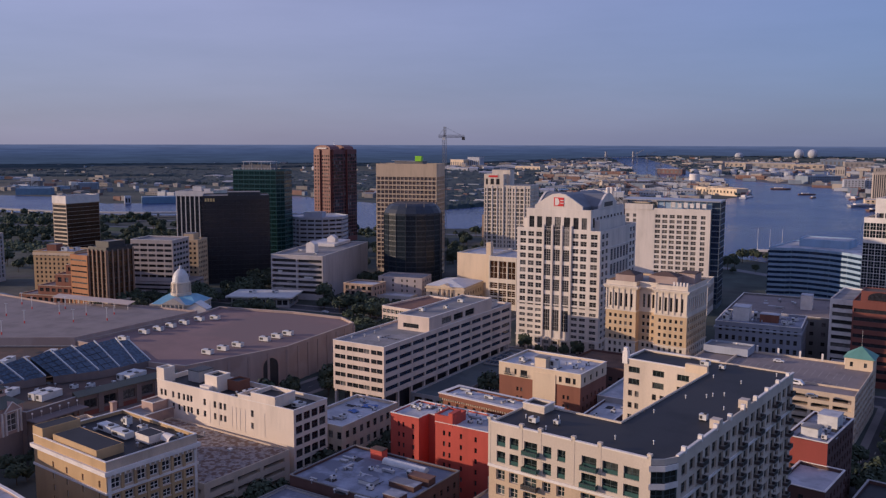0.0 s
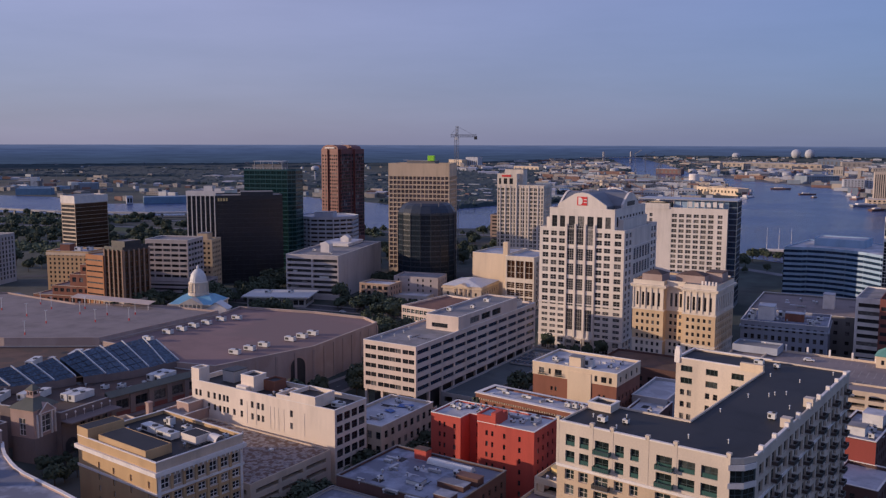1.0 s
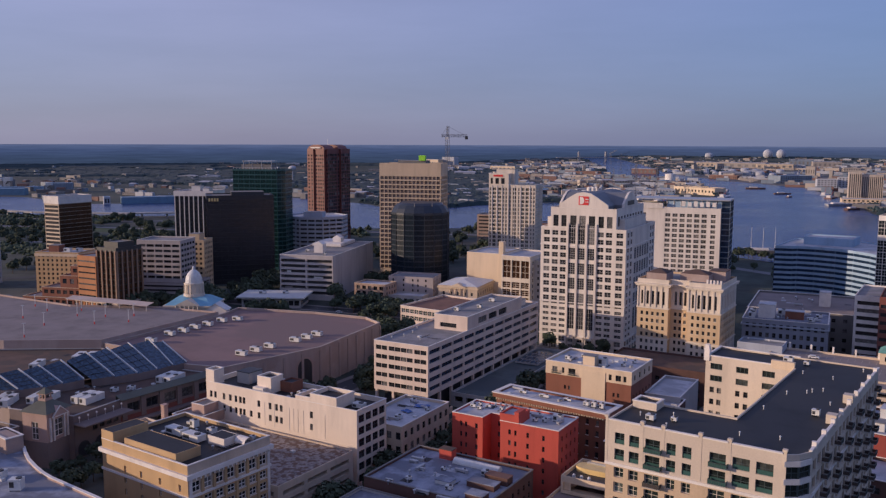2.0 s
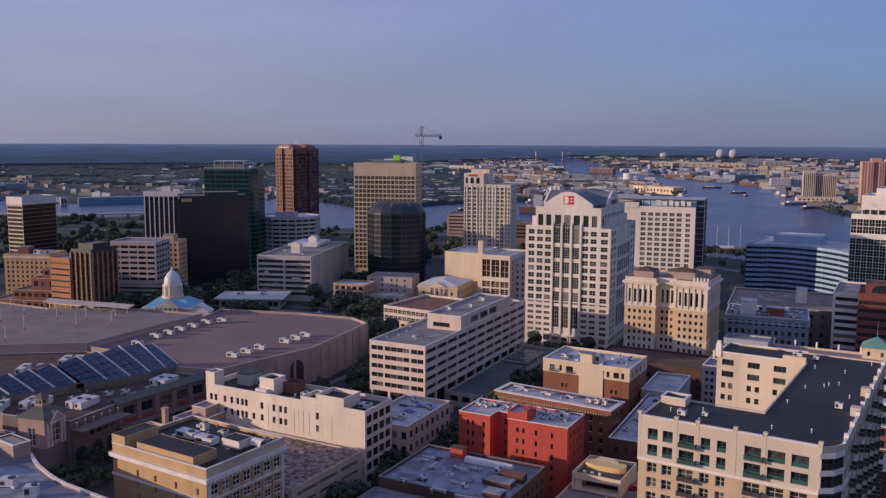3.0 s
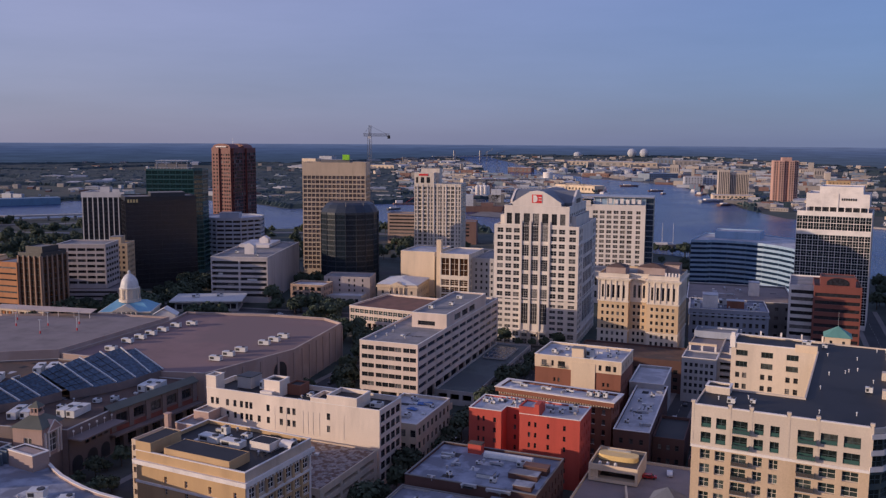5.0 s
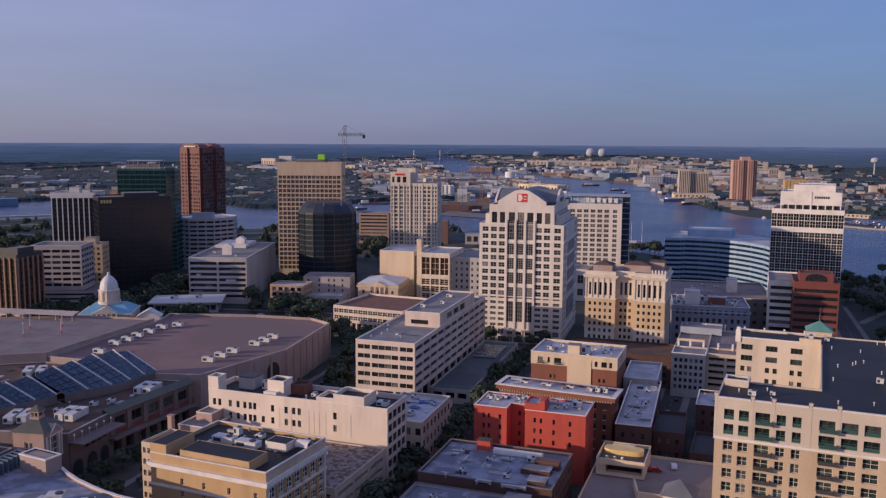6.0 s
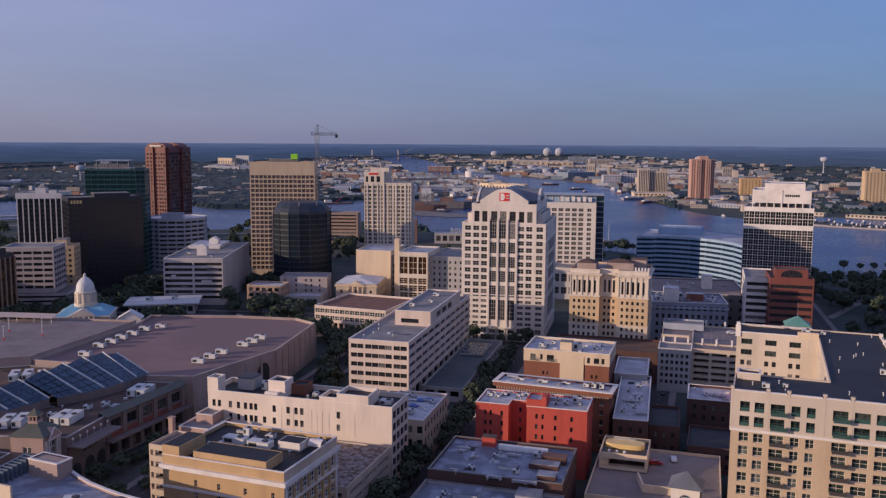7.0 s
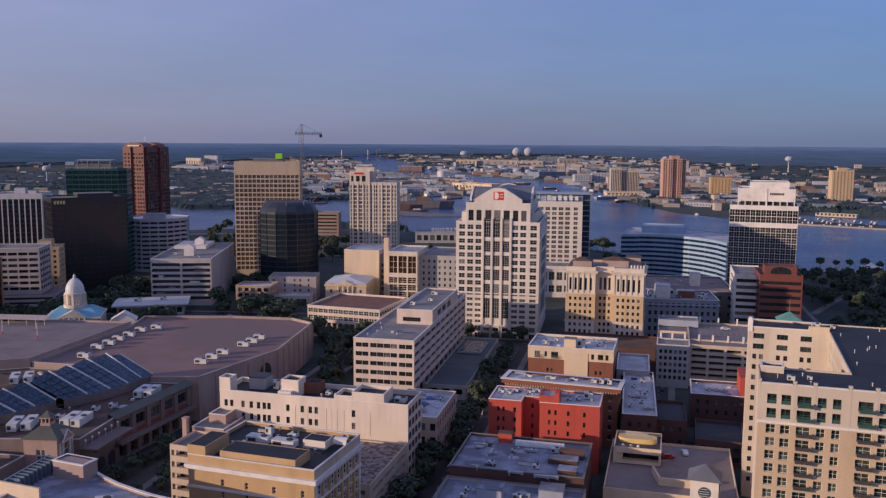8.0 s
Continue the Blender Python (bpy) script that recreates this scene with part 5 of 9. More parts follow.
for u in (16.5, 32.5):
    g.face([(u, 31.5 + v, z) for v, z in (hump if u > 20 else hump[::-1])])
part("skylight", g, "unit", ob, "long corrugated roof light")
ob = thing("storefront_block", "lower white-roofed annex with square stair box", "building", -167.5, 160, -3.5)
block(ob, rect(0, 42, 0, 34.5), 0, 14.0, "grey", "blueroofing", 0.8, specs={1: grid(34, 8, 1.4, 1, 13, 3, 2, kind=BW)}, cap="dkgrey")
for u0, u1, v0, v1, z1 in ((12, 19, 22, 28, 16.2), (29, 36, 27, 33, 15.6)):
    bulkhead(ob, u0, u1, v0, v1, 13.2, z1, "bluegrey", "blueroofing", "roof_house")
# row behind: low flat roof, court and car park
ob = house("storefront_block", "brown brick block with pale flat roof", "building", -112.0, 262.5, -1.5, 12.5, 62, 15.6, "dkbrick", "whiteroof", front=grid(12.5, 3, 1.3, 1, 14, 3, 1.9, kind=BW), right=grid(62, 12, 1.3, 1, 14, 3, 1.9, kind=BW), cap="trim")
ob = house("storefront_block", "narrow dark house with flat grey roof", "building", -99.0, 270, -2, 11, 26, 12.0, "dkbrick", "blackroof", front=grid(11, 3, 1.3, 1, 11, 2, 1.9, kind=BW))
ob = house("storefront_block", "brick house with pinkish pale roof beside the apartments", "building", -84.0, 300, -4, 24, 22, 14.2, "dkbrick", "whiteroof", front=grid(24, 6, 1.3, 1, 13, 3, 1.9, kind=BW), cap="trim")
bulkhead(ob, 19, 23.5, 3, 20, 13.4, 21, "red", "red", "party_wall")
ob = house("storefront_block", "small dark building with canopied front", "building", -86.0, 258, -5, 17, 24, 9.5, "dkbrick", "blackroof", front=grid(17, 4, 2.2, 1, 8, 2, 1.8, kind=BW))
ob = house("storefront_block", "low pale-roofed house between brick blocks", "building", -113.5, 322, -2, 14, 30, 16.8, "grey", "whiteroof", front=grid(14, 4, 1.3, 1, 15, 4, 1.9, kind=BW), cap="trim")
ob = house("storefront_block", "dark brick three-storey block with flat roof before the tower", "building", -146, 372, -3, 56, 28, 15.5, "dkbrick", "brownroof", front=grid(56, 12, 2, 1, 12, 3, 2, kind=BW), right=grid(28, 6, 2, 1, 12, 3, 2, kind=BW))

# car park with roof deck and its corner turret
ob = thing("parking_garage", "concrete car park with roof deck and white parapet", "building", -94.6, 358.5, -4.0)
ww = [dict(z0=0, z1=20.2, cols=even(15, 6, 1.3, 0.8), rows=storeys(4, 5, 3.1, 1.7), kind=BW)]
block(ob, rect(0, 15, 0, 14), 0, 20.4, "grey", "greyroof", 0.5, specs={0: ww}, cap="trim", name="office_wall", roof_name="office_roof")
pkf = dict(cols=even(56, 7, 6.6, 0.6), rows=storeys(2.2, 6, 3.0, 1.5), kind=None, recess=2.5)
pkr = dict(cols=even(54, 8, 6.0, 0.5), rows=storeys(2.0, 6, 3.0, 1.95), kind=None, recess=2.5)
block(ob, rect(15, 71, 4, 58), 0, 20.6, "beige", "deck", 1.0, specs={0: pkf, 1: pkr})
block(ob, rect(0, 15, 14, 58), 0, 20.6, "beige", "deck", 1.0, name="ramp_wall", roof_name="ramp_deck")
# solid dark filling imitates the unlit parking floors
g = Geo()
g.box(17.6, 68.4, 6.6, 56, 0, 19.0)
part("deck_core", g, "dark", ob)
for i in range(8):
    g = Geo()
    g.box(2 + i * 9.4, 2.8 + i * 9.4, 57.6, 58.4, 20, 23.2)
    part("lamp_post", g, "trim", ob)
block(ob, rect(-0.1, 20, 46, 58.2), 20.0, 23.4, "bluegrey", "greyroof", 0.8, name="stair_wall", roof_name="stair_roof")
g = Geo()
g.box(1.0, 13.5, 15.2, 16.4, 22.9, 23.9)
part("carport_beam", g, "sand", ob, "lit cream beam over the roof ramp")
for u in (1.6, 7.0, 13.0, 19.6, 26.0, 33.0, 40.0):
    g = Geo()
    g.box(u - 0.45, u + 0.45, 15.4, 16.2, 19.7, 22.9)
    part("carport_post", g, "trim", ob)
g = Geo()
g.box(15, 71, 15.9, 16.2, 19.7, 20.5)
part("ramp_kerb", g, "beige", ob)
for row, v0 in enumerate((18.5, 30.0, 35.4, 48.5)):
    for i in range(17):
        g = Geo()
        g.box(18 + i * 2.9, 18.14 + i * 2.9, v0, v0 + 4.9, 19.6, 19.616)
        part("stall_line", g, "lanepaint", ob)
ob = thing("stair_turret", "cream stair turret with green copper pyramid roof", "building", -31.5, 405, -4)
block(ob, rect(0, 11, 0, 11), 0, 24.5, "sand", "copper", 0.3, specs={0: dict(cols=[(2, 3.2), (7.5, 8.7)], rows=[(21, 23)], kind=BW), 1: grid(11, 2, 1.2, 2, 20, 5, 1.6, kind=BW)}, cap="trim")
g = Geo()
b = rect(-0.8, 11.8, -0.8, 11.8)
for i in range(4):
    g.face([(*b[i], 24.7), (*b[(i + 1) % 4], 24.7), (5.5, 5.5, 29.2)])
part("pyramid_roof", g, "copper", ob, "weathered green copper roof")
g = Geo()
g.tube((5.5, 5.5, 29), (5.5, 5.5, 36), 0.08, 0.04)
part("mast", g, "metal", ob)
# buildings beside the apartment block
ob = thing("brick_building", "red-walled brick building with cluttered grey roof", "building", -36.5, 279, -9)
block(ob, rect(0, 12.4, -2.6, 27.4), 0, 27.6, "dkbrick", "blueroofing", 0.8, specs={0: dict(cols=[(2, 3.2), (8, 9.2)], rows=storeys(3, 6, 3.8, 1.9), kind=BW), 1: grid(30, 9, 1.4, 2, 26, 7, 2, kind=BW)}, cap="trim")
g = Geo()
g.box(-0.1, 12.5, -2.74, -2.6, 19.2, 27.4)
part("painted_wall", g, "dullred", ob, "red painted upper wall")
bulkhead(ob, 3, 8, 3, 8, 26.8, 29.4, "unit", "greyroof", "roof_house")
bulkhead(ob, 4.5, 10.5, 15, 22, 26.8, 30.6, "unit", "whiteroof", "roof_house")
ob = house("brick_building", "brick building with white flat roof", "building", -35.5, 255.2, -9, 13, 20.8, 20.5, "dkbrick", "whiteroof", right=grid(23, 6, 1.4, 2, 19, 5, 2, kind=BW), front=grid(13, 3, 1.4, 2, 19, 5, 2, kind=BW), cap="trim")
house("brick_building", "dark brick building with black flat roof across the street", "building", -19.3, 251.6, -9, 24, 35, 14.5, "dkbrick", "blackroof", left=grid(35, 9, 1.4, 2, 13, 3, 2, kind=BW), cap="grey")
# car park deck under the yellow tarpaulin
ob = thing("parking_garage", "beige car park with stair tower and open top deck", "building", -118.5, 206, -4)
block(ob, rect(0, 40, 0, 46), 0, 9.6, "sand", "deck", 0.9, specs={1: dict(cols=even(46, 6, 6, 1), rows=storeys(1.6, 2, 3.4, 1.6), kind=None, recess=2), 3: dict(cols=even(46, 6, 6, 1), rows=storeys(1.6, 2, 3.4, 1.6), kind=None, recess=2)})
# dark inner box added so that the open bays look shaded
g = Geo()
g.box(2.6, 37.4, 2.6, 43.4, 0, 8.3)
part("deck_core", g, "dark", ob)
block(ob, rect(1.5, 17, 24, 41), 9.0, 14.6, "sand", "dark", 1.2, specs={0: dict(cols=[(0.8, 14.7)], rows=[(10.0, 12.6)], kind=None, recess=3.0), 3: dict(cols=[(0.8, 16.2)], rows=[(10.0, 12.6)], kind=None, recess=3.0)}, name="stair_wall", roof_name="stair_roof")
g = Geo()
g.prism([(9 + 6.5 * math.copysign(abs(math.cos(t)) ** 0.6, math.cos(t)), 34.5 + 2.8 * math.copysign(abs(math.sin(t)) ** 0.6, math.sin(t))) for t in [2 * math.pi * i / 24 for i in range(24)]], 13.4, 15.0)
part("tarpaulin", g, "yellow", ob, "yellow oval roof cover")
for u in (4.5, 7.0, 9.5):
    g = Geo()
    g.lathe([(0.55, 13.4), (0.55, 14.3), (0.3, 14.6), (0.0, 14.7)], 10, 0, (u, 27.0))
    part("roof_drum", g, "unit", ob)
g = Geo()
g.box(5, 12.5, 36.4, 36.9, 14.6, 15.6)
part("handrail", g, "metal", ob)
g = Geo()
for a, b in (((14.5, 18.5), (16.8, 8.6)), ((16.8, 8.6), (27.5, 8.6))):
    d = (Vector(b) - Vector(a)).normalized()
    n = Vector((-d.y, d.x)) * 0.3
    g.prism([(a[0] - n.x, a[1] - n.y), (b[0] - n.x, b[1] - n.y), (b[0] + n.x, b[1] + n.y), (a[0] + n.x, a[1] + n.y)], 8.6, 11.2)
part("ramp_wall", g, "sand", ob, "cream kerb wall of the ramp")
ob = thing("clock_tower", "small cream tower with hipped slate roof and round clock", "building", -93.4, 198.4, -8)
block(ob, rect(0, 8, 0, 8), 0, 17.0, "trim", "slate", 0.2, cap="trim")
g = Geo()
b = rect(-0.9, 8.9, -0.9, 8.9)
for i in range(4):
    g.face([(*b[i], 17.2), (*b[(i + 1) % 4], 17.2), (4, 4, 21.0)])
part("hip_roof", g, "slate", ob)
for m in (pose(4, -0.1, 13.6), pose(8.1, 4, 13.6, 0, 0, 90)):
    g = Geo()
    g.tube((0, 0, 0), (0, -0.15, 0), 1.7, 1.7, 20)
    o = part("clock_face", g, "skyglass", ob, "round blue clock face")
    o.matrix_basis = m
    for k in range(4):
        h = Geo()
        h.box(-1.5 + 0.2 * abs(k - 1.5), 1.5 - 0.2 * abs(k - 1.5), -0.2, -0.14, -1.1 + k * 0.7, -0.98 + k * 0.7)
        part("clock_bar", h, "trim", o)

# ---- classical domed hall and its neighbours ----
ob = thing("domed_hall", "pale classical hall with ribbed dome and blue copper roof", "building", -435.8, 384.5, 24)
cols = dict(cols=even(30, 7, 1.8, 2), rows=[(3, 9)], kind=(1, 2, "dark", "glass", 0.15))
block(ob, rect(0, 30, 0, 26), 0, 12.0, "pale", "bluemetal", 0.3, specs={0: cols, 1: grid(26, 6, 1.8, 2, 10, 1, 6, kind=BW)})
band(ob, rect(0, 30, 0, 26), 11.4, 12.3, 0.7, "pale")
g = Geo()
for a0, a1, b0, b1 in (((0, 0), (30, 0), (24, 8), (6, 8)), ((30, 0), (30, 26), (24, 18), (24, 8)), ((30, 26), (0, 26), (6, 18), (24, 18)), ((0, 26), (0, 0), (6, 8), (6, 18))):
    g.face([(*a0, 12.3), (*a1, 12.3), (*b0, 16.6), (*b1, 16.6)])
g.face([(6, 8, 16.6), (24, 8, 16.6), (24, 18, 16.6), (6, 18, 16.6)])
part("hip_roof", g, "bluecopper", ob, "pale blue copper roof")
g = Geo()
pd = [(7, 12.3), (23, 12.3), (15, 16.4)]
g.face([(u, -1.2, z) for u, z in pd])
g.face([(23, -1.2, 12.3), (23, 6, 12.3), (15, 6, 16.4), (15, -1.2, 16.4)])
g.face([(7, 6, 12.3), (7, -1.2, 12.3), (15, -1.2, 16.4), (15, 6, 16.4)])
part("pediment", g, "pale", ob)
for i in range(6):
    g = Geo()
    g.tube((8 + i * 2.8, -0.9, 0.6), (8 + i * 2.8, -0.9, 12.2), 0.55, 0.48, 10)
    part("column", g, "pale", ob)
g = Geo()
g.lathe([(6.6, 16.4), (6.6, 18.2), (5.6, 18.4), (5.6, 24.0), (6.1, 24.2), (6.1, 25.0), (5.4, 25.2)], 20, 0, (15, 13))
part("drum", g, "pale", ob)
for i in range(12):
    t = 2 * math.pi * i / 12
    g = Geo()
    g.tube((15 + 6.1 * math.cos(t), 13 + 6.1 * math.sin(t), 18.4), (15 + 6.1 * math.cos(t), 13 + 6.1 * math.sin(t), 24.2), 0.35, 0.3, 6)
    part("column", g, "pale", ob)
g = Geo()
g.lathe([(5.4, 25.2), (5.2, 27.5), (4.6, 29.6), (3.5, 31.5), (2.0, 33.0), (0.9, 33.6), (0.8, 35.2), (0.0, 36.0)], 20, 0, (15, 13))
part("dome", g, "unit", ob, "grey metal dome with ribs")
g = Geo()
g.tube((15, 13, 35.5), (15, 13, 40.5), 0.12, 0.06)
part("finial", g, "dark", ob)

ob = house("pavilion", "low glass pavilion with broad white flat roof", "building", -431, 452, 24, 42, 24, 7.0, "grey", "unit", front=grid(42, 10, 3.4, 1, 6, 1, 3.4, kind=BW), right=grid(24, 6, 3, 1, 6, 1, 3.4, kind=BW), parapet=0.2)
g = Geo()
g.box(-3, 45, -3, 27, 7.0, 7.9)
part("roof_slab", g, "unit", ob)

# light poles and rear canopies of the mall's parking deck
for i, (x, y) in enumerate(((-430, 262), (-455, 268), (-480, 262), (-508, 272), (-420, 285), (-446, 292), (-474, 296), (-502, 300), (-400, 300), (-425, 310), (-452, 312), (-398, 325), (-530, 290), (-540, 260), (-405, 262), (-436, 322), (-464, 280), (-490, 282), (-410, 316), (-388, 312), (-470, 318))):
    t = thing("lamp_post", "slim light pole with red and white painted base", "lamp post", x, y, 30, 19.72, group="deck light poles")
    g = Geo()
    g.tube((0, 0, 0), (0, 0, 1.3), 0.32, 0.32, 8)
    part("base", g, "redpaint", t)
    g = Geo()
    g.tube((0, 0, 1.3), (0, 0, 7.0), 0.2, 0.16, 6)
    part("pole", g, "unit", t)
    g = Geo()
    g.box(-0.8, 0.8, -0.15, 0.15, 6.9, 7.1)
    part("head", g, "unit", t)
for x, y, r, L, w in ((-432, 338, 6, 60, 6),):
    t = thing("canopy", "long pale metal canopy along the deck's rear edge", "canopy", x, y, r, 19.7, group="")
    g = Geo()
    g.face([(-L / 2, -w / 2, 3.0), (L / 2, -w / 2, 3.0), (L / 2, w / 2, 4.2), (-L / 2, w / 2, 4.2)])
    g.face([(-L / 2, w / 2, 4.0), (L / 2, w / 2, 4.0), (L / 2, -w / 2, 2.8), (-L / 2, -w / 2, 2.8)])
    g.face([(-L / 2, -w / 2, 2.8), (L / 2, -w / 2, 2.8), (L / 2, -w / 2, 3.0), (-L / 2, -w / 2, 3.0)])
    part("roof", g, "mallcap", t)
    for i in range(7):
        g = Geo()
        u = -L / 2 + 1 + i * (L - 2) / 6
        g.tube((u, -w / 2 + 0.6, 0), (u, -w / 2 + 0.6, 2.9), 0.15, 0.15, 6)
        part("post", g, "trim", t)

# ---- towers across the centre ----
# tan precast tower with blank crown
ob = thing("office_tower", "tan precast office tower with deep square windows and blank crown", "building", -426.5, 628.5, 15)
PW = (2, 1, "dark", "glass", 0.12)
TANW = (2, 2, "tantower", "brownglass", 0.1)
tw = lambda L, n: dict(cols=even(L, n, 2.95, 0.6), rows=storeys(6.0, 21, 3.85, 2.75), kind=TANW, recess=0.7)
block(ob, rect(0, 54.4, 0, 27), 0, 97.0, "tantower", "greyroof", 1.4, specs={0: tw(54.4, 15), 1: tw(27, 7)})
bulkhead(ob, 15, 40, 6, 20, 95.6, 99.0, "dkgrey")
g = Geo()
g.box(34, 39.5, 4, 9, 99.2, 103.6)
part("tarpaulin", g, "lime", ob, "bright lime green covered box")
g = Geo()
g.tube((12, 6, 99.6), (36, 6, 99.0), 0.25, 0.25)
part("boom", g, "metal", ob)

# dark rounded glass block before it
M["roundglass"] = glazing("blue_black_glass", (0.014, 0.023, 0.032), blind=(0.022, 0.034, 0.045), lit=0.1, rough=0.32, spec=0.22)
ob = thing("glass_building", "dark rounded glass office block with ribbon floors and stepped crown", "building", -364.5, 588, 18)
octo = [(23.5 * math.cos(t), 22 * math.sin(t)) for t in [radians(-150 + 20 * i) for i in range(16)]] + [(-10, 24), (-22, 18)]
sp = {}
for i in range(len(octo)):
    L = (Vector(octo[(i + 1) % len(octo)]) - Vector(octo[i])).length
    sp[i] = dict(cols=[(0.15, L - 0.15)], rows=storeys(3, 14, 4.05, 3.3), kind=(2, 1, "blackmetal", "roundglass", 0.08), recess=0.12)
block(ob, octo, 0, 60.6, "bluesteel", "greyroof", 1.2, specs=sp)
g = Geo()
steps = [(1.0, 60.62), (0.93, 63.6), (0.84, 66.2), (0.72, 67.8)]
for (k0, z0), (k1, z1) in zip(steps, steps[1:]):
    for i in range(len(octo)):
        p, q = octo[i], octo[(i + 1) % len(octo)]
        g.face([(p[0] * k0, p[1] * k0, z0), (q[0] * k0, q[1] * k0, z0), (q[0] * k1, q[1] * k1, z1), (p[0] * k1, p[1] * k1, z1)])
g.face([(p[0] * 0.72, p[1] * 0.72, 67.8) for p in octo])
part("sloped_crown", g, "bluesteel", ob, "dark blue sloping metal crown")
for i in range(len(octo)):
    p, q = Vector(octo[i]), Vector(octo[(i + 1) % len(octo)])
    g = Geo()
    g.tube((*(p * 1.005), 0), (*(p * 1.005), 60.6), 0.16, 0.16, 6)
    part("mullion", g, "bluesteel", ob)
for k in range(5):
    a = octo[3 + 2 * k]
    g = Geo()
    g.tube((a[0] * 0.86, a[1] * 0.86, 65.4), (a[0] * 0.86, a[1] * 0.86, 68.6), 0.35, 0.3, 6)
    part("vent_stack", g, "dkgrey", ob)

# brown granite tower with notched crown
ob = thing("office_tower", "tall rust-brown granite tower with gabled notched crown", "building", -629.5, 797, -3)
shape = [(0, 3), (3, 3), (3, 0), (12, 0), (12, 1.5), (18, 1.5), (18, 0), (28, 0), (28, 3), (31, 3), (31, 18), (29, 18), (29, 26), (31, 26), (31, 42), (0, 42)]
shape = [(u * 0.96, v * 1.06) for u, v in shape]
kw = (1, 1, "dark", "glass", 0.1)
rw = storeys(6, 24, 4.0, 2.0)
sp = {}
for i in (2, 4, 6, 9, 11, 13, 15, 0, 8):
    L = (Vector(shape[(i + 1) % 16]) - Vector(shape[i])).length
    sp[i] = dict(cols=even(L, max(1, int(L / 3.1)), 2.75 if i in (9, 11, 13) else 2.0, 0.2), rows=storeys(6, 24, 4.0, 3.1) if i in (9, 11, 13) else rw, kind=kw, recess=0.3)
block(ob, shape, 0, 106.5, "rust", "dkgrey", 1.0, specs=sp)
for u0, u1, v0, v1 in ((2, 27.6, 1, 18), (2, 27.6, 27, 43.4)):
    g = Geo()
    m = (u0 + u1) / 2
    b0, b1 = (u0, 105.5), (u1, 105.5)
    pr = [b0, b1, (u1 - 3, 109.5), (m + 4, 111.2), (m - 4, 111.2), (u0 + 3, 109.5)]
    g.face([(u, v0, z) for u, z in pr])
    g.face([(u, v1, z) for u, z in reversed(pr)])
    for (a0, z0), (a1, z1) in zip(pr, pr[1:] + pr[:1]):
        g.face([(a0, v1, z0), (a1, v1, z1), (a1, v0, z1), (a0, v0, z0)])
    part("crown", g, "rust", ob)
g = Geo()
g.tube((15, 22, 106), (15, 22, 117), 0.2, 0.08)
part("mast", g, "metal", ob)
g = Geo()
g.box(8, 22, -0.2, 0.0, 107.2, 108.6)
part("sign_bar", g, "trim", ob, "pale sign band")

# black glass slab
ob = thing("glass_tower", "black glass office slab with small gold sign", "building", -517.5, 513.6, 44)
BG = (4, 1, "blackmetal", "darkglass", 0.05)
block(ob, rect(0, 53, 0, 34), 0, 72.0, "blackmetal", "dkgrey", 0.8, specs={0: dict(cols=even(53, 10, 5.2, 0.1), rows=storeys(4.0, 17, 3.8, 3.66), kind=BG, recess=0.06), 1: dict(cols=even(34, 6, 5.5, 0.2), rows=storeys(4.0, 17, 3.8, 3.66), kind=BG, recess=0.06), 3: dict(cols=even(34, 6, 5.5, 0.2), rows=storeys(4.0, 17, 3.8, 3.66), kind=BG, recess=0.06)})
for i in range(4):
    g = Geo()
    g.box(1.6 + i * 2.1, 3.0 + i * 2.1, -0.3, 0.0, 67.4, 69.9)
    part("sign_bar", g, "yellow", ob, "gold sign bar")
bulkhead(ob, 20, 46, 10, 26, 71, 74, "dark", "dkgrey")

# white-finned dark tower
ob = thing("office_tower", "dark glass tower with white vertical fins and white crown", "building", -606, 569, 24)
block(ob, rect(0, 34.5, 0, 34), 0, 66.0, "dark", "greyroof", 0.5, specs={0: dict(cols=even(34.5, 8, 3.6, 0.2), rows=storeys(4, 16, 3.85, 3.4), kind=(1, 1, "dark", "darkglass", 0.08), recess=0.1), 1: dict(cols=even(34, 8, 3.6, 0.2), rows=storeys(4, 16, 3.85, 3.4), kind=(1, 1, "dark", "darkglass", 0.08), recess=0.1)})
block(ob, rect(-0.8, 35.3, -0.8, 34.8), 66.0, 70.5, "trim", "greyroof", 0.6, name="crown_wall", roof_name="crown_roof")
for i in range(9):
    for u, v, a in ((0.1 + i * 4.28, 0, 0), (34.5, 0.1 + i * 4.2, 90)):
        g = Geo()
        g.box(-0.38, 0.38, -0.8, 0.05, 4, 66)
        o = part("fin", g, "trim", ob)
        o.matrix_basis = pose(u, v, 0, 0, 0, a)
bulkhead(ob, 12, 20, 10, 20, 70, 74.5, "trim")
bulkhead(ob, 23, 29, 8, 18, 70, 72.5, "trim")

# green glass tower behind
M["towerglass"] = glazing("green_tower_glass", (0.008, 0.034, 0.034), blind=(0.02, 0.06, 0.06), lit=0.1)
M["tealband"] = surface("teal_spandrel", (0.035, 0.095, 0.1), 0.3)
ob = thing("glass_tower", "green glass office tower with one slanted corner", "building", -562, 588, 19)
gs = [(6, 0), (47, 0), (53, 6), (53, 24), (6, 24)]
gp = lambda L, n: dict(cols=even(L, n, L / n - 0.25, 0.1), rows=storeys(3.0, 22, 3.95, 3.1), kind=(2, 1, "teal", "towerglass", 0.1), recess=0.08)
block(ob, gs, 0, 90.5, "tealband", "greyroof", 0.8, specs={0: gp(41, 8), 1: gp(8.48, 2), 2: gp(18, 4)})
block(ob, rect(12, 40, 6, 20), 90, 94.5, "dkgrey", "greyroof", 0.5, name="plant_wall", roof_name="plant_roof")
g = Geo()
g.box(13, 41, 5, 21, 97.2, 97.7)
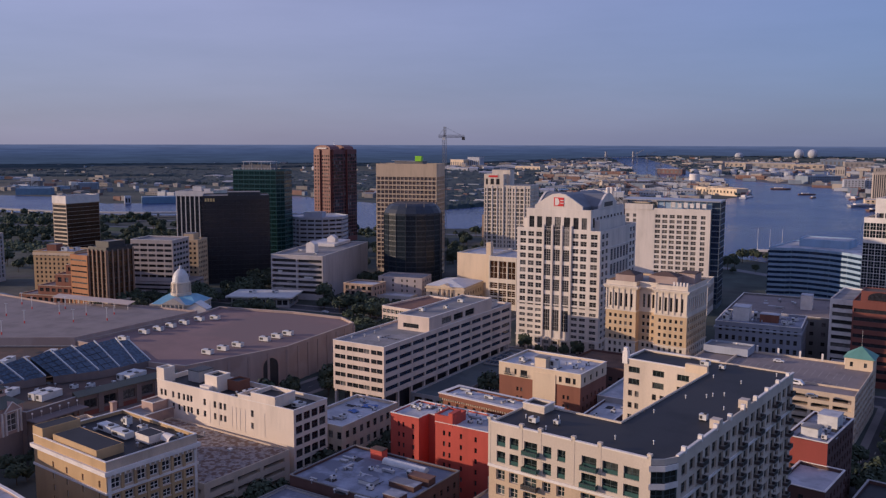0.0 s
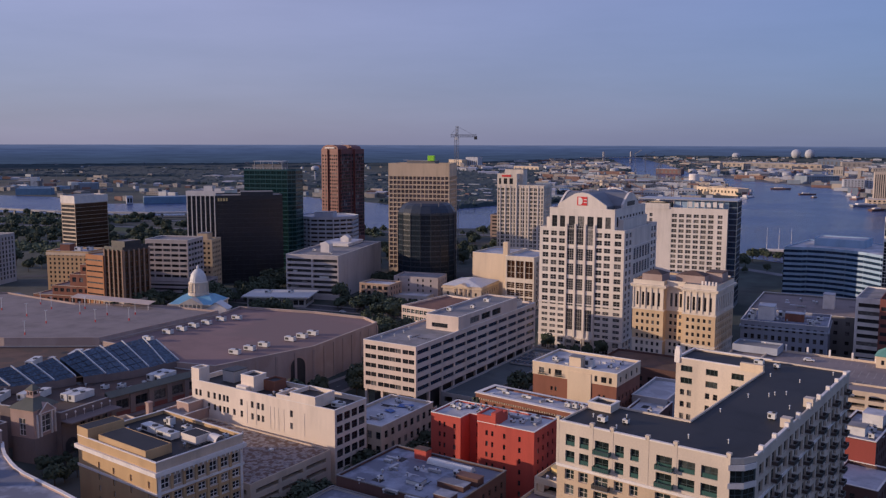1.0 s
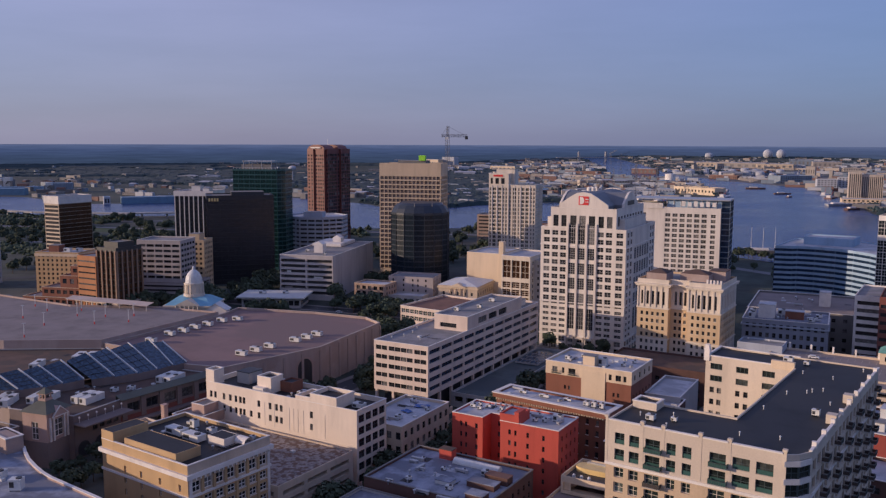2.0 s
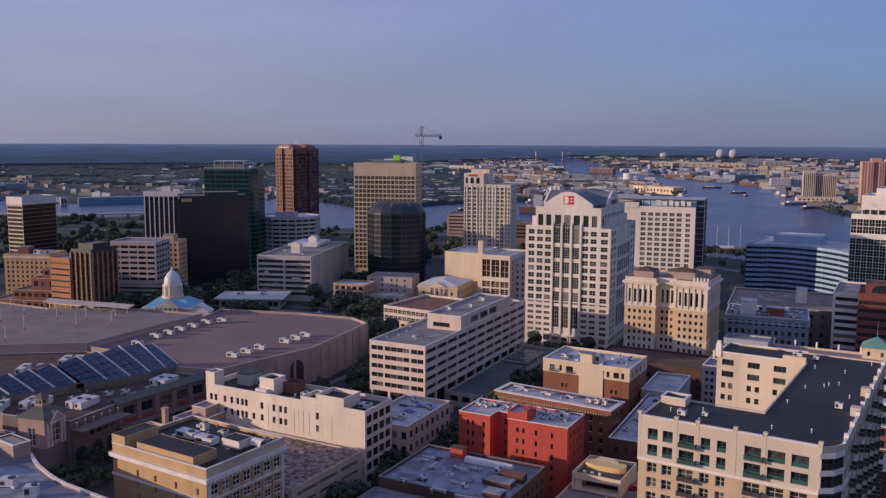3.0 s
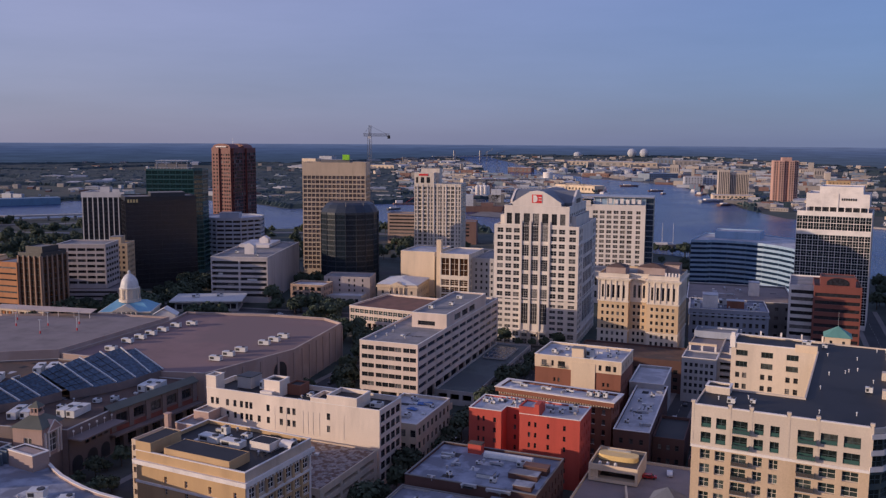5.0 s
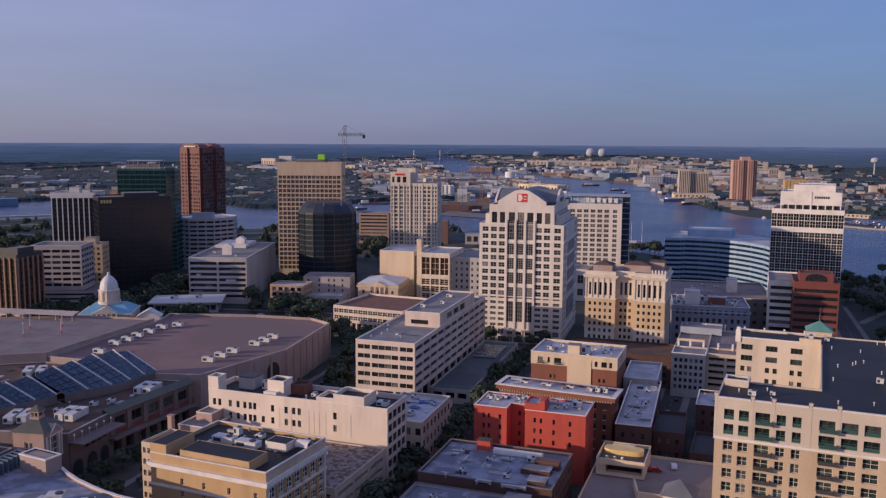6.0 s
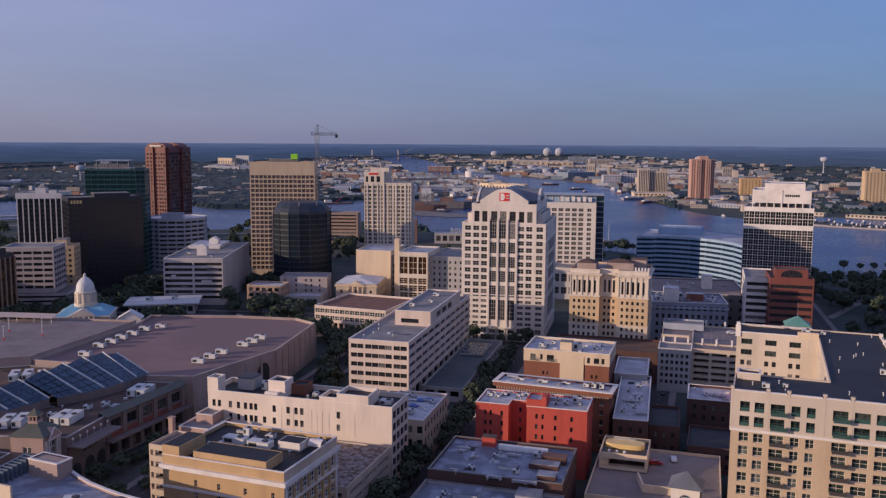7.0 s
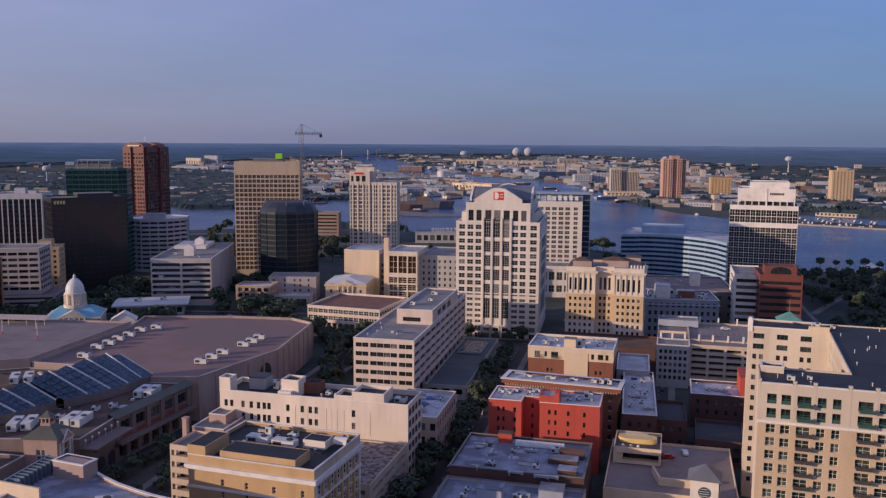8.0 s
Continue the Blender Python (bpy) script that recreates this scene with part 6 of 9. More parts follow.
for u in (14, 22, 31, 40):
    for v in (6, 20):
        g.box(u - 0.2, u + 0.2, v - 0.2, v + 0.2, 90, 97.2)
part("roof_plate", g, "metal", ob, "thin flat roof plate on posts")
g = Geo()
for i in range(14):
    g.box(6.5 + i * 3.0, 6.9 + i * 3.0, -0.05, 0.25, 90.5, 92.0)
g.box(6, 47, -0.05, 0.2, 91.7, 92.0)
part("parapet_rail", g, "metal", ob)

# striped building far to the west
ob = thing("office_building", "bronze-striped office building with white crown", "building", -769.5, 560, 0)
st = lambda L: dict(cols=[(0.4, L - 0.4)], rows=storeys(3, 13, 3.9, 2.6), kind=(6, 1, "dark", "darkglass", 0.08), recess=0.3)
block(ob, rect(0, 20.5, 0, 39), 0, 54, "beige", "greyroof", 0.5, specs={0: st(20.5), 1: dict(cols=[(0.2, 38.8)], rows=storeys(3, 13, 3.9, 3.72), kind=(6, 1, "dark", "bronzeglass", 0.08), recess=0.1)})
block(ob, rect(-0.3, 20.8, -0.3, 39.3), 54, 61.5, "trim", "greyroof", 0.8, name="crown_wall", roof_name="crown_roof")

# bronze-finned block and the orange hotel
M["finstone"] = surface("brown_stone_fin", (0.3, 0.2, 0.14))
ob = thing("office_building", "bronze glass block with gilded fins and brick end wall", "building", -519.5, 389, 0)
block(ob, rect(0, 17.5, 0.5, 22), 0, 38.5, "orangebrick", "greyroof", 0.6, specs={0: dict(cols=[(0.6, 16.9)], rows=storeys(3, 9, 3.9, 1.1), kind=(5, 1, "dark", "glass", 0.08), recess=0.3)}, name="end_wall", roof_name="end_roof")
block(ob, rect(17.5, 35.5, 2, 24), 0, 45.0, "dark", "greyroof", 0.6, specs={0: dict(cols=even(18, 4, 4.1, 0.2), rows=storeys(9, 9, 3.7, 3.5), kind=(2, 1, "dark", "bronzeglass", 0.08), recess=0.1), 1: dict(cols=even(22, 5, 4.1, 0.2), rows=storeys(9, 9, 3.7, 3.5), kind=(2, 1, "dark", "bronzeglass", 0.08), recess=0.1)})
for i in range(6):
    g = Geo()
    g.box(-0.5, 0.5, -0.8, 0.05, 0, 43)
    o = part("fin", g, "finstone", ob)
    o.matrix_basis = pose(35.5, 2.3 + i * 4.3, 0, 0, 0, 90)
for i in range(5):
    g = Geo()
    g.box(-0.5, 0.5, -0.8, 0.05, 0, 43)
    o = part("fin", g, "finstone", ob)
    o.matrix_basis = pose(17.9 + i * 4.3, 2, 0)
block(ob, rect(20, 33, 6, 20), 44.4, 48.5, "dark", "dkgrey", 0.5, name="plant_wall", roof_name="plant_roof")
g = Geo()
g.box(-1.5, 39.5, -2.0, 28.0, 7.6, 8.8)
part("podium_slab", g, "beige", ob, "pale ledge slab over the open ground storey")
for i in range(9):
    g = Geo()
    g.box(-0.8 + i * 4.9, 0.2 + i * 4.9, -1.6, -0.6, 0, 7.6)
    part("column", g, "beige", ob)

ob = house("hotel", "orange-tan brick hotel block with flat cream cornice", "building", -589, 410, 20, 34, 24, 34, "tan", "whiteroof", front=grid(34, 9, 1.5, 3, 33, 9, 1.8, kind=BW), right=grid(24, 6, 1.5, 3, 33, 9, 1.8, kind=BW), cap="sand")
band(ob, rect(0, 34, 0, 24), 31, 33, 0.4, "sand")
bulkhead(ob, 6, 14, 8, 16, 33, 38, "brick")
ob = thing("brick_building", "brown brick terraces with pale open decks", "building", -570, 384, 14)
for k, (u0, u1, v0, v1, z) in enumerate(((0, 46, 0, 26, 7.0), (12, 44, 5, 28, 13.0), (24, 43, 9, 30, 21.0), (30, 42, 13, 32, 27.5))):
    z0 = (0, 6.4, 12.4, 20.4)[k]
    block(ob, rect(u0, u1, v0, v1), z0, z, "brick", "deck", 0.5, specs={0: dict(cols=even(u1 - u0, max(2, int((u1 - u0) / 5)), 3.2, 0.6), rows=[(z0 + (z - z0) * 0.35, z0 + (z - z0) * 0.75)], kind=BW), 1: dict(cols=even(v1 - v0, 4, 3.2, 0.6), rows=[(z0 + (z - z0) * 0.35, z0 + (z - z0) * 0.75)], kind=BW)}, cap="sand", name="terrace_wall", roof_name="terrace_deck")

ob = house("pavilion", "low hip-roofed hall with blue-grey roof", "building", -575, 348, 20, 30, 16, 7, "beige", "bluemetal", front=grid(30, 7, 1.8, 1, 6, 1, 2.6, kind=BW), parapet=0.1)
g = Geo()
g.face([(-1, -1, 7), (31, -1, 7), (23, 8, 12), (7, 8, 12)])
g.face([(31, 17, 7), (-1, 17, 7), (7, 8, 12), (23, 8, 12)])
g.face([(31, -1, 7), (31, 17, 7), (23, 8, 12)])
g.face([(-1, 17, 7), (-1, -1, 7), (7, 8, 12)])
part("hip_roof", g, "bluemetal", ob)
# gridded grey block and garage under it
M["rosegrey"] = surface("rose_grey_concrete", (0.42, 0.37, 0.35))
ob = thing("office_building", "pale concrete office block with gridded windows over a garage", "building", -512.5, 435.5, 20)
block(ob, rect(0, 33, 0, 26), 14, 44.5, "rosegrey", "greyroof", 0.8, specs={0: dict(cols=even(33, 5, 5.6, 0.6), rows=storeys(17, 7, 3.8, 1.9), kind=(4, 1, "dark", "glass", 0.12), recess=0.9), 1: grid(26, 5, 3.8, 16, 43, 7, 1.9, kind=PW)}, cap="trim")
block(ob, rect(-3, 42, -2, 30), 0, 14.0, "rosegrey", "deck", 0.8, specs={0: dict(cols=[(1, 44)], rows=storeys(1.6, 4, 3.1, 1.5), kind=None, recess=2.0), 1: dict(cols=[(1, 31)], rows=storeys(1.6, 4, 3.1, 1.5), kind=None, recess=2.0)}, name="garage_wall", roof_name="garage_deck")
# dark mass inside the garage stands for the shade of its floors
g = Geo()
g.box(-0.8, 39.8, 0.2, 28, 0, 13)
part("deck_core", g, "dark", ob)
ob = house("office_building", "tan brick apartment slab with stepped top", "building", -524, 467, 22, 36, 18, 41, "buff", "greyroof", front=grid(36, 10, 1.8, 3, 40, 10, 1.8, kind=BW), right=grid(18, 5, 1.8, 3, 40, 10, 1.8, kind=BW), cap="sand")
bulkhead(ob, 22, 30, 6, 16, 40, 45, "buff")
# octagonal banded car park; the blue of its shade is in the concrete colour
ob = thing("parking_garage", "bluish concrete car park with banded open floors", "building", -515, 660, 22)
oc = [(29 * math.cos(t), 27 * math.sin(t)) for t in [radians(-157.5 + 45 * i) for i in range(8)]]
sp = {}
for i in range(8):
    L = (Vector(oc[(i + 1) % 8]) - Vector(oc[i])).length
    sp[i] = dict(cols=even(L, 3, L / 3 - 1.0, 0.2), rows=storeys(2.6, 11, 3.9, 1.9), kind=None, recess=1.6)
block(ob, oc, 0, 46.0, "bluegrey", "whiteroof", 1.0, specs=sp)
# dark inner prism imitates shade behind the banded openings
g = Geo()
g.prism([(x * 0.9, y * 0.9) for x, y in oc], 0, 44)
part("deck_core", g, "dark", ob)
bulkhead(ob, -10, 8, -14, 0, 45, 49.5, "bluegrey", "bluemetal")
# white garage with open striped floors
# the white car park's walls, toned down to a dull grey
M["garagewall"] = surface("weathered_white_concrete", (0.47, 0.43, 0.41))
ob = thing("parking_garage", "white concrete car park with long open floors and gabled stair houses", "building", -428.9, 492.6, 14.5)
sl = dict(cols=[(0.8, 20.0), (21.2, 40.5)], rows=storeys(4.2, 7, 3.9, 2.25), kind=None, recess=2.4)
block(ob, rect(0, 41.3, 0, 95.5), 0, 32.8, "garagewall", "greyroof", 1.0, specs={0: sl}, cap="trim")
# dark box set behind the long openings in place of shade
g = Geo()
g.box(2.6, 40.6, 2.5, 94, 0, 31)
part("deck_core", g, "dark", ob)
for i, (u0, u1, k) in enumerate(((3, 9, 1), (26, 33, 3), (30, 38, 5), (5, 8, 4), (12, 16, 2))):
    g = Geo()
    g.box(u0, u1, 1.2, 2.3, 4.2 + 3.9 * k, 5.5 + 3.9 * k)
    part("parked_car", g, "unit" if i % 2 else "dkgrey", ob)
for u, v in ((17.5, 24.0), (15.5, 70.0)):
    g = Geo()
    pr = [(u, 31.8), (u + 7, 31.8), (u + 7, 38.2), (u + 3.5, 40.4), (u, 38.2)]
    g.face([(a, v, z) for a, z in pr])
    g.face([(a, v + 7, z) for a, z in reversed(pr)])
    for (a0, z0), (a1, z1) in zip(pr, pr[1:] + pr[:1]):
        g.face([(a0, v + 7, z0), (a1, v + 7, z1), (a1, v, z1), (a0, v, z0)])
    part("stair_house", g, "trim", ob, "white gabled stair house on the roof")
g = Geo()
g.box(2, 26, 60, 94.5, 32.2, 34.6)
part("upper_ramp", g, "trim", ob)

# small old fronts round the square
M["oldbrick"] = surface("dusty_rose_brick", (0.38, 0.27, 0.2), grain=6.0)
ob = house("townhouse", "three-storey cream brick house with arched windows", "building", -372.5, 506, 4, 25, 18, 14.3, "oldbrick", "whiteroof", front=grid(25, 5, 3.0, 1.5, 13.5, 3, 2.6, kind=PW, recess=0.5), right=grid(18, 4, 1.6, 1.5, 13.5, 3, 2.2, kind=BW), cap="sand")
ob = house("townhouse", "plain cream three-storey block with few windows", "building", -357, 528, 12, 34, 22, 17.6, "rosegrey", "greyroof", front=dict(cols=[(3, 4.2), (11, 12.2), (18, 19.2), (22, 23.2), (28, 29.2)], rows=storeys(3, 4, 3.7, 1.8), kind=BW), right=grid(22, 4, 1.4, 2, 16, 4, 1.9, kind=BW))
ob = house("storefront_block", "low white annex beside the cream block", "building", -352, 512, 8, 30, 14, 7.0, "grey", "whiteroof", front=grid(30, 6, 2.4, 1, 6, 1, 2.4, kind=BW))
ob = thing("bank_hall", "cream classical bank with pediment and pale metal roof", "building", -312.5, 522.4, 6)
bw = dict(cols=even(29, 5, 1.6, 1.4), rows=[(2.5, 5.2), (8.6, 11.0)], kind=BW, sill=1, recess=0.4)
block(ob, rect(0, 29, 0, 36), 0, 15.4, ["beige", "trim"], "whiteroof", 0.4, specs={0: bw, 1: grid(36, 7, 1.6, 1.5, 12.5, 2, 2.6, kind=BW)})
band(ob, rect(0, 29, 0, 36), 13.4, 14.4, 0.8, "sand")
g = Geo()
g.face([(-0.6, -0.6, 15.4), (29.6, -0.6, 15.4), (14.5, 12, 18.4)])
g.face([(29.6, -0.6, 15.4), (29.6, 36.6, 15.4), (14.5, 24, 18.4), (14.5, 12, 18.4)])
g.face([(29.6, 36.6, 15.4), (-0.6, 36.6, 15.4), (14.5, 24, 18.4)])
g.face([(-0.6, 36.6, 15.4), (-0.6, -0.6, 15.4), (14.5, 12, 18.4), (14.5, 24, 18.4)])
part("hip_roof", g, "unit", ob, "pale grey hipped metal roof")
for i in range(4):
    g = Geo()
    g.tube((9.2 + i * 3.5, -0.7, 1), (9.2 + i * 3.5, -0.7, 13.4), 0.5, 0.42, 8)
    part("column", g, "sand", ob)
g = Geo()
pd = [(7.5, 14.4), (21.5, 14.4), (14.5, 17.2)]
g.face([(u, -1.3, z) for u, z in pd])
g.face([(21.5, -1.3, 14.4), (21.5, 4, 14.4), (14.5, 4, 17.2), (14.5, -1.3, 17.2)])
g.face([(7.5, 4, 14.4), (7.5, -1.3, 14.4), (14.5, -1.3, 17.2), (14.5, 4, 17.2)])
part("pediment", g, "sand", ob)
ob = thing("civic_building", "cream windowless block with lattice-windowed wing and tall pier", "building", -313, 569, 0)
block(ob, rect(0, 27, 0, 40), 0, 33.5, "sand", "whiteroof", 0.8, cap="trim")
block(ob, rect(27, 40, 2, 30), 0, 30, "dkgrey", "greyroof", 0.8, name="link_wall", roof_name="link_roof", specs={0: grid(13, 3, 3, 2, 29, 6, 2.8, kind=PW)})
g = Geo()
g.box(37.5, 41, -26, -22, 0, 46)
part("pier", g, "sand", ob)
LAT = (2, 3, "pale", "bronzeglass", 0.22)
block(ob, rect(41.5, 63, -30, 8), 0, 37.0, ["pale", "trim"], "whiteroof", 0.8, specs={0: [dict(z0=0, z1=20, cols=even(21.5, 3, 6.0, 0.5), rows=storeys(4, 3, 5.2, 4.3), kind=LAT, recess=0.6), dict(z0=20, z1=37, cols=even(21.5, 3, 6.0, 0.5), rows=[(21.5, 34)], kind=LAT, recess=0.6)], 1: grid(38, 4, 2.0, 2, 34, 8, 2.6, kind=BW)}, cap="trim", name="wing_wall", roof_name="wing_roof")
block(ob, rect(63, 92, -22, 30), 0, 34.0, "grey", "greyroof", 0.8, name="rear_wall", roof_name="rear_roof", specs={0: grid(29, 7, 1.4, 2, 32, 7, 2, kind=BW), 1: grid(52, 10, 1.4, 2, 32, 7, 2, kind=BW)})
ob = house("office_building", "two-storey office with green-framed windows and brown roof", "building", -298.8, 446, -8, 48, 46, 14.6, "officewall", "redroof", front=[dict(z0=0, z1=5.2, cols=even(48, 12, 3.0, 0.6), rows=[(0.2, 4.6)], kind=(2, 2, "dark", "glass", 0.14), recess=1.6), dict(z0=5.2, z1=14.6, cols=even(48, 14, 2.9, 0.4), rows=[(6.2, 8.8), (10.4, 13.0)], kind=(2, 2, "trim", "greenglass", 0.16), recess=0.4)], right=[dict(cols=even(46, 12, 3.0, 0.6), rows=[(1, 3.6), (6.2, 8.4), (10.6, 12.9)], kind=(1, 1, "trim", "greenglass", 0.14), recess=0.5)], cap="trim")

# pale hotel tower with raised corner
ob = thing("hotel_tower", "cream hotel tower with paired window bays and raised corner", "building", -333.5, 652.7, 8)
HOTW = (2, 1, "trim", "hotelglass", 0.12)


def mw(cols, top):
    return dict(z0=0, z1=top, cols=cols, rows=storeys(4.6, 22, 3.35, 2.55), kind=HOTW, recess=0.4)


block(ob, rect(17, 40, 0, 26), 0, 79.8, "pale", "whiteroof", 1.0, specs={0: mw([(0.6, 2.0), (3.6, 6.6), (8.2, 9.4), (11.0, 13.6), (14.6, 17.2), (18.8, 20.0), (21.0, 22.4)], 79.8), 1: mw(even(26, 7, 2.1, 0.5), 79.8)}, cap="trim")
block(ob, rect(0, 17, -0.5, 22), 0, 89.0, "pale", "whiteroof", 1.0, specs={0: [mw([(0.7, 2.1), (3.4, 6.2), (8.0, 10.8), (12.2, 13.4), (14.4, 15.8)], 79.8), dict(z0=79.8, z1=89, cols=[(1.5, 3.4), (5.6, 8.6), (10.6, 13.6)], rows=[(80.6, 85.4)], kind=PW)], 1: dict(z0=0, z1=89, cols=[(4, 6)], rows=[(82, 85)], kind=PW)}, cap="trim", name="corner_wall", roof_name="corner_roof")
for u in (2.75, 7.1, 11.5, 16.9, 22.1, 27.3, 35.1):
    g = Geo()
    v = -0.5 if u < 17 else 0.0
    g.box(u - 0.22, u + 0.22, v - 0.35, v + 0.05, 4, 79.4)
    part("rib", g, "trim", ob)
bulkhead(ob, 4, 20, 8, 20, 79, 92.5, "pale")
g = Geo()
g.box(4.0, 12.0, -0.8, -0.5, 86.6, 88.2)
part("sign_bar", g, "redpaint", ob, "red sign bar")
ob = house("office_building", "blue glazed low wing under the hotel tower", "building", -312, 640, 8, 26, 14, 26, "bluemetal", "whiteroof", front=dict(cols=even(26, 7, 3.2, 0.3), rows=storeys(1, 7, 3.5, 2.8), kind=(1, 1, "dark", "blueglass", 0.1), recess=0.1))

# white hotel slab with roof canopy
ob = thing("hotel_tower", "white hotel slab with blank end bays and dark roof canopy", "building", -197.5, 610, 4)
HW = (2, 2, "grey", "hotelglass", 0.14)
hc = [(1.0, 3.2), (6.0, 8.2)] + [(21.8 + 5.05 * i, 25.4 + 5.05 * i) for i in range(6)] + [(53.4, 56.6)]
block(ob, rect(0, 60, 0, 24), 0, 69.5, "white", "whiteroof", 1.0, specs={0: [dict(z0=0, z1=14, cols=even(60, 14, 2.6, 0.6), rows=[(2, 5), (7, 11)], kind=HW), dict(z0=14, z1=69.5, cols=hc, rows=storeys(15.4, 14, 3.65, 2.4), kind=HW, recess=0.4)], 1: dict(z0=0, z1=69.5, cols=even(24, 5, 2.6, 1.0), rows=storeys(3, 18, 3.6, 2.2), kind=HW)}, cap="trim")
block(ob, rect(0, 20, -0.5, 20), 68.5, 72.5, "white", "whiteroof", 0.6, name="attic_wall", roof_name="attic_roof")
g = Geo()
g.box(22, 62, 4.0, 22, 68.8, 75.0, 1)
g.box(-2, 66, 0.5, 26, 75.0, 75.7)
part("canopy", g, ["metal", "bluepanel"], ob, "thin flat roof canopy over glass lounge")
for i in range(9):
    g = Geo()
    g.box(22 + i * 4.9, 22.4 + i * 4.9, 3.6, 4.0, 69, 75)
    part("post", g, "trim", ob)
for i in range(6):
    g = Geo()
    g.box(33 + i * 4.2, 35.6 + i * 4.2, 0.1, 0.4, 70.6, 74.3 - 0.7 * (i % 2))
    part("sign_bar", g, "trim", ob, "white sign bar")
block(ob, rect(60, 66, 3, 26), 0, 75, "bluemetal", "greyroof", 0.5, specs={0: dict(cols=[(0.3, 5.7)], rows=storeys(3, 18, 4, 3.4), kind=(3, 1, "dark", "blueglass", 0.1), recess=0.1), 1: dict(cols=even(23, 4, 5.2, 0.3), rows=storeys(3, 18, 4, 3.4), kind=(3, 1, "dark", "blueglass", 0.1), recess=0.1)}, name="glass_stair", roof_name="stair_roof")
block(ob, rect(-6, 64, -26, 0), 0, 23.5, "white", "greyroof", 1.0, specs={0: dict(cols=even(70, 12, 4.2, 1), rows=[(4, 9), (13, 19)], kind=HW), 1: dict(cols=even(26, 5, 3.6, 1), rows=[(4, 9), (13, 19)], kind=HW)}, name="podium_wall", roof_name="podium_roof")

# blue banded crescent
ob = thing("office_building", "blue-banded crescent office building with white strips", "building", 0, 0)
pts = [(-107, 668), (-95, 670), (-92, 673), (-80, 673), (-66, 669), (-54, 661.5), (-43, 650), (-35, 637), (-30, 622)]
band_poly = pts + [(8, 640), (-10, 690), (-50, 726), (-98, 728)]
sp = {}
for i in range(len(pts) - 1):
    L = (Vector(pts[i + 1]) - Vector(pts[i])).length
    sp[i] = dict(cols=[(0.05, L - 0.05)], rows=storeys(2.4, 10, 3.75, 1.9), kind=(3, 1, "dark", "blueglass", 0.06), recess=0.1)
sp[len(pts) - 1] = dict(cols=[(0.5, 41)], rows=storeys(2.4, 10, 3.75, 1.9), kind=(3, 1, "dark", "blueglass", 0.06), recess=0.1)
sp[len(band_poly) - 1] = dict(cols=[(0.5, 63)], rows=storeys(2.4, 10, 3.75, 1.9), kind=(3, 1, "dark", "blueglass", 0.06), recess=0.1)
block(ob, band_poly, 0, 40.0, "bluepanel", "whiteroof", 0.8, 0.4, specs=sp)
block(ob, [(-90, 695), (-56, 690), (-52, 716), (-88, 718)], 39, 45.0, "bluepanel", "whiteroof", 0.6, name="plant_wall", roof_name="plant_roof")

# gridded tower with white attic box
ob = thing("office_tower", "white-gridded dark glass tower with blank white top box", "building", -37.8, 556.5, -9)
NSW = (2, 2, "trim", "tealglass", 0.11)
gr = lambda L, n: [dict(z0=0, z1=59.0, cols=even(L, n, L / n - 0.12, 0.05), rows=storeys(3, 16, 3.5, 3.36), kind=NSW, recess=0.12), dict(z0=61.4, z1=71.0, cols=even(L, n, L / n - 0.12, 0.05), rows=storeys(62.0, 2, 4.4, 4.2), kind=NSW, recess=0.12), dict(z0=59.0, z1=61.4, cols=[], rows=[]), dict(z0=71.0, z1=73.6, cols=[], rows=[])]
block(ob, rect(0, 43, 0, 43), 0, 73.6, "trim", "greyroof", 0.8, specs={0: gr(43, 13), 1: gr(43, 13), 3: gr(43, 13)})
block(ob, rect(6.5, 39, 7, 36), 72, 76.4, "dark", "greyroof", 0.2, name="open_storey", roof_name="storey_roof")
for i in range(9):
    g = Geo()
    g.box(4.7 + i * 4.43, 5.3 + i * 4.43, 5.1, 5.7, 72.8, 76.0)
    part("post", g, "trim", ob)
block(ob, rect(4.5, 41, 5, 38), 76, 84.6, "trim", "whiteroof", 0.6, name="attic_wall", roof_name="attic_roof")
block(ob, rect(12, 37, 7, 34), 83.8, 89.0, "trim", "whiteroof", 0.5, name="top_wall", roof_name="top_roof")
g = Geo()
g.box(22.5, 23.4, 4.6, 5.0, 72, 84.6)
part("downpipe", g, "trim", ob)
for i in range(7):
    g = Geo()
    g.box(25 + i * 1.3, 25.9 + i * 1.3, 4.75, 5.0, 80.4, 81.8)
    part("sign_bar", g, "dark", ob, "dark sign bar")
# low ranges before it
# grey stone made bluer and darker: the tower's shade is in the colour
M["bluestone"] = surface("blue_grey_stone", (0.27, 0.285, 0.33))
ob = house("office_building", "shaded grey stone block with roof plant and many windows", "building", -96.2, 449, 3, 41, 34, 26.0, "bluestone", "blueroofing", front=grid(41, 12, 1.6, 2, 25, 5, 2.4, kind=BW, recess=0.4), right=grid(34, 9, 1.6, 2, 25, 5, 2.4, kind=BW), cap="trim")
band(ob, rect(0, 41, 0, 34), 22.6, 23.4, 0.6, "bluegrey")
bulkhead(ob, 7, 15, 10, 20, 25, 32, "trim", "whiteroof")
bulkhead(ob, 20, 29, 12, 17, 25, 29, "brick", "whiteroof")
ob = house("office_building", "broad dark block with tan gravel roof and white coping", "building", -100, 492, 2, 60, 62, 24.0, "dkgrey", "deck", front=grid(60, 10, 2, 2, 23, 4, 2, kind=BW), right=grid(62, 10, 2, 2, 23, 4, 2, kind=BW), cap="trim")
bulkhead(ob, 36, 42, 26, 34, 23, 31, "trim", "whiteroof")
ob = thing("office_building", "white striped office block with deep open floors", "building", -45, 470, -4)
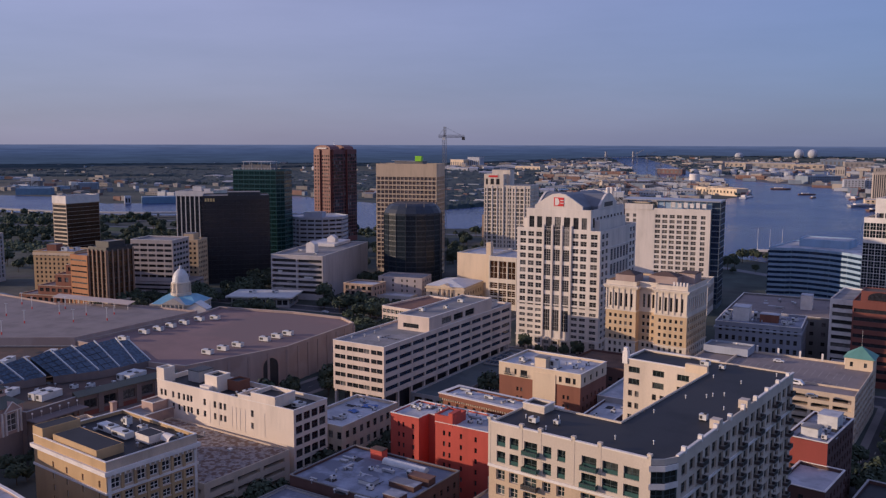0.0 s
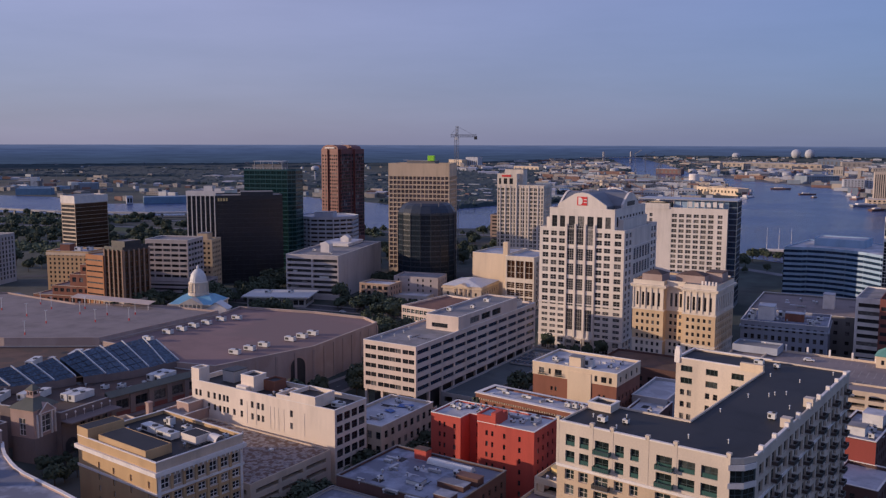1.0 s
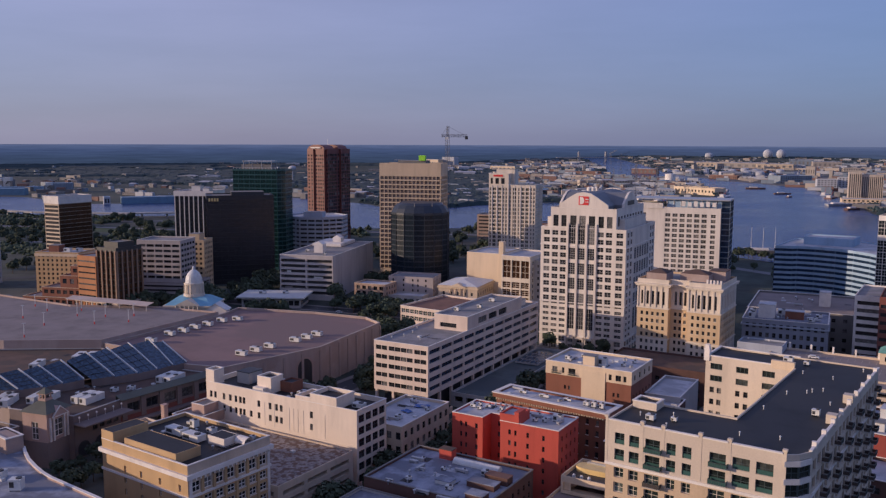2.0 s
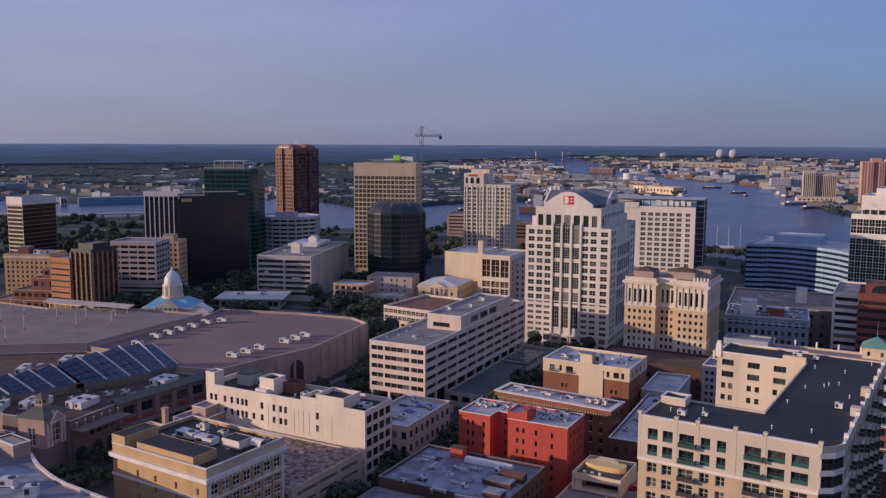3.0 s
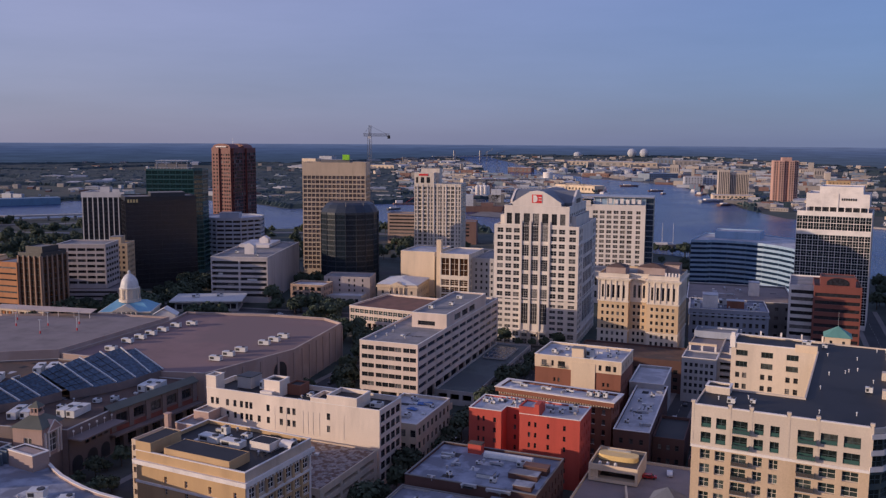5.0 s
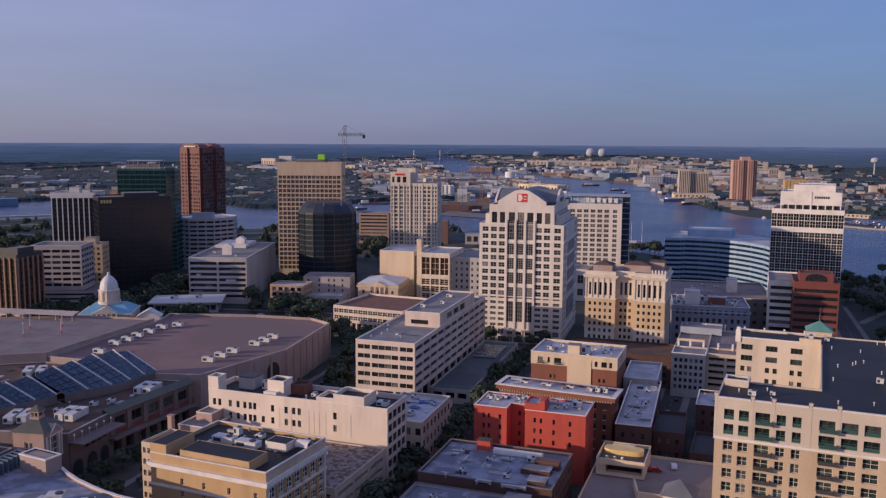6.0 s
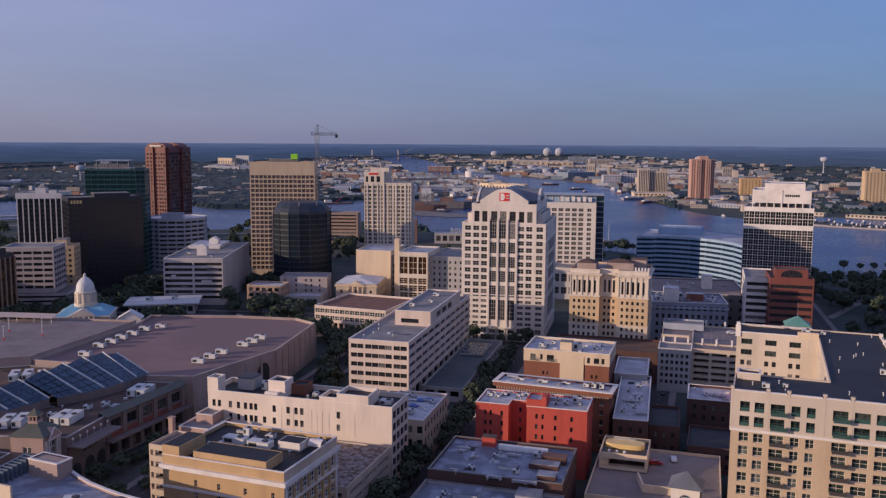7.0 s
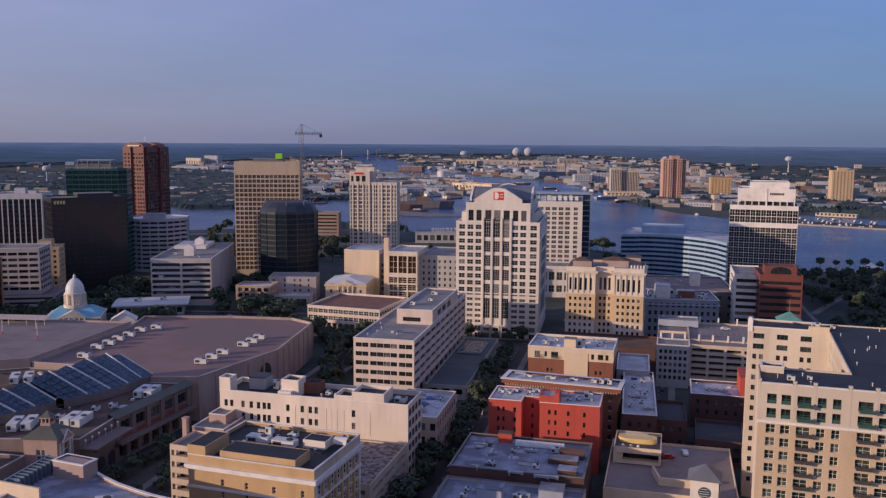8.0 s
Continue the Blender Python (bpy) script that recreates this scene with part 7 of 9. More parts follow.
wst = dict(cols=[(1.2, 15.0)], rows=storeys(3, 9, 3.9, 2.1), kind=(4, 1, "dark", "glass", 0.1), recess=1.0)
block(ob, rect(0, 16.5, 0, 40), 0, 39.0, "trim", "greyroof", 0.8, specs={0: wst, 3: dict(cols=[(1, 39)], rows=storeys(3, 9, 3.9, 2.1), kind=(6, 1, "dark", "glass", 0.1), recess=0.8)})
ob = thing("office_building", "red granite office block with arched top and banded windows", "building", -33.5, 455, -3)
M["redgranite"] = surface("red_granite", (0.19, 0.062, 0.045), 0.5)
rg = lambda L, n: dict(cols=even(L, n, L / n - 1.2, 0.6), rows=storeys(3, 9, 4.1, 1.9), kind=(3, 1, "dark", "darkglass", 0.1), recess=0.5)
block(ob, rect(0, 23, 0, 30), 0, 41.5, "redgranite", "brownroof", 0.8, specs={0: rg(23, 1), 1: rg(30, 2), 3: rg(30, 2)})
block(ob, rect(3, 20, 3, 16), 40.8, 46.0, "rust", "brownroof", 0.5, name="attic_wall", roof_name="attic_roof")
g = Geo()
arc = [(6, 41.6)] + [(11.5 - 5.5 * math.cos(math.pi * i / 10), 43.0 + 2.6 * math.sin(math.pi * i / 10)) for i in range(11)] + [(17, 41.6)]
g.face([(u, 2.9, z) for u, z in reversed(arc)][::-1])
part("arched_window", g, "darkglass", ob)
ob = house("townhouse", "small white gabled house in the block's shade", "building", -42, 440, -4, 12, 14, 12, "grey", "whiteroof", front=grid(12, 3, 1.4, 1, 11, 3, 1.8, kind=BW))
# white block on the western edge
ob = house("office_building", "pale grey office block with vertical window strips", "building", -700, 400, 20, 40, 30, 40, "grey", "greyroof", front=grid(40, 9, 1.8, 3, 38, 10, 2.4, kind=BW), right=grid(30, 7, 1.8, 3, 38, 10, 2.4, kind=BW), cap="trim")
# tall crane behind the tan tower
ob = thing("tower_crane", "steel lattice tower crane with short jib", "crane", -382, 670, 20)


def lattice(a, b, w, n):
    """Four chords with zigzag bracing between two points."""
    a, b = Vector(a), Vector(b)
    ax = (b - a).normalized()
    s = ax.orthogonal().normalized()
    t = ax.cross(s)
    g = Geo()
    cs = [s * x * w / 2 + t * y * w / 2 for x, y in ((1, 1), (-1, 1), (-1, -1), (1, -1))]
    for c in cs:
        g.tube(a + c, b + c, 0.16, 0.16, 4)
    for i in range(n):
        p, q = a.lerp(b, i / n), a.lerp(b, (i + 1) / n)
        for k in range(4):
            g.tube(p + cs[k], q + cs[(k + 1) % 4], 0.1, 0.1, 3, cap=False)
    return g


M["cranepaint"] = plain("crane_paint", (0.13, 0.135, 0.16))
part("mast", lattice((0, 0, 0), (0, 0, 119.5), 2.6, 40), "cranepaint", ob)
part("jib", lattice((-2, 0, 120.6), (17.5, 0, 120.6), 1.6, 9), "cranepaint", ob)
part("counter_jib", lattice((-5.5, 0, 120.6), (-2, 0, 120.6), 1.6, 2), "cranepaint", ob)
part("tower_head", lattice((0, 0, 119.5), (0.5, 0, 129), 1.6, 4), "cranepaint", ob)
for u in (15, -5):
    g = Geo()
    g.tube((0.5, 0, 128.6), (u, 0, 121.4), 0.12, 0.12, 4)
    part("tie", g, "cranepaint", ob)
g = Geo()
g.box(15.6, 18, -1, 1, 117.4, 120.2)
part("counterweight", g, "dark", ob)
g = Geo()
g.box(-1.4, 1.2, -2.6, -0.9, 117.2, 119.6)
part("cab", g, "unit", ob)

# ---- far banks: towers, docks, houses, woods ----
gather_windows()


def far(x, y):
    """Where a place beyond the near land stands on the climbing ground, and at what scale."""
    d = math.hypot(x - CX, y - CY)
    if d <= 2600:
        return x, y, 0.0, 1.0
    r = 2600 + 2250 * (1 - 2600 / d)
    k = r / d
    return CX + (x - CX) * k, CY + (y - CY) * k, lift(CX + (x - CX) * k, CY + (y - CY) * k), k


rnd = random.Random(7)
M["pinktower"] = surface("pink_brick_tower", (0.48, 0.3, 0.24))
M["concrete_far"] = surface("weathered_concrete", (0.5, 0.43, 0.35))
M["whitewall"] = surface("white_metal_siding", (0.43, 0.445, 0.48), grain=1.0)
M["tanwall"] = surface("tan_metal_siding", (0.34, 0.305, 0.27), grain=1.0)
M["redwall"] = surface("red_brick_shed", (0.21, 0.125, 0.1), grain=1.0)
M["shedblue"] = surface("faded_blue_siding", (0.2, 0.245, 0.3), 0.6, 1.0)
# canopy green drawn towards blue: the haze of distance is in the colour
M["canopy"] = surface("tree_canopy", (0.025, 0.045, 0.05), 0.95, 0.06, 0.008, 0.3, False, 0.0, second=(0.03, 0.052, 0.055), patch=0.006)
M["blueroof"] = surface("blue_metal_roof", (0.15, 0.25, 0.35), 0.5, 1.0, streak=False)
M["foliage"] = surface("foliage", (0.058, 0.078, 0.046), 0.9, 1.2, 0.25, 0.35, False, 0.0, random_tint=0.3)
# single far crowns, their blue-green tinted to stand in for haze
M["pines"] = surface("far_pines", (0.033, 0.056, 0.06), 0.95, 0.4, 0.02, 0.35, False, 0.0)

# pink apartment tower on the far shore
ob = thing("apartment_tower", "pink brick apartment tower with projecting bays on the far shore", "building", -12, 1708, 8)
shape = [(0, 0), (9, 0), (9, -4), (18, -4), (18, 0), (27, 0), (27, -4), (36, -4), (36, 0), (44, 0), (44, 26), (0, 26)]
sp = {}
for i in (0, 2, 4, 6, 8, 9):
    L = (Vector(shape[(i + 1) % 12]) - Vector(shape[i])).length
    sp[i] = dict(cols=even(L, max(1, int(L / 4)), 2.2, 0.4), rows=storeys(4, 24, 3.2, 1.9), kind=(1, 1, "dark", "glass", 0.1), recess=0.3)
block(ob, shape, 0, 82, "pinktower", "greyroof", 1, specs=sp)
block(ob, rect(14, 31, -2, 16), 81, 88, "pinktower", "greyroof", 0.6, name="plant_wall", roof_name="plant_roof")
ob = house("brick_building", "long low brick wharf building on the far shore", "building", 60, 1560, -8, 90, 22, 9, "redwall", "greyroof", front=grid(90, 16, 3, 1, 8, 2, 2, kind=BW))
# hotel of two slabs beside it
ob = thing("hotel_tower", "pale concrete hotel of two joined slabs by the water", "building", -112, 1806, 8)
for u0, u1, v, h, m in ((0, 22, 0, 60, "concrete_far"), (23, 60, 6, 55, "concrete_far")):
    block(ob, rect(u0, u1, v, v + 20), 0, h, m, "greyroof", 0.6, specs={0: dict(cols=even(u1 - u0, int((u1 - u0) / 3.2), 1.7, 0.4), rows=[(4, h - 4)], kind=(1, 14, "dark", "glass", 0.5), recess=0.5)})
block(ob, rect(-14, 66, -46, -4), 0, 12, "sand", "whiteroof", 0.6, name="podium_wall", roof_name="podium_roof", specs={0: grid(80, 10, 4, 1, 11, 2, 3, kind=BW)})
ob = house("apartment_block", "yellow brick apartment block in trees", "building", 96, 1860, 4, 42, 20, 40, "tan", "greyroof", front=grid(42, 6, 2.0, 3, 38, 8, 2, kind=BW), right=grid(20, 3, 2, 3, 38, 8, 2, kind=BW))
ob = house("apartment_tower", "tan apartment tower above the marina", "building", 308, 1740, 4, 40, 22, 62, "buff", "greyroof", front=grid(40, 6, 2.4, 3, 60, 15, 2, kind=BW), right=grid(22, 3, 2.4, 3, 60, 15, 2, kind=BW))
bulkhead(ob, 12, 28, 6, 16, 61, 67, "buff")
# two storage spheres, white cylinder tank, water towers
for i, (x, y) in enumerate(((-833, 6510), (-745, 6510))):
    fx, fy, fz, k = far(x, y)
    g = Geo()
    g.lathe([(33 * k * math.sin(math.pi * j / 16), 33 * k * (1 - math.cos(math.pi * j / 16))) for j in range(3, 17)], 20)
    single("storage_tank", g, "whitewall", "white spherical storage tank on the far shore", "tank", pose(fx, fy, fz - 2), group="storage tanks")
fx, fy, fz, k = far(-1250, 6600)
g = Geo()
g.lathe([(30 * k, 0), (30 * k, 20 * k), (22 * k, 30 * k), (0, 34 * k)], 16)
single("storage_tank", g, "whitewall", "pale domed storage tank far off", "tank", pose(fx, fy, fz), group="storage tanks")
g = Geo()
g.lathe([(14, 0), (14, 27), (13, 28), (0, 29)], 20)
single("silo", g, "trim", "tall white cylindrical silo in the shipyard", "tank", pose(-585, 2400, 0))


def water_tower(x, y, s):
    fx, fy, fz, k = far(x, y)
    s *= k
    t = thing("water_tower", "pale water tower with rounded tank on legs", "water tower", fx, fy, z=fz, group="water towers")
    g = Geo()
    g.lathe([(2 * s, 26 * s), (8 * s, 28 * s), (9 * s, 31 * s), (9 * s, 34 * s), (7 * s, 37 * s), (0, 38.5 * s)], 16)
    part("tank", g, "whitewall", t)
    g = Geo()
    g.lathe([(2.4 * s, 0), (1.6 * s, 5 * s), (1.6 * s, 27 * s)], 10)
    part("stem", g, "whitewall", t)


water_tower(-1520, 1940, 1.2)
water_tower(560, 3500, 1.6)
water_tower(120, 3900, 1.3)

# shipyard: yellow dock wall, long sheds
ob = house("dock_building", "long pale yellow dock shed with flat roof on the point", "building", -480, 1985, -32, 120, 34, 16, "sand", "deck", front=grid(120, 12, 4, 1, 15, 1, 5, kind=BW))
ob = house("warehouse", "blue-roofed boat shed over the water", "building", -1272, 1112, 52, 110, 30, 12, "blueroof", "blueroof", parapet=0.1, cap="whitewall")
ob = house("warehouse", "white boat house at the river's edge", "building", -1293, 1090, 52, 11, 22, 14, "whitewall", "blueroof", front=grid(11, 2, 3, 1, 12, 1, 8, kind=BW), parapet=0.1)
ob = house("office_building", "low white and brick riverside block", "building", -395, 885, 12, 46, 22, 26, "redwall", "greyroof", front=dict(cols=[(14, 38)], rows=storeys(9, 4, 4, 2), kind=(6, 1, "dark", "glass", 0.1), recess=0.6))
ob = house("office_building", "banded brown brick office block by the river", "building", -448, 872, 10, 34, 24, 34, "oldbrick", "greyroof", front=dict(cols=[(2, 32)], rows=storeys(3, 8, 3.9, 1.7), kind=(6, 1, "dark", "glass", 0.1), recess=0.5))
# hall on the near quay with its roof sign
ob = house("market_hall", "riverside market hall with large sign letters on the roof", "building", -331, 899, 12, 90, 30, 12, "grey", "bluemetal", front=grid(90, 12, 5, 1, 11, 1, 6, kind=BW))
sign_curve = bpy.data.curves.new("roof_sign", 'FONT')
sign_curve.body, sign_curve.size, sign_curve.extrude, sign_curve.space_character = "WATERSIDE", 6.6, 0.15, 1.25
sign_mesh = bpy.data.objects.new("sign_source", sign_curve).to_mesh().copy()
sign = new("roof_sign", sign_mesh)
sign.parent = ob
sign.matrix_basis = pose(60, 2.2, 12.4, 90, 0, 180)
sign_mesh.materials.append(M["trim"])
tagged(sign, label="white sign letters facing the river")
bpy.data.objects.remove(bpy.data.objects["sign_source"])
bpy.data.curves.remove(sign_curve)


def shed_mesh(name, w, d, h, rise, wall, roof):
    g = Geo()
    pr = [(-w / 2, 0), (w / 2, 0), (w / 2, h), (0, h + rise), (-w / 2, h)]
    g.face([(x, -d / 2, z) for x, z in pr], 0)
    g.face([(x, d / 2, z) for x, z in reversed(pr)], 0)
    g.face([(w / 2, -d / 2, 0), (w / 2, d / 2, 0), (w / 2, d / 2, h), (w / 2, -d / 2, h)], 0)
    g.face([(-w / 2, d / 2, 0), (-w / 2, -d / 2, 0), (-w / 2, -d / 2, h), (-w / 2, d / 2, h)], 0)
    e = 0.4
    g.face([(0, -d / 2 - e, h + rise + 0.1), (w / 2 + e, -d / 2 - e, h), (w / 2 + e, d / 2 + e, h), (0, d / 2 + e, h + rise + 0.1)], 1)
    g.face([(0, d / 2 + e, h + rise + 0.1), (-w / 2 - e, d / 2 + e, h), (-w / 2 - e, -d / 2 - e, h), (0, -d / 2 - e, h + rise + 0.1)], 1)
    n = max(2, int(w / 6))
    for i in range(n):
        x = -w / 2 + w * (i + 0.5) / n
        g.face([(x - 1, -d / 2 - 0.05, h * 0.35), (x + 1, -d / 2 - 0.05, h * 0.35), (x + 1, -d / 2 - 0.05, h * 0.7), (x - 1, -d / 2 - 0.05, h * 0.7)], 2)
    return g.mesh(name, mats_of([wall, roof, "dark"]))


KINDS = [
    ("warehouse", "long white metal warehouse with pale roof", "building", shed_mesh("warehouse", 60, 28, 9, 2.5, "whitewall", "whiteroof")),
    ("warehouse", "tan metal warehouse with grey roof", "building", shed_mesh("warehouse", 46, 24, 10, 2, "tanwall", "greyroof")),
    ("warehouse", "red brick shed with grey roof", "building", shed_mesh("warehouse", 40, 18, 8, 3, "redwall", "greyroof")),
    ("warehouse", "white shed with blue-green metal roof", "building", shed_mesh("warehouse", 50, 22, 8, 2, "whitewall", "blueroof")),
    ("office_building", "small pale flat-roofed office block across the river", "building", shed_mesh("office_building", 26, 16, 15, 0.3, "concrete_far", "whiteroof")),
    ("house", "small white house with grey pitched roof", "building", shed_mesh("house", 12, 9, 6, 3, "whitewall", "greyroof")),
    ("house", "small brick house with brown pitched roof", "building", shed_mesh("house", 13, 9, 6, 3.2, "redwall", "brownroof")),
    ("office_building", "tan mid-rise block across the river", "building", shed_mesh("office_building", 24, 14, 26, 0.3, "tanwall", "greyroof")),
]


def in_water(x, y):
    """Whether a place lies inside the river's outline."""
    inside, j = False, len(RIVER) - 1
    for i in range(len(RIVER)):
        (xi, yi), (xj, yj) = RIVER[i], RIVER[j]
        if (yi > y) != (yj > y) and x < (xj - xi) * (y - yi) / (yj - yi) + xi:
            inside = not inside
        j = i
    return inside


def scatter(count, area, kinds, grow=1.0):
    """Buildings strewn over a quarter given by its corners (x0, x1, y0, y1)."""
    x0, x1, y0, y1 = area
    made = 0
    for _ in range(count * 4):
        if made >= count:
            break
        x, y = rnd.uniform(x0, x1), rnd.uniform(y0, y1)
        fx, fy, fz, k = far(x, y)
        if in_water(fx, fy) or in_water(fx + 30, fy) or in_water(fx - 30, fy) or in_water(fx, fy - 25):
            continue
        nm, label, cat, me = KINDS[rnd.choice(kinds)]
        o = new(nm, me)
        s = k * grow * rnd.uniform(0.75, 1.4)
        o.matrix_basis = pose(fx, fy, fz, 0, 0, rnd.choice((0, 90)) + rnd.uniform(-12, 12) + (25 if x < -500 else 0)) @ Matrix.Diagonal((s, s * rnd.uniform(0.8, 1.3), s * rnd.uniform(0.8, 1.25), 1))
        tagged(o, label=label, category=cat, group="buildings across the river")
        made += 1


scatter(40, (-900, -480, 1750, 2600), (0, 1, 2, 3, 4), 0.75)
scatter(60, (-1900, -700, 2600, 4600), (0, 1, 2, 4, 7, 0), 0.9)
scatter(60, (-900, 300, 3000, 5200), (0, 1, 2, 4, 7, 0, 1), 0.95)
scatter(44, (-150, 700, 1900, 3000), (1, 4, 5, 6, 2, 5), 0.85)
scatter(30, (150, 900, 1500, 1900), (5, 6, 5, 6, 4), 0.9)
scatter(30, (-1600, -800, 1500, 2300), (0, 1, 2, 3, 5, 5), 0.5)
scatter(22, (-3300, -1700, 3050, 3500), (0, 1, 5, 0), 0.8)
scatter(26, (-2500, -1750, 1300, 1650), (0, 2, 3, 1, 5), 0.6)
scatter(26, (-2100, -1300, 1700, 2100), (5, 5, 6, 0), 0.7)
scatter(16, (-1850, -1350, 2950, 3400), (0, 0, 4), 0.9)
scatter(22, (400, 2000, 2600, 4600), (0, 1, 5, 4), 0.9)

scatter(22, (-40, 130, 1470, 1900), (4, 5, 1, 0, 5), 0.7)
scatter(22, (-650, -430, 1560, 1820), (2, 1, 0, 4, 3), 0.6)
scatter(26, (-1150, -800, 1450, 1800), (0, 2, 1, 3), 0.55)

# boatyards on the western bank
scatter(46, (-2150, -1330, 1180, 1620), (0, 5, 6, 2, 3, 5, 1), 0.5)
house("warehouse", "faded blue boat hall on the western bank", "building", -1700, 1150, 38, 70, 30, 14, "blueroof", "blueroof", parapet=0.1)
house("warehouse", "pale blue repair hall on the western bank", "building", -1690, 1290, 42, 46, 30, 20, "shedblue", "blueroof", parapet=0.1)

# rows of white tanks among the docks
for i in range(30):
    x, y = -1050 + 46 * (i % 15) + rnd.uniform(-12, 12), 3150 + 260 * (i // 15) + rnd.uniform(-60, 60)
    fx, fy, fz, k = far(x, y)
    if in_water(fx, fy):
        continue
    g = Geo()
    q = k * rnd.uniform(0.8, 1.3)
    g.lathe([(13 * q, 0), (13 * q, 11 * q), (8 * q, 13 * q), (0, 13.8 * q)], 12)
    single("storage_tank", g, "whitewall", "squat white cylindrical storage tank among the docks", "tank", pose(fx, fy, fz - 0.3), group="dock tanks")

# uncountable roofs farther off
g = Geo()
for k in range(1250):
    a, d = rnd.uniform(radians(58), radians(118)) if k < 1000 else rnd.uniform(radians(118), radians(150)), 1 / rnd.uniform(1 / 6800, 1 / 1600)
    fx, fy, fz, k = far(CX + d * math.cos(a), CY + d * math.sin(a))
    if in_water(fx, fy):
        continue
    w, dd, h = rnd.choice((7, 9, 12, 18, 34)) * rnd.uniform(0.8, 1.3) * k, rnd.uniform(7, 12) * k, rnd.uniform(6.5, 10) * k
    m = rnd.choice((0, 0, 1, 2, 3, 3, 3, 4, 4, 5, 5))
    g.box(fx - w / 2, fx + w / 2, fy - dd / 2, fy + dd / 2, fz - 1, fz + h, m, False)
for _ in range(1100):
    a, d = rnd.uniform(radians(83), radians(112)), 1 / rnd.uniform(1 / 6400, 1 / 2200)
    fx, fy, fz, k = far(CX + d * math.cos(a), CY + d * math.sin(a))
    if in_water(fx, fy) or in_water(fx + 14, fy) or in_water(fx - 14, fy):
        continue
    w, dd, h = rnd.choice((5, 9, 14, 22, 40, 60)) * rnd.uniform(0.8, 1.3) * k, rnd.uniform(5, 14) * k, rnd.uniform(3.5, 12) * k
    g.box(fx - w / 2, fx + w / 2, fy - dd / 2, fy + dd / 2, fz - 1, fz + h, rnd.choice((0, 0, 1, 1, 2, 3, 5, 5, 6)), False)
single("distant_town", g, ["whitewall", "tanwall", "redwall", "greyroof", "dkgrey", "shedblue", "concrete_far"], "distant low roofs and sheds among woods", "town", pose(0, 0, 0), kind="stuff")

# bare yards between the docks
M["yard"] = surface("dusty_yard", (0.17, 0.155, 0.15), 0.95, 0.05, 0.01, 0.5, False, 0.0, second=(0.085, 0.09, 0.085), patch=0.012)
yard = [far(CX + d * math.cos(radians(a)), CY + d * math.sin(radians(a)))[:2] for a, d in ([(84 + 2 * i, 2350 + 90 * (i % 3)) for i in range(14)] + [(111 - 2 * i, 5200 + 300 * (i % 2)) for i in range(14)])]
sheet("dock_yard", yard, "yard", 0.22, "pale dusty yards between the sheds of the docks", "ground", 90.0)

# yard cranes and a lift bridge far up the river
for x, y, h in ((-640, 2250, 60), (-700, 2480, 66), (-560, 2150, 55), (-980, 3300, 70), (-1080, 3500, 75), (-790, 2750, 60), (-350, 3300, 60), (-620, 3000, 64)):
    fx, fy, fz, k = far(x, y)
    t = thing("dock_crane", "tall grey steel dock crane in the shipyard", "crane", fx, fy, rnd.uniform(-40, 40), fz, group="dock cranes")
    part("mast", lattice((0, 0, 0), (0, 0, h * k), 4 * k, 10), "cranepaint", t)
    part("jib", lattice((-8 * k, 0, h * k * 0.85), (34 * k, 0, h * k * 1.08), 2.4 * k, 8), "cranepaint", t)
t = thing("lift_bridge", "far lift bridge with two portal towers over the river", "bridge", *far(-1600, 4900)[:2], 40, far(-1600, 4900)[2])
for u in (-60, 60):
    g = Geo()
    g.box(u - 4, u + 4, -3, 3, 0, 40)
    part("tower", g, "grey", t)
g = Geo()
g.box(-160, 160, -3, 3, 14, 17)
part("deck", g, "grey", t)

# hazy blue country on the horizon; its haze is painted as upward-paling emission
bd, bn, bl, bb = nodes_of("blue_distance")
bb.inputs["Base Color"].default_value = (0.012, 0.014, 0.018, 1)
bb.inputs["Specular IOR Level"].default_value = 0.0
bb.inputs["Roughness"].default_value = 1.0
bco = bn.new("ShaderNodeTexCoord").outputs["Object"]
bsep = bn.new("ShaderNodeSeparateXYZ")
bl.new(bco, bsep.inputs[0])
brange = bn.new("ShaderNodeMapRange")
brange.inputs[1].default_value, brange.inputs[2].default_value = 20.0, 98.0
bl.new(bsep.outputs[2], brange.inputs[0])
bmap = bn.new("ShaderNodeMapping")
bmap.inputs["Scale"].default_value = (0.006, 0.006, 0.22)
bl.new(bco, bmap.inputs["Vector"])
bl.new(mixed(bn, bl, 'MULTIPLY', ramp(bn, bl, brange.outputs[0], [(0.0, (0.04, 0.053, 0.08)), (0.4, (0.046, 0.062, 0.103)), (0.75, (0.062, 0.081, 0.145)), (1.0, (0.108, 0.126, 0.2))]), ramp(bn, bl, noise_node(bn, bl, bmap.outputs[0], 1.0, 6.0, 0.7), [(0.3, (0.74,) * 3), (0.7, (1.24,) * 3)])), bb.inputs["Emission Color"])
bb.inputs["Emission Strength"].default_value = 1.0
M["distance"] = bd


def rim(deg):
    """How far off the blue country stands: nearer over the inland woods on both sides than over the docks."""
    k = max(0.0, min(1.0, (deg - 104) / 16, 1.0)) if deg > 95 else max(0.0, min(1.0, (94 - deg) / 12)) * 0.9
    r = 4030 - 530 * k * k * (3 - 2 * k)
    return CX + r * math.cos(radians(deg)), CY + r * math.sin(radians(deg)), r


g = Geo()
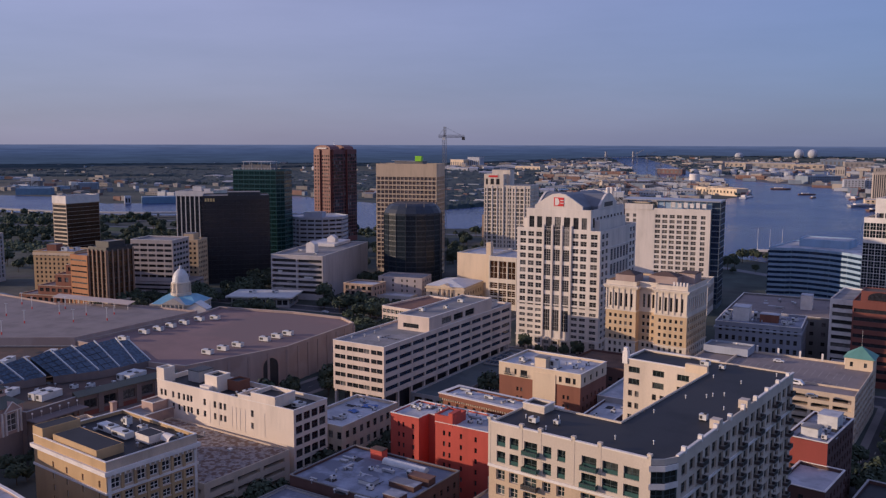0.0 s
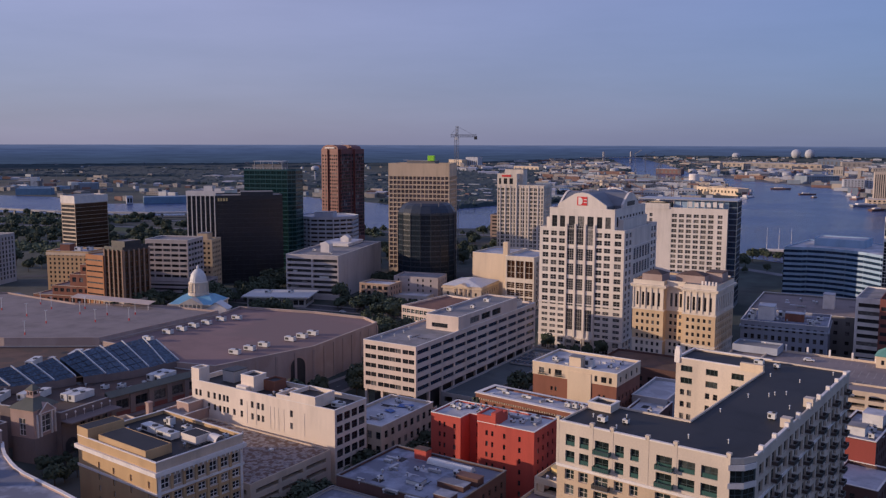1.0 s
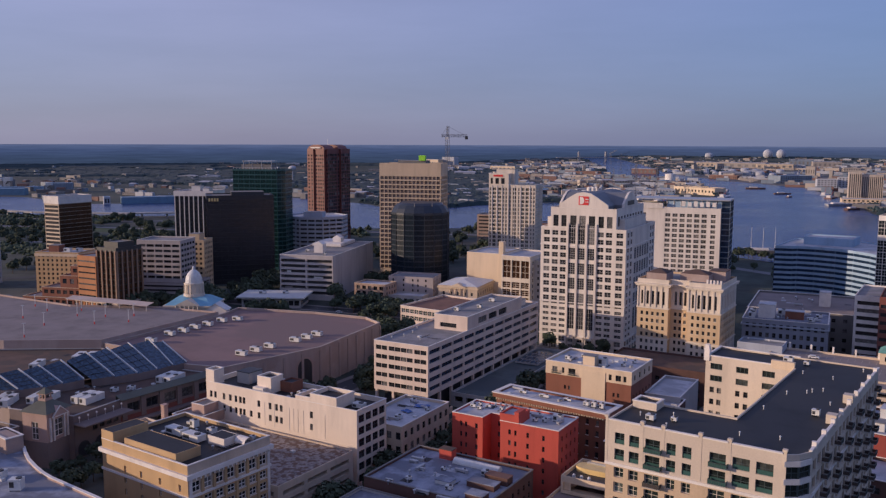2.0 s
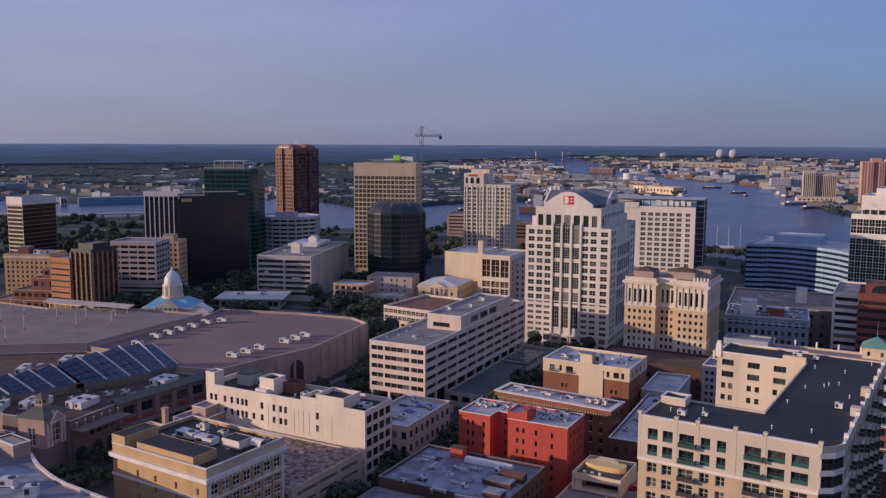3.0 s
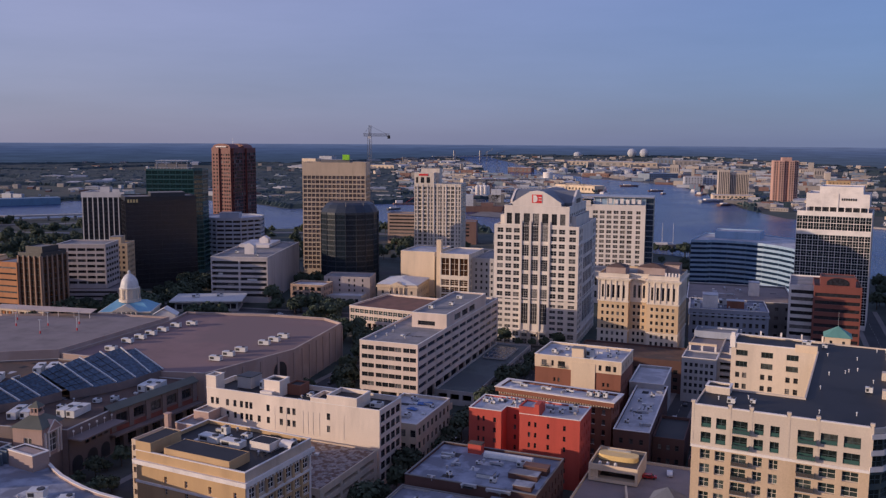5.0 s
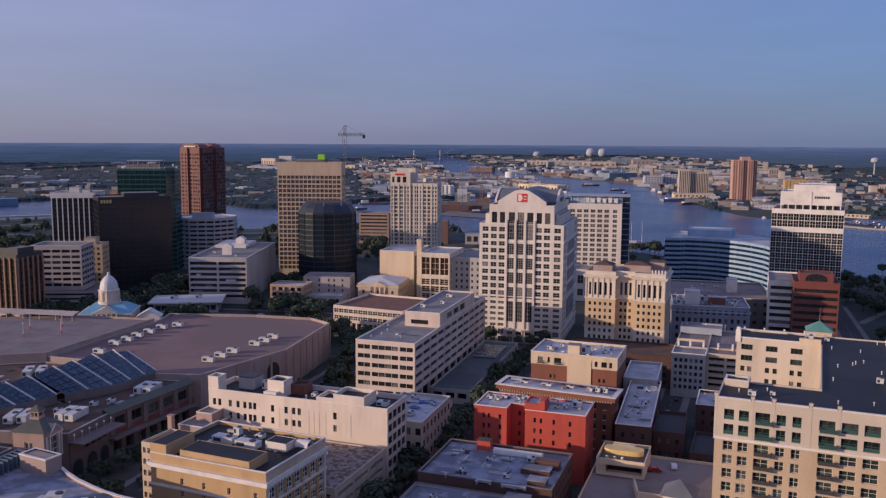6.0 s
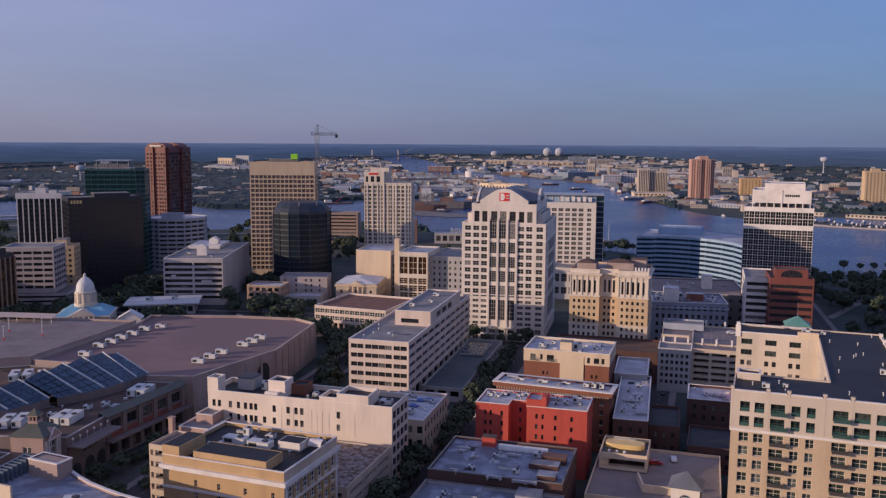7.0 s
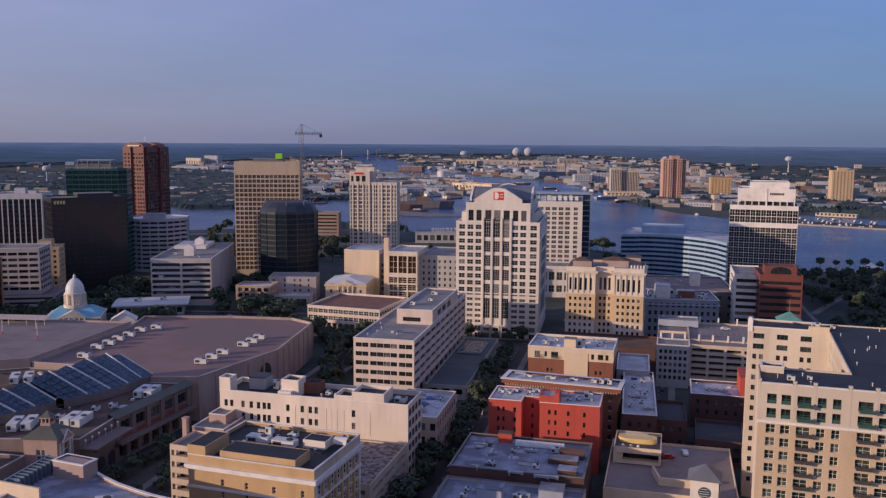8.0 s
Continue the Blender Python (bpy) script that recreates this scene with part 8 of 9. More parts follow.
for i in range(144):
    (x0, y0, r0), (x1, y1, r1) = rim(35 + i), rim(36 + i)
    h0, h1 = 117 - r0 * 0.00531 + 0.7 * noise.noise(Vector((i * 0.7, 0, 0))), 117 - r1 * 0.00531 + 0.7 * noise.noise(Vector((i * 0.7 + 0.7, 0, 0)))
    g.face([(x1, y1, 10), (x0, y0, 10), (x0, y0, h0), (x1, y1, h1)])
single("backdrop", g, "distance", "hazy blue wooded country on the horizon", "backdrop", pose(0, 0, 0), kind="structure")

# woods
def lump(g, x, y, z, r, h, rn, mat=0):
    """One uneven crown of a far tree: a rough low blob with a jagged rim."""
    n = 5
    rings = []
    for zz, rr in ((0.05, 0.8), (0.55, 1.0)):
        rings.append([(x + r * rr * rn.uniform(0.7, 1.25) * math.cos(2 * math.pi * (i + zz) / n), y + r * rr * rn.uniform(0.7, 1.25) * math.sin(2 * math.pi * (i + zz) / n), z + h * zz * rn.uniform(0.85, 1.15)) for i in range(n)])
    top = (x + rn.uniform(-0.2, 0.2) * r, y, z + h)
    for a, b in zip(rings, rings[1:]):
        for i in range(n):
            j = (i + 1) % n
            g.face([a[i], a[j], b[j], b[i]], mat)
    for i in range(n):
        g.face([rings[-1][i], rings[-1][(i + 1) % n], top], mat)


def wooded(x, y, d):
    """Whether trees cover a place of the far country, d metres off."""
    docks = 2250 < d < 6200 and 83 < math.degrees(math.atan2(y - CY, x - CX)) < 112
    if noise.noise(Vector((x * 0.0016, y * 0.0016, 3))) < (0.12 if docks else -0.22 - (0.6 if d > 4000 else 0)):
        return False
    fx, fy = far(x, y)[:2]
    return not (in_water(fx, fy) or in_water(fx, fy - 15) or (-720 < x < -380 and 1650 < y < 2700) or (x > 40 and y < 1500 - 0.42 * (x - 124)) or (-40 < x < 60 and y < 1640) or (x < -700 and y < 1230) or (-2150 < x < -1300 and y < 1720 + 0.15 * (x + 1300)))


# one closed canopy over the far woods, rising and falling with the tree tops
RN, AN = 150, 380
tops = []
for i in range(RN + 1):
    d = 1 / (1 / 1050 + (1 / 7200 - 1 / 1050) * (i / RN) ** 0.9)
    row = []
    for k in range(AN + 1):
        a = radians(52 + 104 * k / AN) + rnd.uniform(-0.001, 0.001)
        x, y = CX + d * math.cos(a), CY + d * math.sin(a)
        fx, fy, fz, q = far(x, y)
        gap = noise.noise(Vector((x * 0.006, y * 0.006, 9))) + (0.35 if a > radians(112) else 0.0)
        hgt = (6.5 + 1.6 * noise.noise(Vector((x * 0.03, y * 0.03, 0))) + rnd.uniform(-1.3, 1.3)) * q if gap > -0.08 and wooded(x, y, d) else -4.0
        row.append((fx, fy, fz + hgt))
    tops.append(row)
g = Geo()
for i in range(RN):
    for k in range(AN):
        q = [tops[i][k], tops[i][k + 1], tops[i + 1][k + 1], tops[i + 1][k]]
        if max(p[2] - lift(p[0], p[1]) for p in q) > 0:
            g.face(q[::-1])
single("tree_canopy", g, "canopy", "closed dark green forest canopy over the far country", "woods", pose(0, 0, 0), kind="stuff")
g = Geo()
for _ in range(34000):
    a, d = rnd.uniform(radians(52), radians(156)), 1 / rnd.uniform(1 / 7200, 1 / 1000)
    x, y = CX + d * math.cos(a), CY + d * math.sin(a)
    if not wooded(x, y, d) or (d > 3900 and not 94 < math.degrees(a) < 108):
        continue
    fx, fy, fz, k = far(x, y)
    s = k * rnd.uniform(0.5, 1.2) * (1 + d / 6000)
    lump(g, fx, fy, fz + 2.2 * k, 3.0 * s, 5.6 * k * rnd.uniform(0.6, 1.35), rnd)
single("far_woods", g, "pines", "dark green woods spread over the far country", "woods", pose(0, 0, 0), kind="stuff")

RIVERSIDE = [(-1500, 800), (-1220, 820), (-1010, 870), (-900, 960), (-740, 905), (-620, 925), (-480, 960), (-400, 930)]
RAMP = [(-1400, 730), (-1110, 740), (-960, 800), (-830, 830), (-700, 800), (-600, 770)]
STREET = [(-1010, 560), (-900, 640), (-820, 720), (-700, 740), (-560, 720)]
HIGHWAY = [pair for line in (RIVERSIDE, RAMP, STREET) for pair in zip(line, line[1:])]
g = Geo()
for _ in range(7000):
    x, y = rnd.uniform(-1500, -600), rnd.uniform(560, 900)
    if in_water(x, y + 12) or noise.noise(Vector((x * 0.008, y * 0.008, 1))) < 0.0 or any(abs(y - y0 - (y1 - y0) * (x - x0) / (x1 - x0)) < 13 for (x0, y0), (x1, y1) in HIGHWAY if min(x0, x1) <= x <= max(x0, x1)):
        continue
    lump(g, x, y, -0.3, rnd.uniform(1.6, 3.4), rnd.uniform(3, 6), rnd)
single("shrub_belt", g, "foliage", "dark green scrub and trees round the highway ramps", "woods", pose(0, 0, 0), kind="stuff")

# ---- trees ----
def tree_meshes(seed, h, r):
    rn = random.Random(seed)
    t = Geo()
    t.tube((0, 0, 0), (0.1, 0, h * 0.4), 0.28, 0.18, 7)
    tips = []
    for i in range(7):
        a = 2 * math.pi * i / 7 + rn.uniform(-0.3, 0.3)
        p = Vector((r * 0.6 * math.cos(a), r * 0.6 * math.sin(a), h * rn.uniform(0.5, 0.8)))
        t.tube((0.1, 0, h * rn.uniform(0.28, 0.42)), p, 0.14, 0.05, 5)
        tips.append(p)
    tips.append(Vector((0, 0, h * 0.82)))
    c = Geo()
    for tip in tips:
        cr = r * rn.uniform(0.42, 0.6)
        for _ in range(75):
            d = Vector((rn.gauss(0, 1), rn.gauss(0, 1), rn.gauss(0, 0.8))).normalized() * cr * rn.uniform(0.55, 1.05)
            p = tip + d
            n = (d.normalized() + Vector((rn.uniform(-0.5, 0.5), rn.uniform(-0.5, 0.5), rn.uniform(0.0, 0.7)))).normalized()
            s = n.orthogonal().normalized() * rn.uniform(0.45, 0.85)
            q = n.cross(s)
            c.face([tuple(p + s), tuple(p + q), tuple(p - s), tuple(p - q)])
    return t.mesh("trunk", mats_of("bark")), c.mesh("crown", mats_of("foliage"))


TREES = []
for i, (h, r) in enumerate(((9.5, 4.2), (11.5, 5.0), (7.5, 3.6))):
    tm, cm = tree_meshes(40 + i, h, r)
    t = new("tree")
    tagged(t, label="broad leafy street tree with dark green crown", category="tree", group="city trees")
    for nm, me in (("trunk", tm), ("crown", cm)):
        o = new(nm, me)
        o.parent = t
    TREES.append(t)
spots = []
rt = random.Random(3)


def grove(n, poly):
    (x0, y0), (x1, y1) = poly
    for _ in range(n):
        spots.append((rt.uniform(x0, x1), rt.uniform(y0, y1), rt.uniform(0.75, 1.35)))


def avenue(x0, y0, x1, y1, n, jitter=1.2, s=0.9):
    for i in range(n):
        k = (i + 0.5) / n
        spots.append((x0 + (x1 - x0) * k + rt.uniform(-jitter, jitter), y0 + (y1 - y0) * k + rt.uniform(-jitter, jitter), s * rt.uniform(0.8, 1.25)))


grove(26, ((-263, 300), (-236, 425)))
grove(12, ((-264, 250), (-240, 300)))
grove(14, ((-300, 400), (-262, 440)))
avenue(-172, 235, -170, 420, 16)
avenue(-184, 150, -176, 236, 8)
avenue(-201, 438, -162, 437, 5, 0.5, 0.8)
grove(26, ((-400, 560), (-365, 640)))
grove(14, ((-388, 470), (-300, 500)))
grove(22, ((-480, 470), (-436, 560)))
grove(16, ((-470, 425), (-440, 470)))
grove(18, ((-500, 380), (-455, 440)))
grove(14, ((-420, 405), (-385, 450)))
grove(30, ((30, 470), (110, 640)))
grove(30, ((10, 620), (120, 740)))
grove(14, ((-120, 740), (-60, 800)))
grove(14, ((-200, 780), (-120, 880)))
grove(14, ((-330, 760), (-220, 860)))
grove(24, ((-640, 860), (-460, 980)))
grove(30, ((-900, 620), (-660, 900)))
avenue(-22.5, 306, -20, 345, 5, 0.6, 0.8)
avenue(-15, 296, -6, 420, 13, 1.0)
avenue(-6, 296, 2, 420, 12, 1.5)
grove(12, ((-512, 528), (-478, 556)))
grove(10, ((-470, 590), (-440, 670)))
grove(16, ((-352, 452), (-318, 486)))
grove(130, ((-1060, 600), (-760, 900)))
grove(40, ((-780, 620), (-640, 800)))
grove(36, ((-560, 700), (-440, 860)))
grove(40, ((-1300, 700), (-1000, 850)))
grove(40, ((-760, 700), (-640, 880)))
grove(30, ((-420, 690), (-340, 860)))
grove(14, ((-780, 470), (-700, 560)))
grove(14, ((-700, 500), (-620, 700)))
grove(70, ((40, 520), (170, 740)))
grove(40, ((14, 470), (150, 700)))
# added trees that darken the street before the mall front
avenue(-281, 176, -274, 262, 14, 2.0, 0.62)
avenue(-168, 902, -112, 888, 9, 3.0, 0.9)
# further added trees, deepening the shade at the same street's near end
avenue(-272, 160, -262, 205, 8, 2.0, 0.62)
avenue(72, 800, 150, 806, 6)
spots.sort(key=lambda p: math.hypot(p[0] - CX, p[1] - CY))
rest_geo = Geo()
for i, (x, y, s) in enumerate(spots):
    src = TREES[i % 3]
    m = pose(x, y, 0, 0, 0, rt.uniform(0, 360))
    if i < 3:
        src.matrix_basis = m
        src.scale = (s, s, s)
    elif i < 300:
        o = copy_thing(src, m)
        o.scale = (s, s, s * rt.uniform(0.9, 1.1))
    else:
        for piece, slot in zip(sorted(src.children, key=lambda c: c.name, reverse=True), (0, 1)):
            k = len(rest_geo.v)
            rest_geo.v.extend(tuple(m @ (v.co * s)) for v in piece.data.vertices)
            for p in piece.data.polygons:
                rest_geo.f.append(tuple(k + q for q in p.vertices))
                rest_geo.m.append(slot)
single("park_trees", rest_geo, ["bark", "foliage"], "dark green trees along the waterfront and highway", "trees", pose(0, 0, 0), kind="stuff")


# ---- roof plant ----
def ac_unit(x, y, z, rot, w, d, h, label="white rooftop air-conditioning unit with top fan", group="roof units"):
    t = thing("air_conditioner", label, "air conditioner", x, y, rot, z, group=group)
    g = Geo()
    g.box(-w / 2, w / 2, -d / 2, d / 2, 0.25, h)
    g.box(-w / 2 - 0.06, w / 2 + 0.06, -d / 2 - 0.06, d / 2 + 0.06, h, h + 0.1)
    part("casing", g, "unit", t)
    for s in (-1, 1):
        g = Geo()
        g.box(s * w * 0.35 - 0.12, s * w * 0.35 + 0.12, -d / 2, d / 2, 0, 0.25)
        part("skid", g, "dark", t)
    g = Geo()
    g.tube((w * 0.22, 0, h + 0.1), (w * 0.22, 0, h + 0.4), min(w, d) * 0.3, min(w, d) * 0.3, 12)
    part("fan", g, "dark", t)
    g = Geo()
    g.box(-w * 0.42, -w * 0.05, -d / 2 - 0.04, -d / 2, h * 0.35, h * 0.85)
    part("grille", g, "dark", t)
    return t


mall = [(-349, 290), (-352.5, 306), (-352, 315), (-352.5, 324), (-352, 333), (-352, 344), (-347, 351), (-293, 291), (-292, 300), (-291, 309), (-288, 325), (-287, 333), (-286.5, 341)]
for x, y in mall:
    ac_unit(x, y, 17.55, 4, 5.4, 2.6, 2.2)
for x, y, r in ((-292.8, 248.5, 6), (-296.6, 248.0, 6), (-299.5, 212, 6), (-303.4, 211.5, 6), (-353, 257, 30), (-357.5, 254.5, 30), (-315, 205, 20), (-319, 203, 20), (-325, 195, 30), (-330, 198, 30), (-362, 236, 30)):
    ac_unit(x, y, 15.8, r, 3.3, 10.0, 2.8, "long white rooftop air handler with sloped hood")
for x, y in ((-299, 231), (-303, 226), (-310, 215)):
    ac_unit(x, y, 15.8, 10, 2.6, 2.2, 1.6)


def on(owner_x, owner_y, rot, items, z):
    """Units placed in a building's own axes."""
    base = pose(owner_x, owner_y, 0, 0, 0, rot)
    for u, v, w, d, h in items:
        p = base @ Vector((u, v, 0))
        ac_unit(p.x, p.y, z, rot, w, d, h, "grey rooftop unit on the flat roof")


on(-231.5, 157.8, -7.5, [(12.5, 17, 7, 3.2, 2.0), (21, 16.5, 7, 3.2, 2.0), (12, 24, 2, 2, 2.4), (20, 24, 2.2, 2.2, 1.4), (34.5, 27, 1.6, 1.2, 1.0)], 28.45)
on(-253.5, 225.2, -3.8, [(17, 11, 2, 2, 3.0), (19.4, 11, 1.4, 1.4, 2.4), (38, 9, 2, 1.6, 1.2), (65, 8, 4, 3, 1.6)], 25.45)
on(-161.4, 242.6, -3.5, [(5, 10, 2, 1.4, 1.1), (8, 9, 1.6, 1.2, 1.0), (10, 12, 1.8, 1.2, 1.2), (15, 12, 1.2, 1, 1), (30, 7, 1.6, 1.2, 1), (33, 8, 1.6, 1.2, 1.1), (36.5, 11, 3.0, 2.4, 2.2), (29, 12, 1.4, 1, 0.9), (6, 13, 1.2, 1, 0.9), (18, 14, 1.4, 1.2, 1.2)], 23.95)
on(-151.2, 310.8, -4.5, [(6, 8, 2, 1.6, 1.6), (10, 15, 1.6, 1.4, 1.2), (22, 6, 3.4, 2.4, 3.2), (29, 10, 1.8, 1.4, 1.2), (31, 17, 1.4, 1.2, 1.0)], 27.45)
on(-157.2, 275.2, -8.0, [(8, 6, 3, 1.2, 0.9), (17, 6, 4, 1.4, 1.0), (26, 7, 3, 1.2, 0.8), (34, 6, 2, 1.6, 1.4), (37, 6, 1.6, 1.6, 1.8), (40, 6, 1.6, 1.6, 1.8)], 22.75)
on(-165.5, 190.0, -3.5, [(7, 28, 1.0, 1.0, 0.8), (17, 24, 1.4, 1.0, 0.9), (23, 26, 1.4, 1, 0.8), (30, 27, 2.4, 1.8, 1.6), (12, 12, 1.6, 1.2, 1), (26, 12, 2, 1.4, 1.2)], 16.15)
on(-167.5, 160, -3.5, [(8, 22, 2, 1.4, 1), (8, 27, 1.4, 1.2, 0.9), (23, 26, 2.6, 1.2, 0.8), (25, 22, 1.8, 1.6, 1.2)], 13.25)
on(-112.0, 262.5, -1.5, [(3, 12, 1.6, 1.2, 1), (7, 18, 1.4, 1.2, 0.9), (9, 30, 1.8, 1.4, 1.2), (4, 40, 1.4, 1.2, 1), (8, 48, 1.8, 1.4, 1.0)], 14.65)
on(-84.0, 300, -4, [(7, 9, 1.2, 1, 0.9), (10, 9, 1.2, 1, 0.9), (13, 9.4, 1.2, 1, 0.9)], 13.25)
on(-36.5, 279, -9, [(2, 11, 2, 1.6, 1.2), (5, 24, 2.4, 2, 1.6), (9, 10, 1.6, 1.4, 1.2), (9.5, 24, 2, 1.6, 1.2), (10, 3, 1.6, 1.2, 1.4)], 26.85)
on(-225.7, 298.4, -1.5, [(14, 50, 2.4, 2, 1.6), (20, 62, 2, 2, 1.4), (18, 80, 3, 2, 1.6)], 36.45)
on(-96.2, 449, 3, [(4, 8, 3, 3, 3), (4, 15, 3, 4, 3.4), (18, 22, 4, 4, 3), (33, 8, 3, 1.2, 1.6), (33, 12, 5, 1.2, 1.6), (27, 24, 4, 3, 2.6), (36, 22, 3, 2, 1.6)], 25.05)
on(-428.9, 492.6, 14.5, [(10, 30, 2.6, 2, 1.6), (30, 14, 2, 2, 1.4)], 31.85)
on(-589, 410, 20, [(20, 10, 5, 3, 3), (27, 14, 4, 3, 2.6)], 33.05)
on(-431, 452, 24, [(12, 12, 5, 3, 1.8), (28, 14, 4, 3, 1.6)], 7.95)
on(-197, 240, -2, [(6, 30, 2, 1.6, 1.2), (12, 10, 2.4, 1.8, 1.4), (16, 24, 1.6, 1.4, 1.0)], 16.05)
# roof vents of the black roof
vent = Geo()
vent.tube((0, 0, 0), (0, 0, 0.75), 0.12, 0.12, 6)
vent.tube((0, 0, 0.75), (0, 0, 0.95), 0.26, 0.1, 6)
vent_mesh = vent.mesh("roof_vent", mats_of("unit"))
base = pose(-81.6, 163.2, 56.44, 0, 0, -7.6)
rv = random.Random(11)
for i in range(15):
    u, v = (rv.uniform(24, 38), rv.uniform(6, 79)) if i < 11 else (rv.uniform(4, 19), rv.uniform(3, 13))
    o = new("roof_vent", vent_mesh)
    o.matrix_basis = base @ pose(u, v, 0)
    tagged(o, label="small white vent pipe on the black roof", category="roof vent", group="roof vents")
on(-81.6, 163.2, -7.6, [(7.5, 6, 1.8, 1.6, 1.2), (12, 8, 1.2, 1.0, 0.9), (19, 76, 2.4, 1.6, 1.2), (24, 75, 1.4, 1.2, 1.0), (36, 30, 1.6, 1.2, 1.4)], 56.45)
# blue tarpaulin sheets
for x, y, r, w, d in ((-184, 266, 20, 6, 3.6), (-186, 258, -15, 4, 3)):
    g = Geo()
    for i in range(6):
        for j in range(4):
            q = [(-w / 2 + w * a / 6, -d / 2 + d * b / 4) for a, b in ((i, j), (i + 1, j), (i + 1, j + 1), (i, j + 1))]
            g.face([(a, b, 0.35 + 0.3 * noise.noise(Vector((a * 0.7, b * 0.9, x)))) for a, b in q])
    single("tarpaulin", g, "bluesheet", "crumpled blue tarpaulin lying on the roof", "tarpaulin", pose(x, y, 16.1, 0, 0, r))


# ---- vehicles ----
M["carwhite"] = plain("car_white_paint", (0.7, 0.7, 0.7), 0.25)
M["cardark"] = plain("car_dark_paint", (0.04, 0.045, 0.05), 0.25)
M["carred"] = plain("car_red_paint", (0.4, 0.03, 0.03), 0.25)
M["carsilver"] = plain("car_silver_paint", (0.4, 0.41, 0.42), 0.3, 0.5)


def car(x, y, z, rot, paint, van=False):
    L, Wd = (5.4, 2.0) if van else (4.6, 1.8)
    t = thing("van" if van else "car", f"parked {paint[3:]} {'delivery van' if van else 'saloon car'} on the concrete deck" if z > 3 else f"{paint[3:]} {'van' if van else 'car'} standing at the kerb of the street", "car", x, y, rot, z, group="parked cars")
    side = [(-L / 2, 0.35), (L / 2, 0.35), (L / 2, 0.85), (L * 0.3, 0.98), (L * 0.16, 1.45), (-L * 0.3, 1.48), (-L * 0.47, 1.0), (-L / 2, 0.9)]
    if van:
        side = [(-L / 2, 0.35), (L / 2, 0.35), (L / 2, 1.0), (L * 0.4, 1.2), (L * 0.28, 2.05), (-L / 2, 2.1)]
    g = Geo()
    k = Wd / 2
    g.face([(a, -k, b) for a, b in side])
    g.face([(a, k, b) for a, b in reversed(side)])
    for (a0, b0), (a1, b1) in zip(side, side[1:] + side[:1]):
        g.face([(a0, k, b0), (a1, k, b1), (a1, -k, b1), (a0, -k, b0)])
    part("body", g, paint, t)
    g = Geo()
    lo, hi = (1.2, 1.8) if van else (1.02, 1.38)
    for s in (-1, 1):
        y0 = s * (k + 0.01)
        q = [(-L * 0.3, y0, lo), (L * 0.2, y0, lo), (L * 0.12, y0, hi), (-L * 0.26, y0, hi)]
        g.face(q if s < 0 else q[::-1])
    g.face([(L * 0.305, -k * 0.85, lo), (L * 0.305, k * 0.85, lo), (L * 0.185, k * 0.85, hi), (L * 0.185, -k * 0.85, hi)])
    part("glass", g, "glass", t)
    for a in (-0.31, 0.31):
        for s in (-1, 1):
            g = Geo()
            g.tube((a * L, s * (k - 0.2), 0.34), (a * L, s * (k + 0.02), 0.34), 0.34, 0.34, 10)
            part("wheel", g, "dark", t)
    return t


car(-45.7, 368, 19.65, -12, "carwhite", True)
car(-38.2, 351.6, 19.65, 6, "carsilver")
car(-58, 402, 19.65, 5, "carwhite")
car(-97, 238, 8.75, 10, "carred")
car(-91, 243, 8.75, 95, "carwhite")
for i, (x, y) in enumerate(((-170, 300), (-169, 345), (-168, 392), (-250, 452), (-225, 432), (-130, 431), (-95, 330), (-92, 352), (-330, 474), (-360, 468), (8, 330), (9, 372), (-268, 415), (-255, 330))):
    car(x, y, 0.06, 92 if i not in (3, 4, 5, 8, 9) else 3, ("carwhite", "cardark", "carsilver")[i % 3])

# boats
def boat(x, y, rot, L, masts, hull="whitewall"):
    t = thing("sailing_ship" if masts else "motor_boat", "three-masted schooner moored at the quay" if masts else "small motor boat with low cabin by the waterside", "boat", x, y, rot, 0.4, group="" if masts else "boats")
    g = Geo()
    b = L * 0.13
    deck = [(-L / 2, -b * 0.8), (L * 0.2, -b), (L / 2, 0), (L * 0.2, b), (-L / 2, b * 0.8)]
    keel = [(p * 0.9, q * 0.6) for p, q in deck]
    for i in range(5):
        j = (i + 1) % 5
        g.face([(*keel[i], -0.3), (*keel[j], -0.3), (*deck[j], L * 0.07), (*deck[i], L * 0.07)])
    g.face([(*p, L * 0.07) for p in deck])
    part("hull", g, hull, t)
    g = Geo()
    g.box(-L * 0.3, L * 0.08, -b * 0.5, b * 0.5, L * 0.07, L * 0.07 + 2.0)
    part("cabin", g, "trim", t)
    for i in range(masts):
        g = Geo()
        g.tube((-L * 0.3 + i * L * 0.26, 0, 1), (-L * 0.3 + i * L * 0.26, 0, 27), 0.24, 0.1, 6)
        part("mast", g, "trim", t)
        g = Geo()
        g.tube((-L * 0.3 + i * L * 0.26, 0, 5), (-L * 0.3 + i * L * 0.26 - L * 0.16, 0, 5.6), 0.16, 0.1, 5)
        part("boom", g, "beige", t)


boat(-149, 945, 18, 46, 3, "dkgrey")
for x, y, r, L in ((-255, 2050, 30, 40), (-95, 1640, 60, 45), (-120, 1730, 40, 60), (20, 1360, 100, 20), (-340, 2250, 20, 50), (-230, 1950, 70, 26), (-420, 1330, 20, 30), (-620, 1320, 60, 30)):
    boat(x, y, r, L, 0, rnd.choice(("whitewall", "redwall", "dkgrey")))
for i in range(54):
    x = 128 + 22 * (i % 27) + rnd.uniform(-3, 3)
    y = 1290 - 0.5 * (x - 128) + (62 if i >= 27 else 34) + rnd.choice((0, 10))
    boat(x, y, 60 + rnd.uniform(-4, 4), rnd.uniform(11, 18), 0)
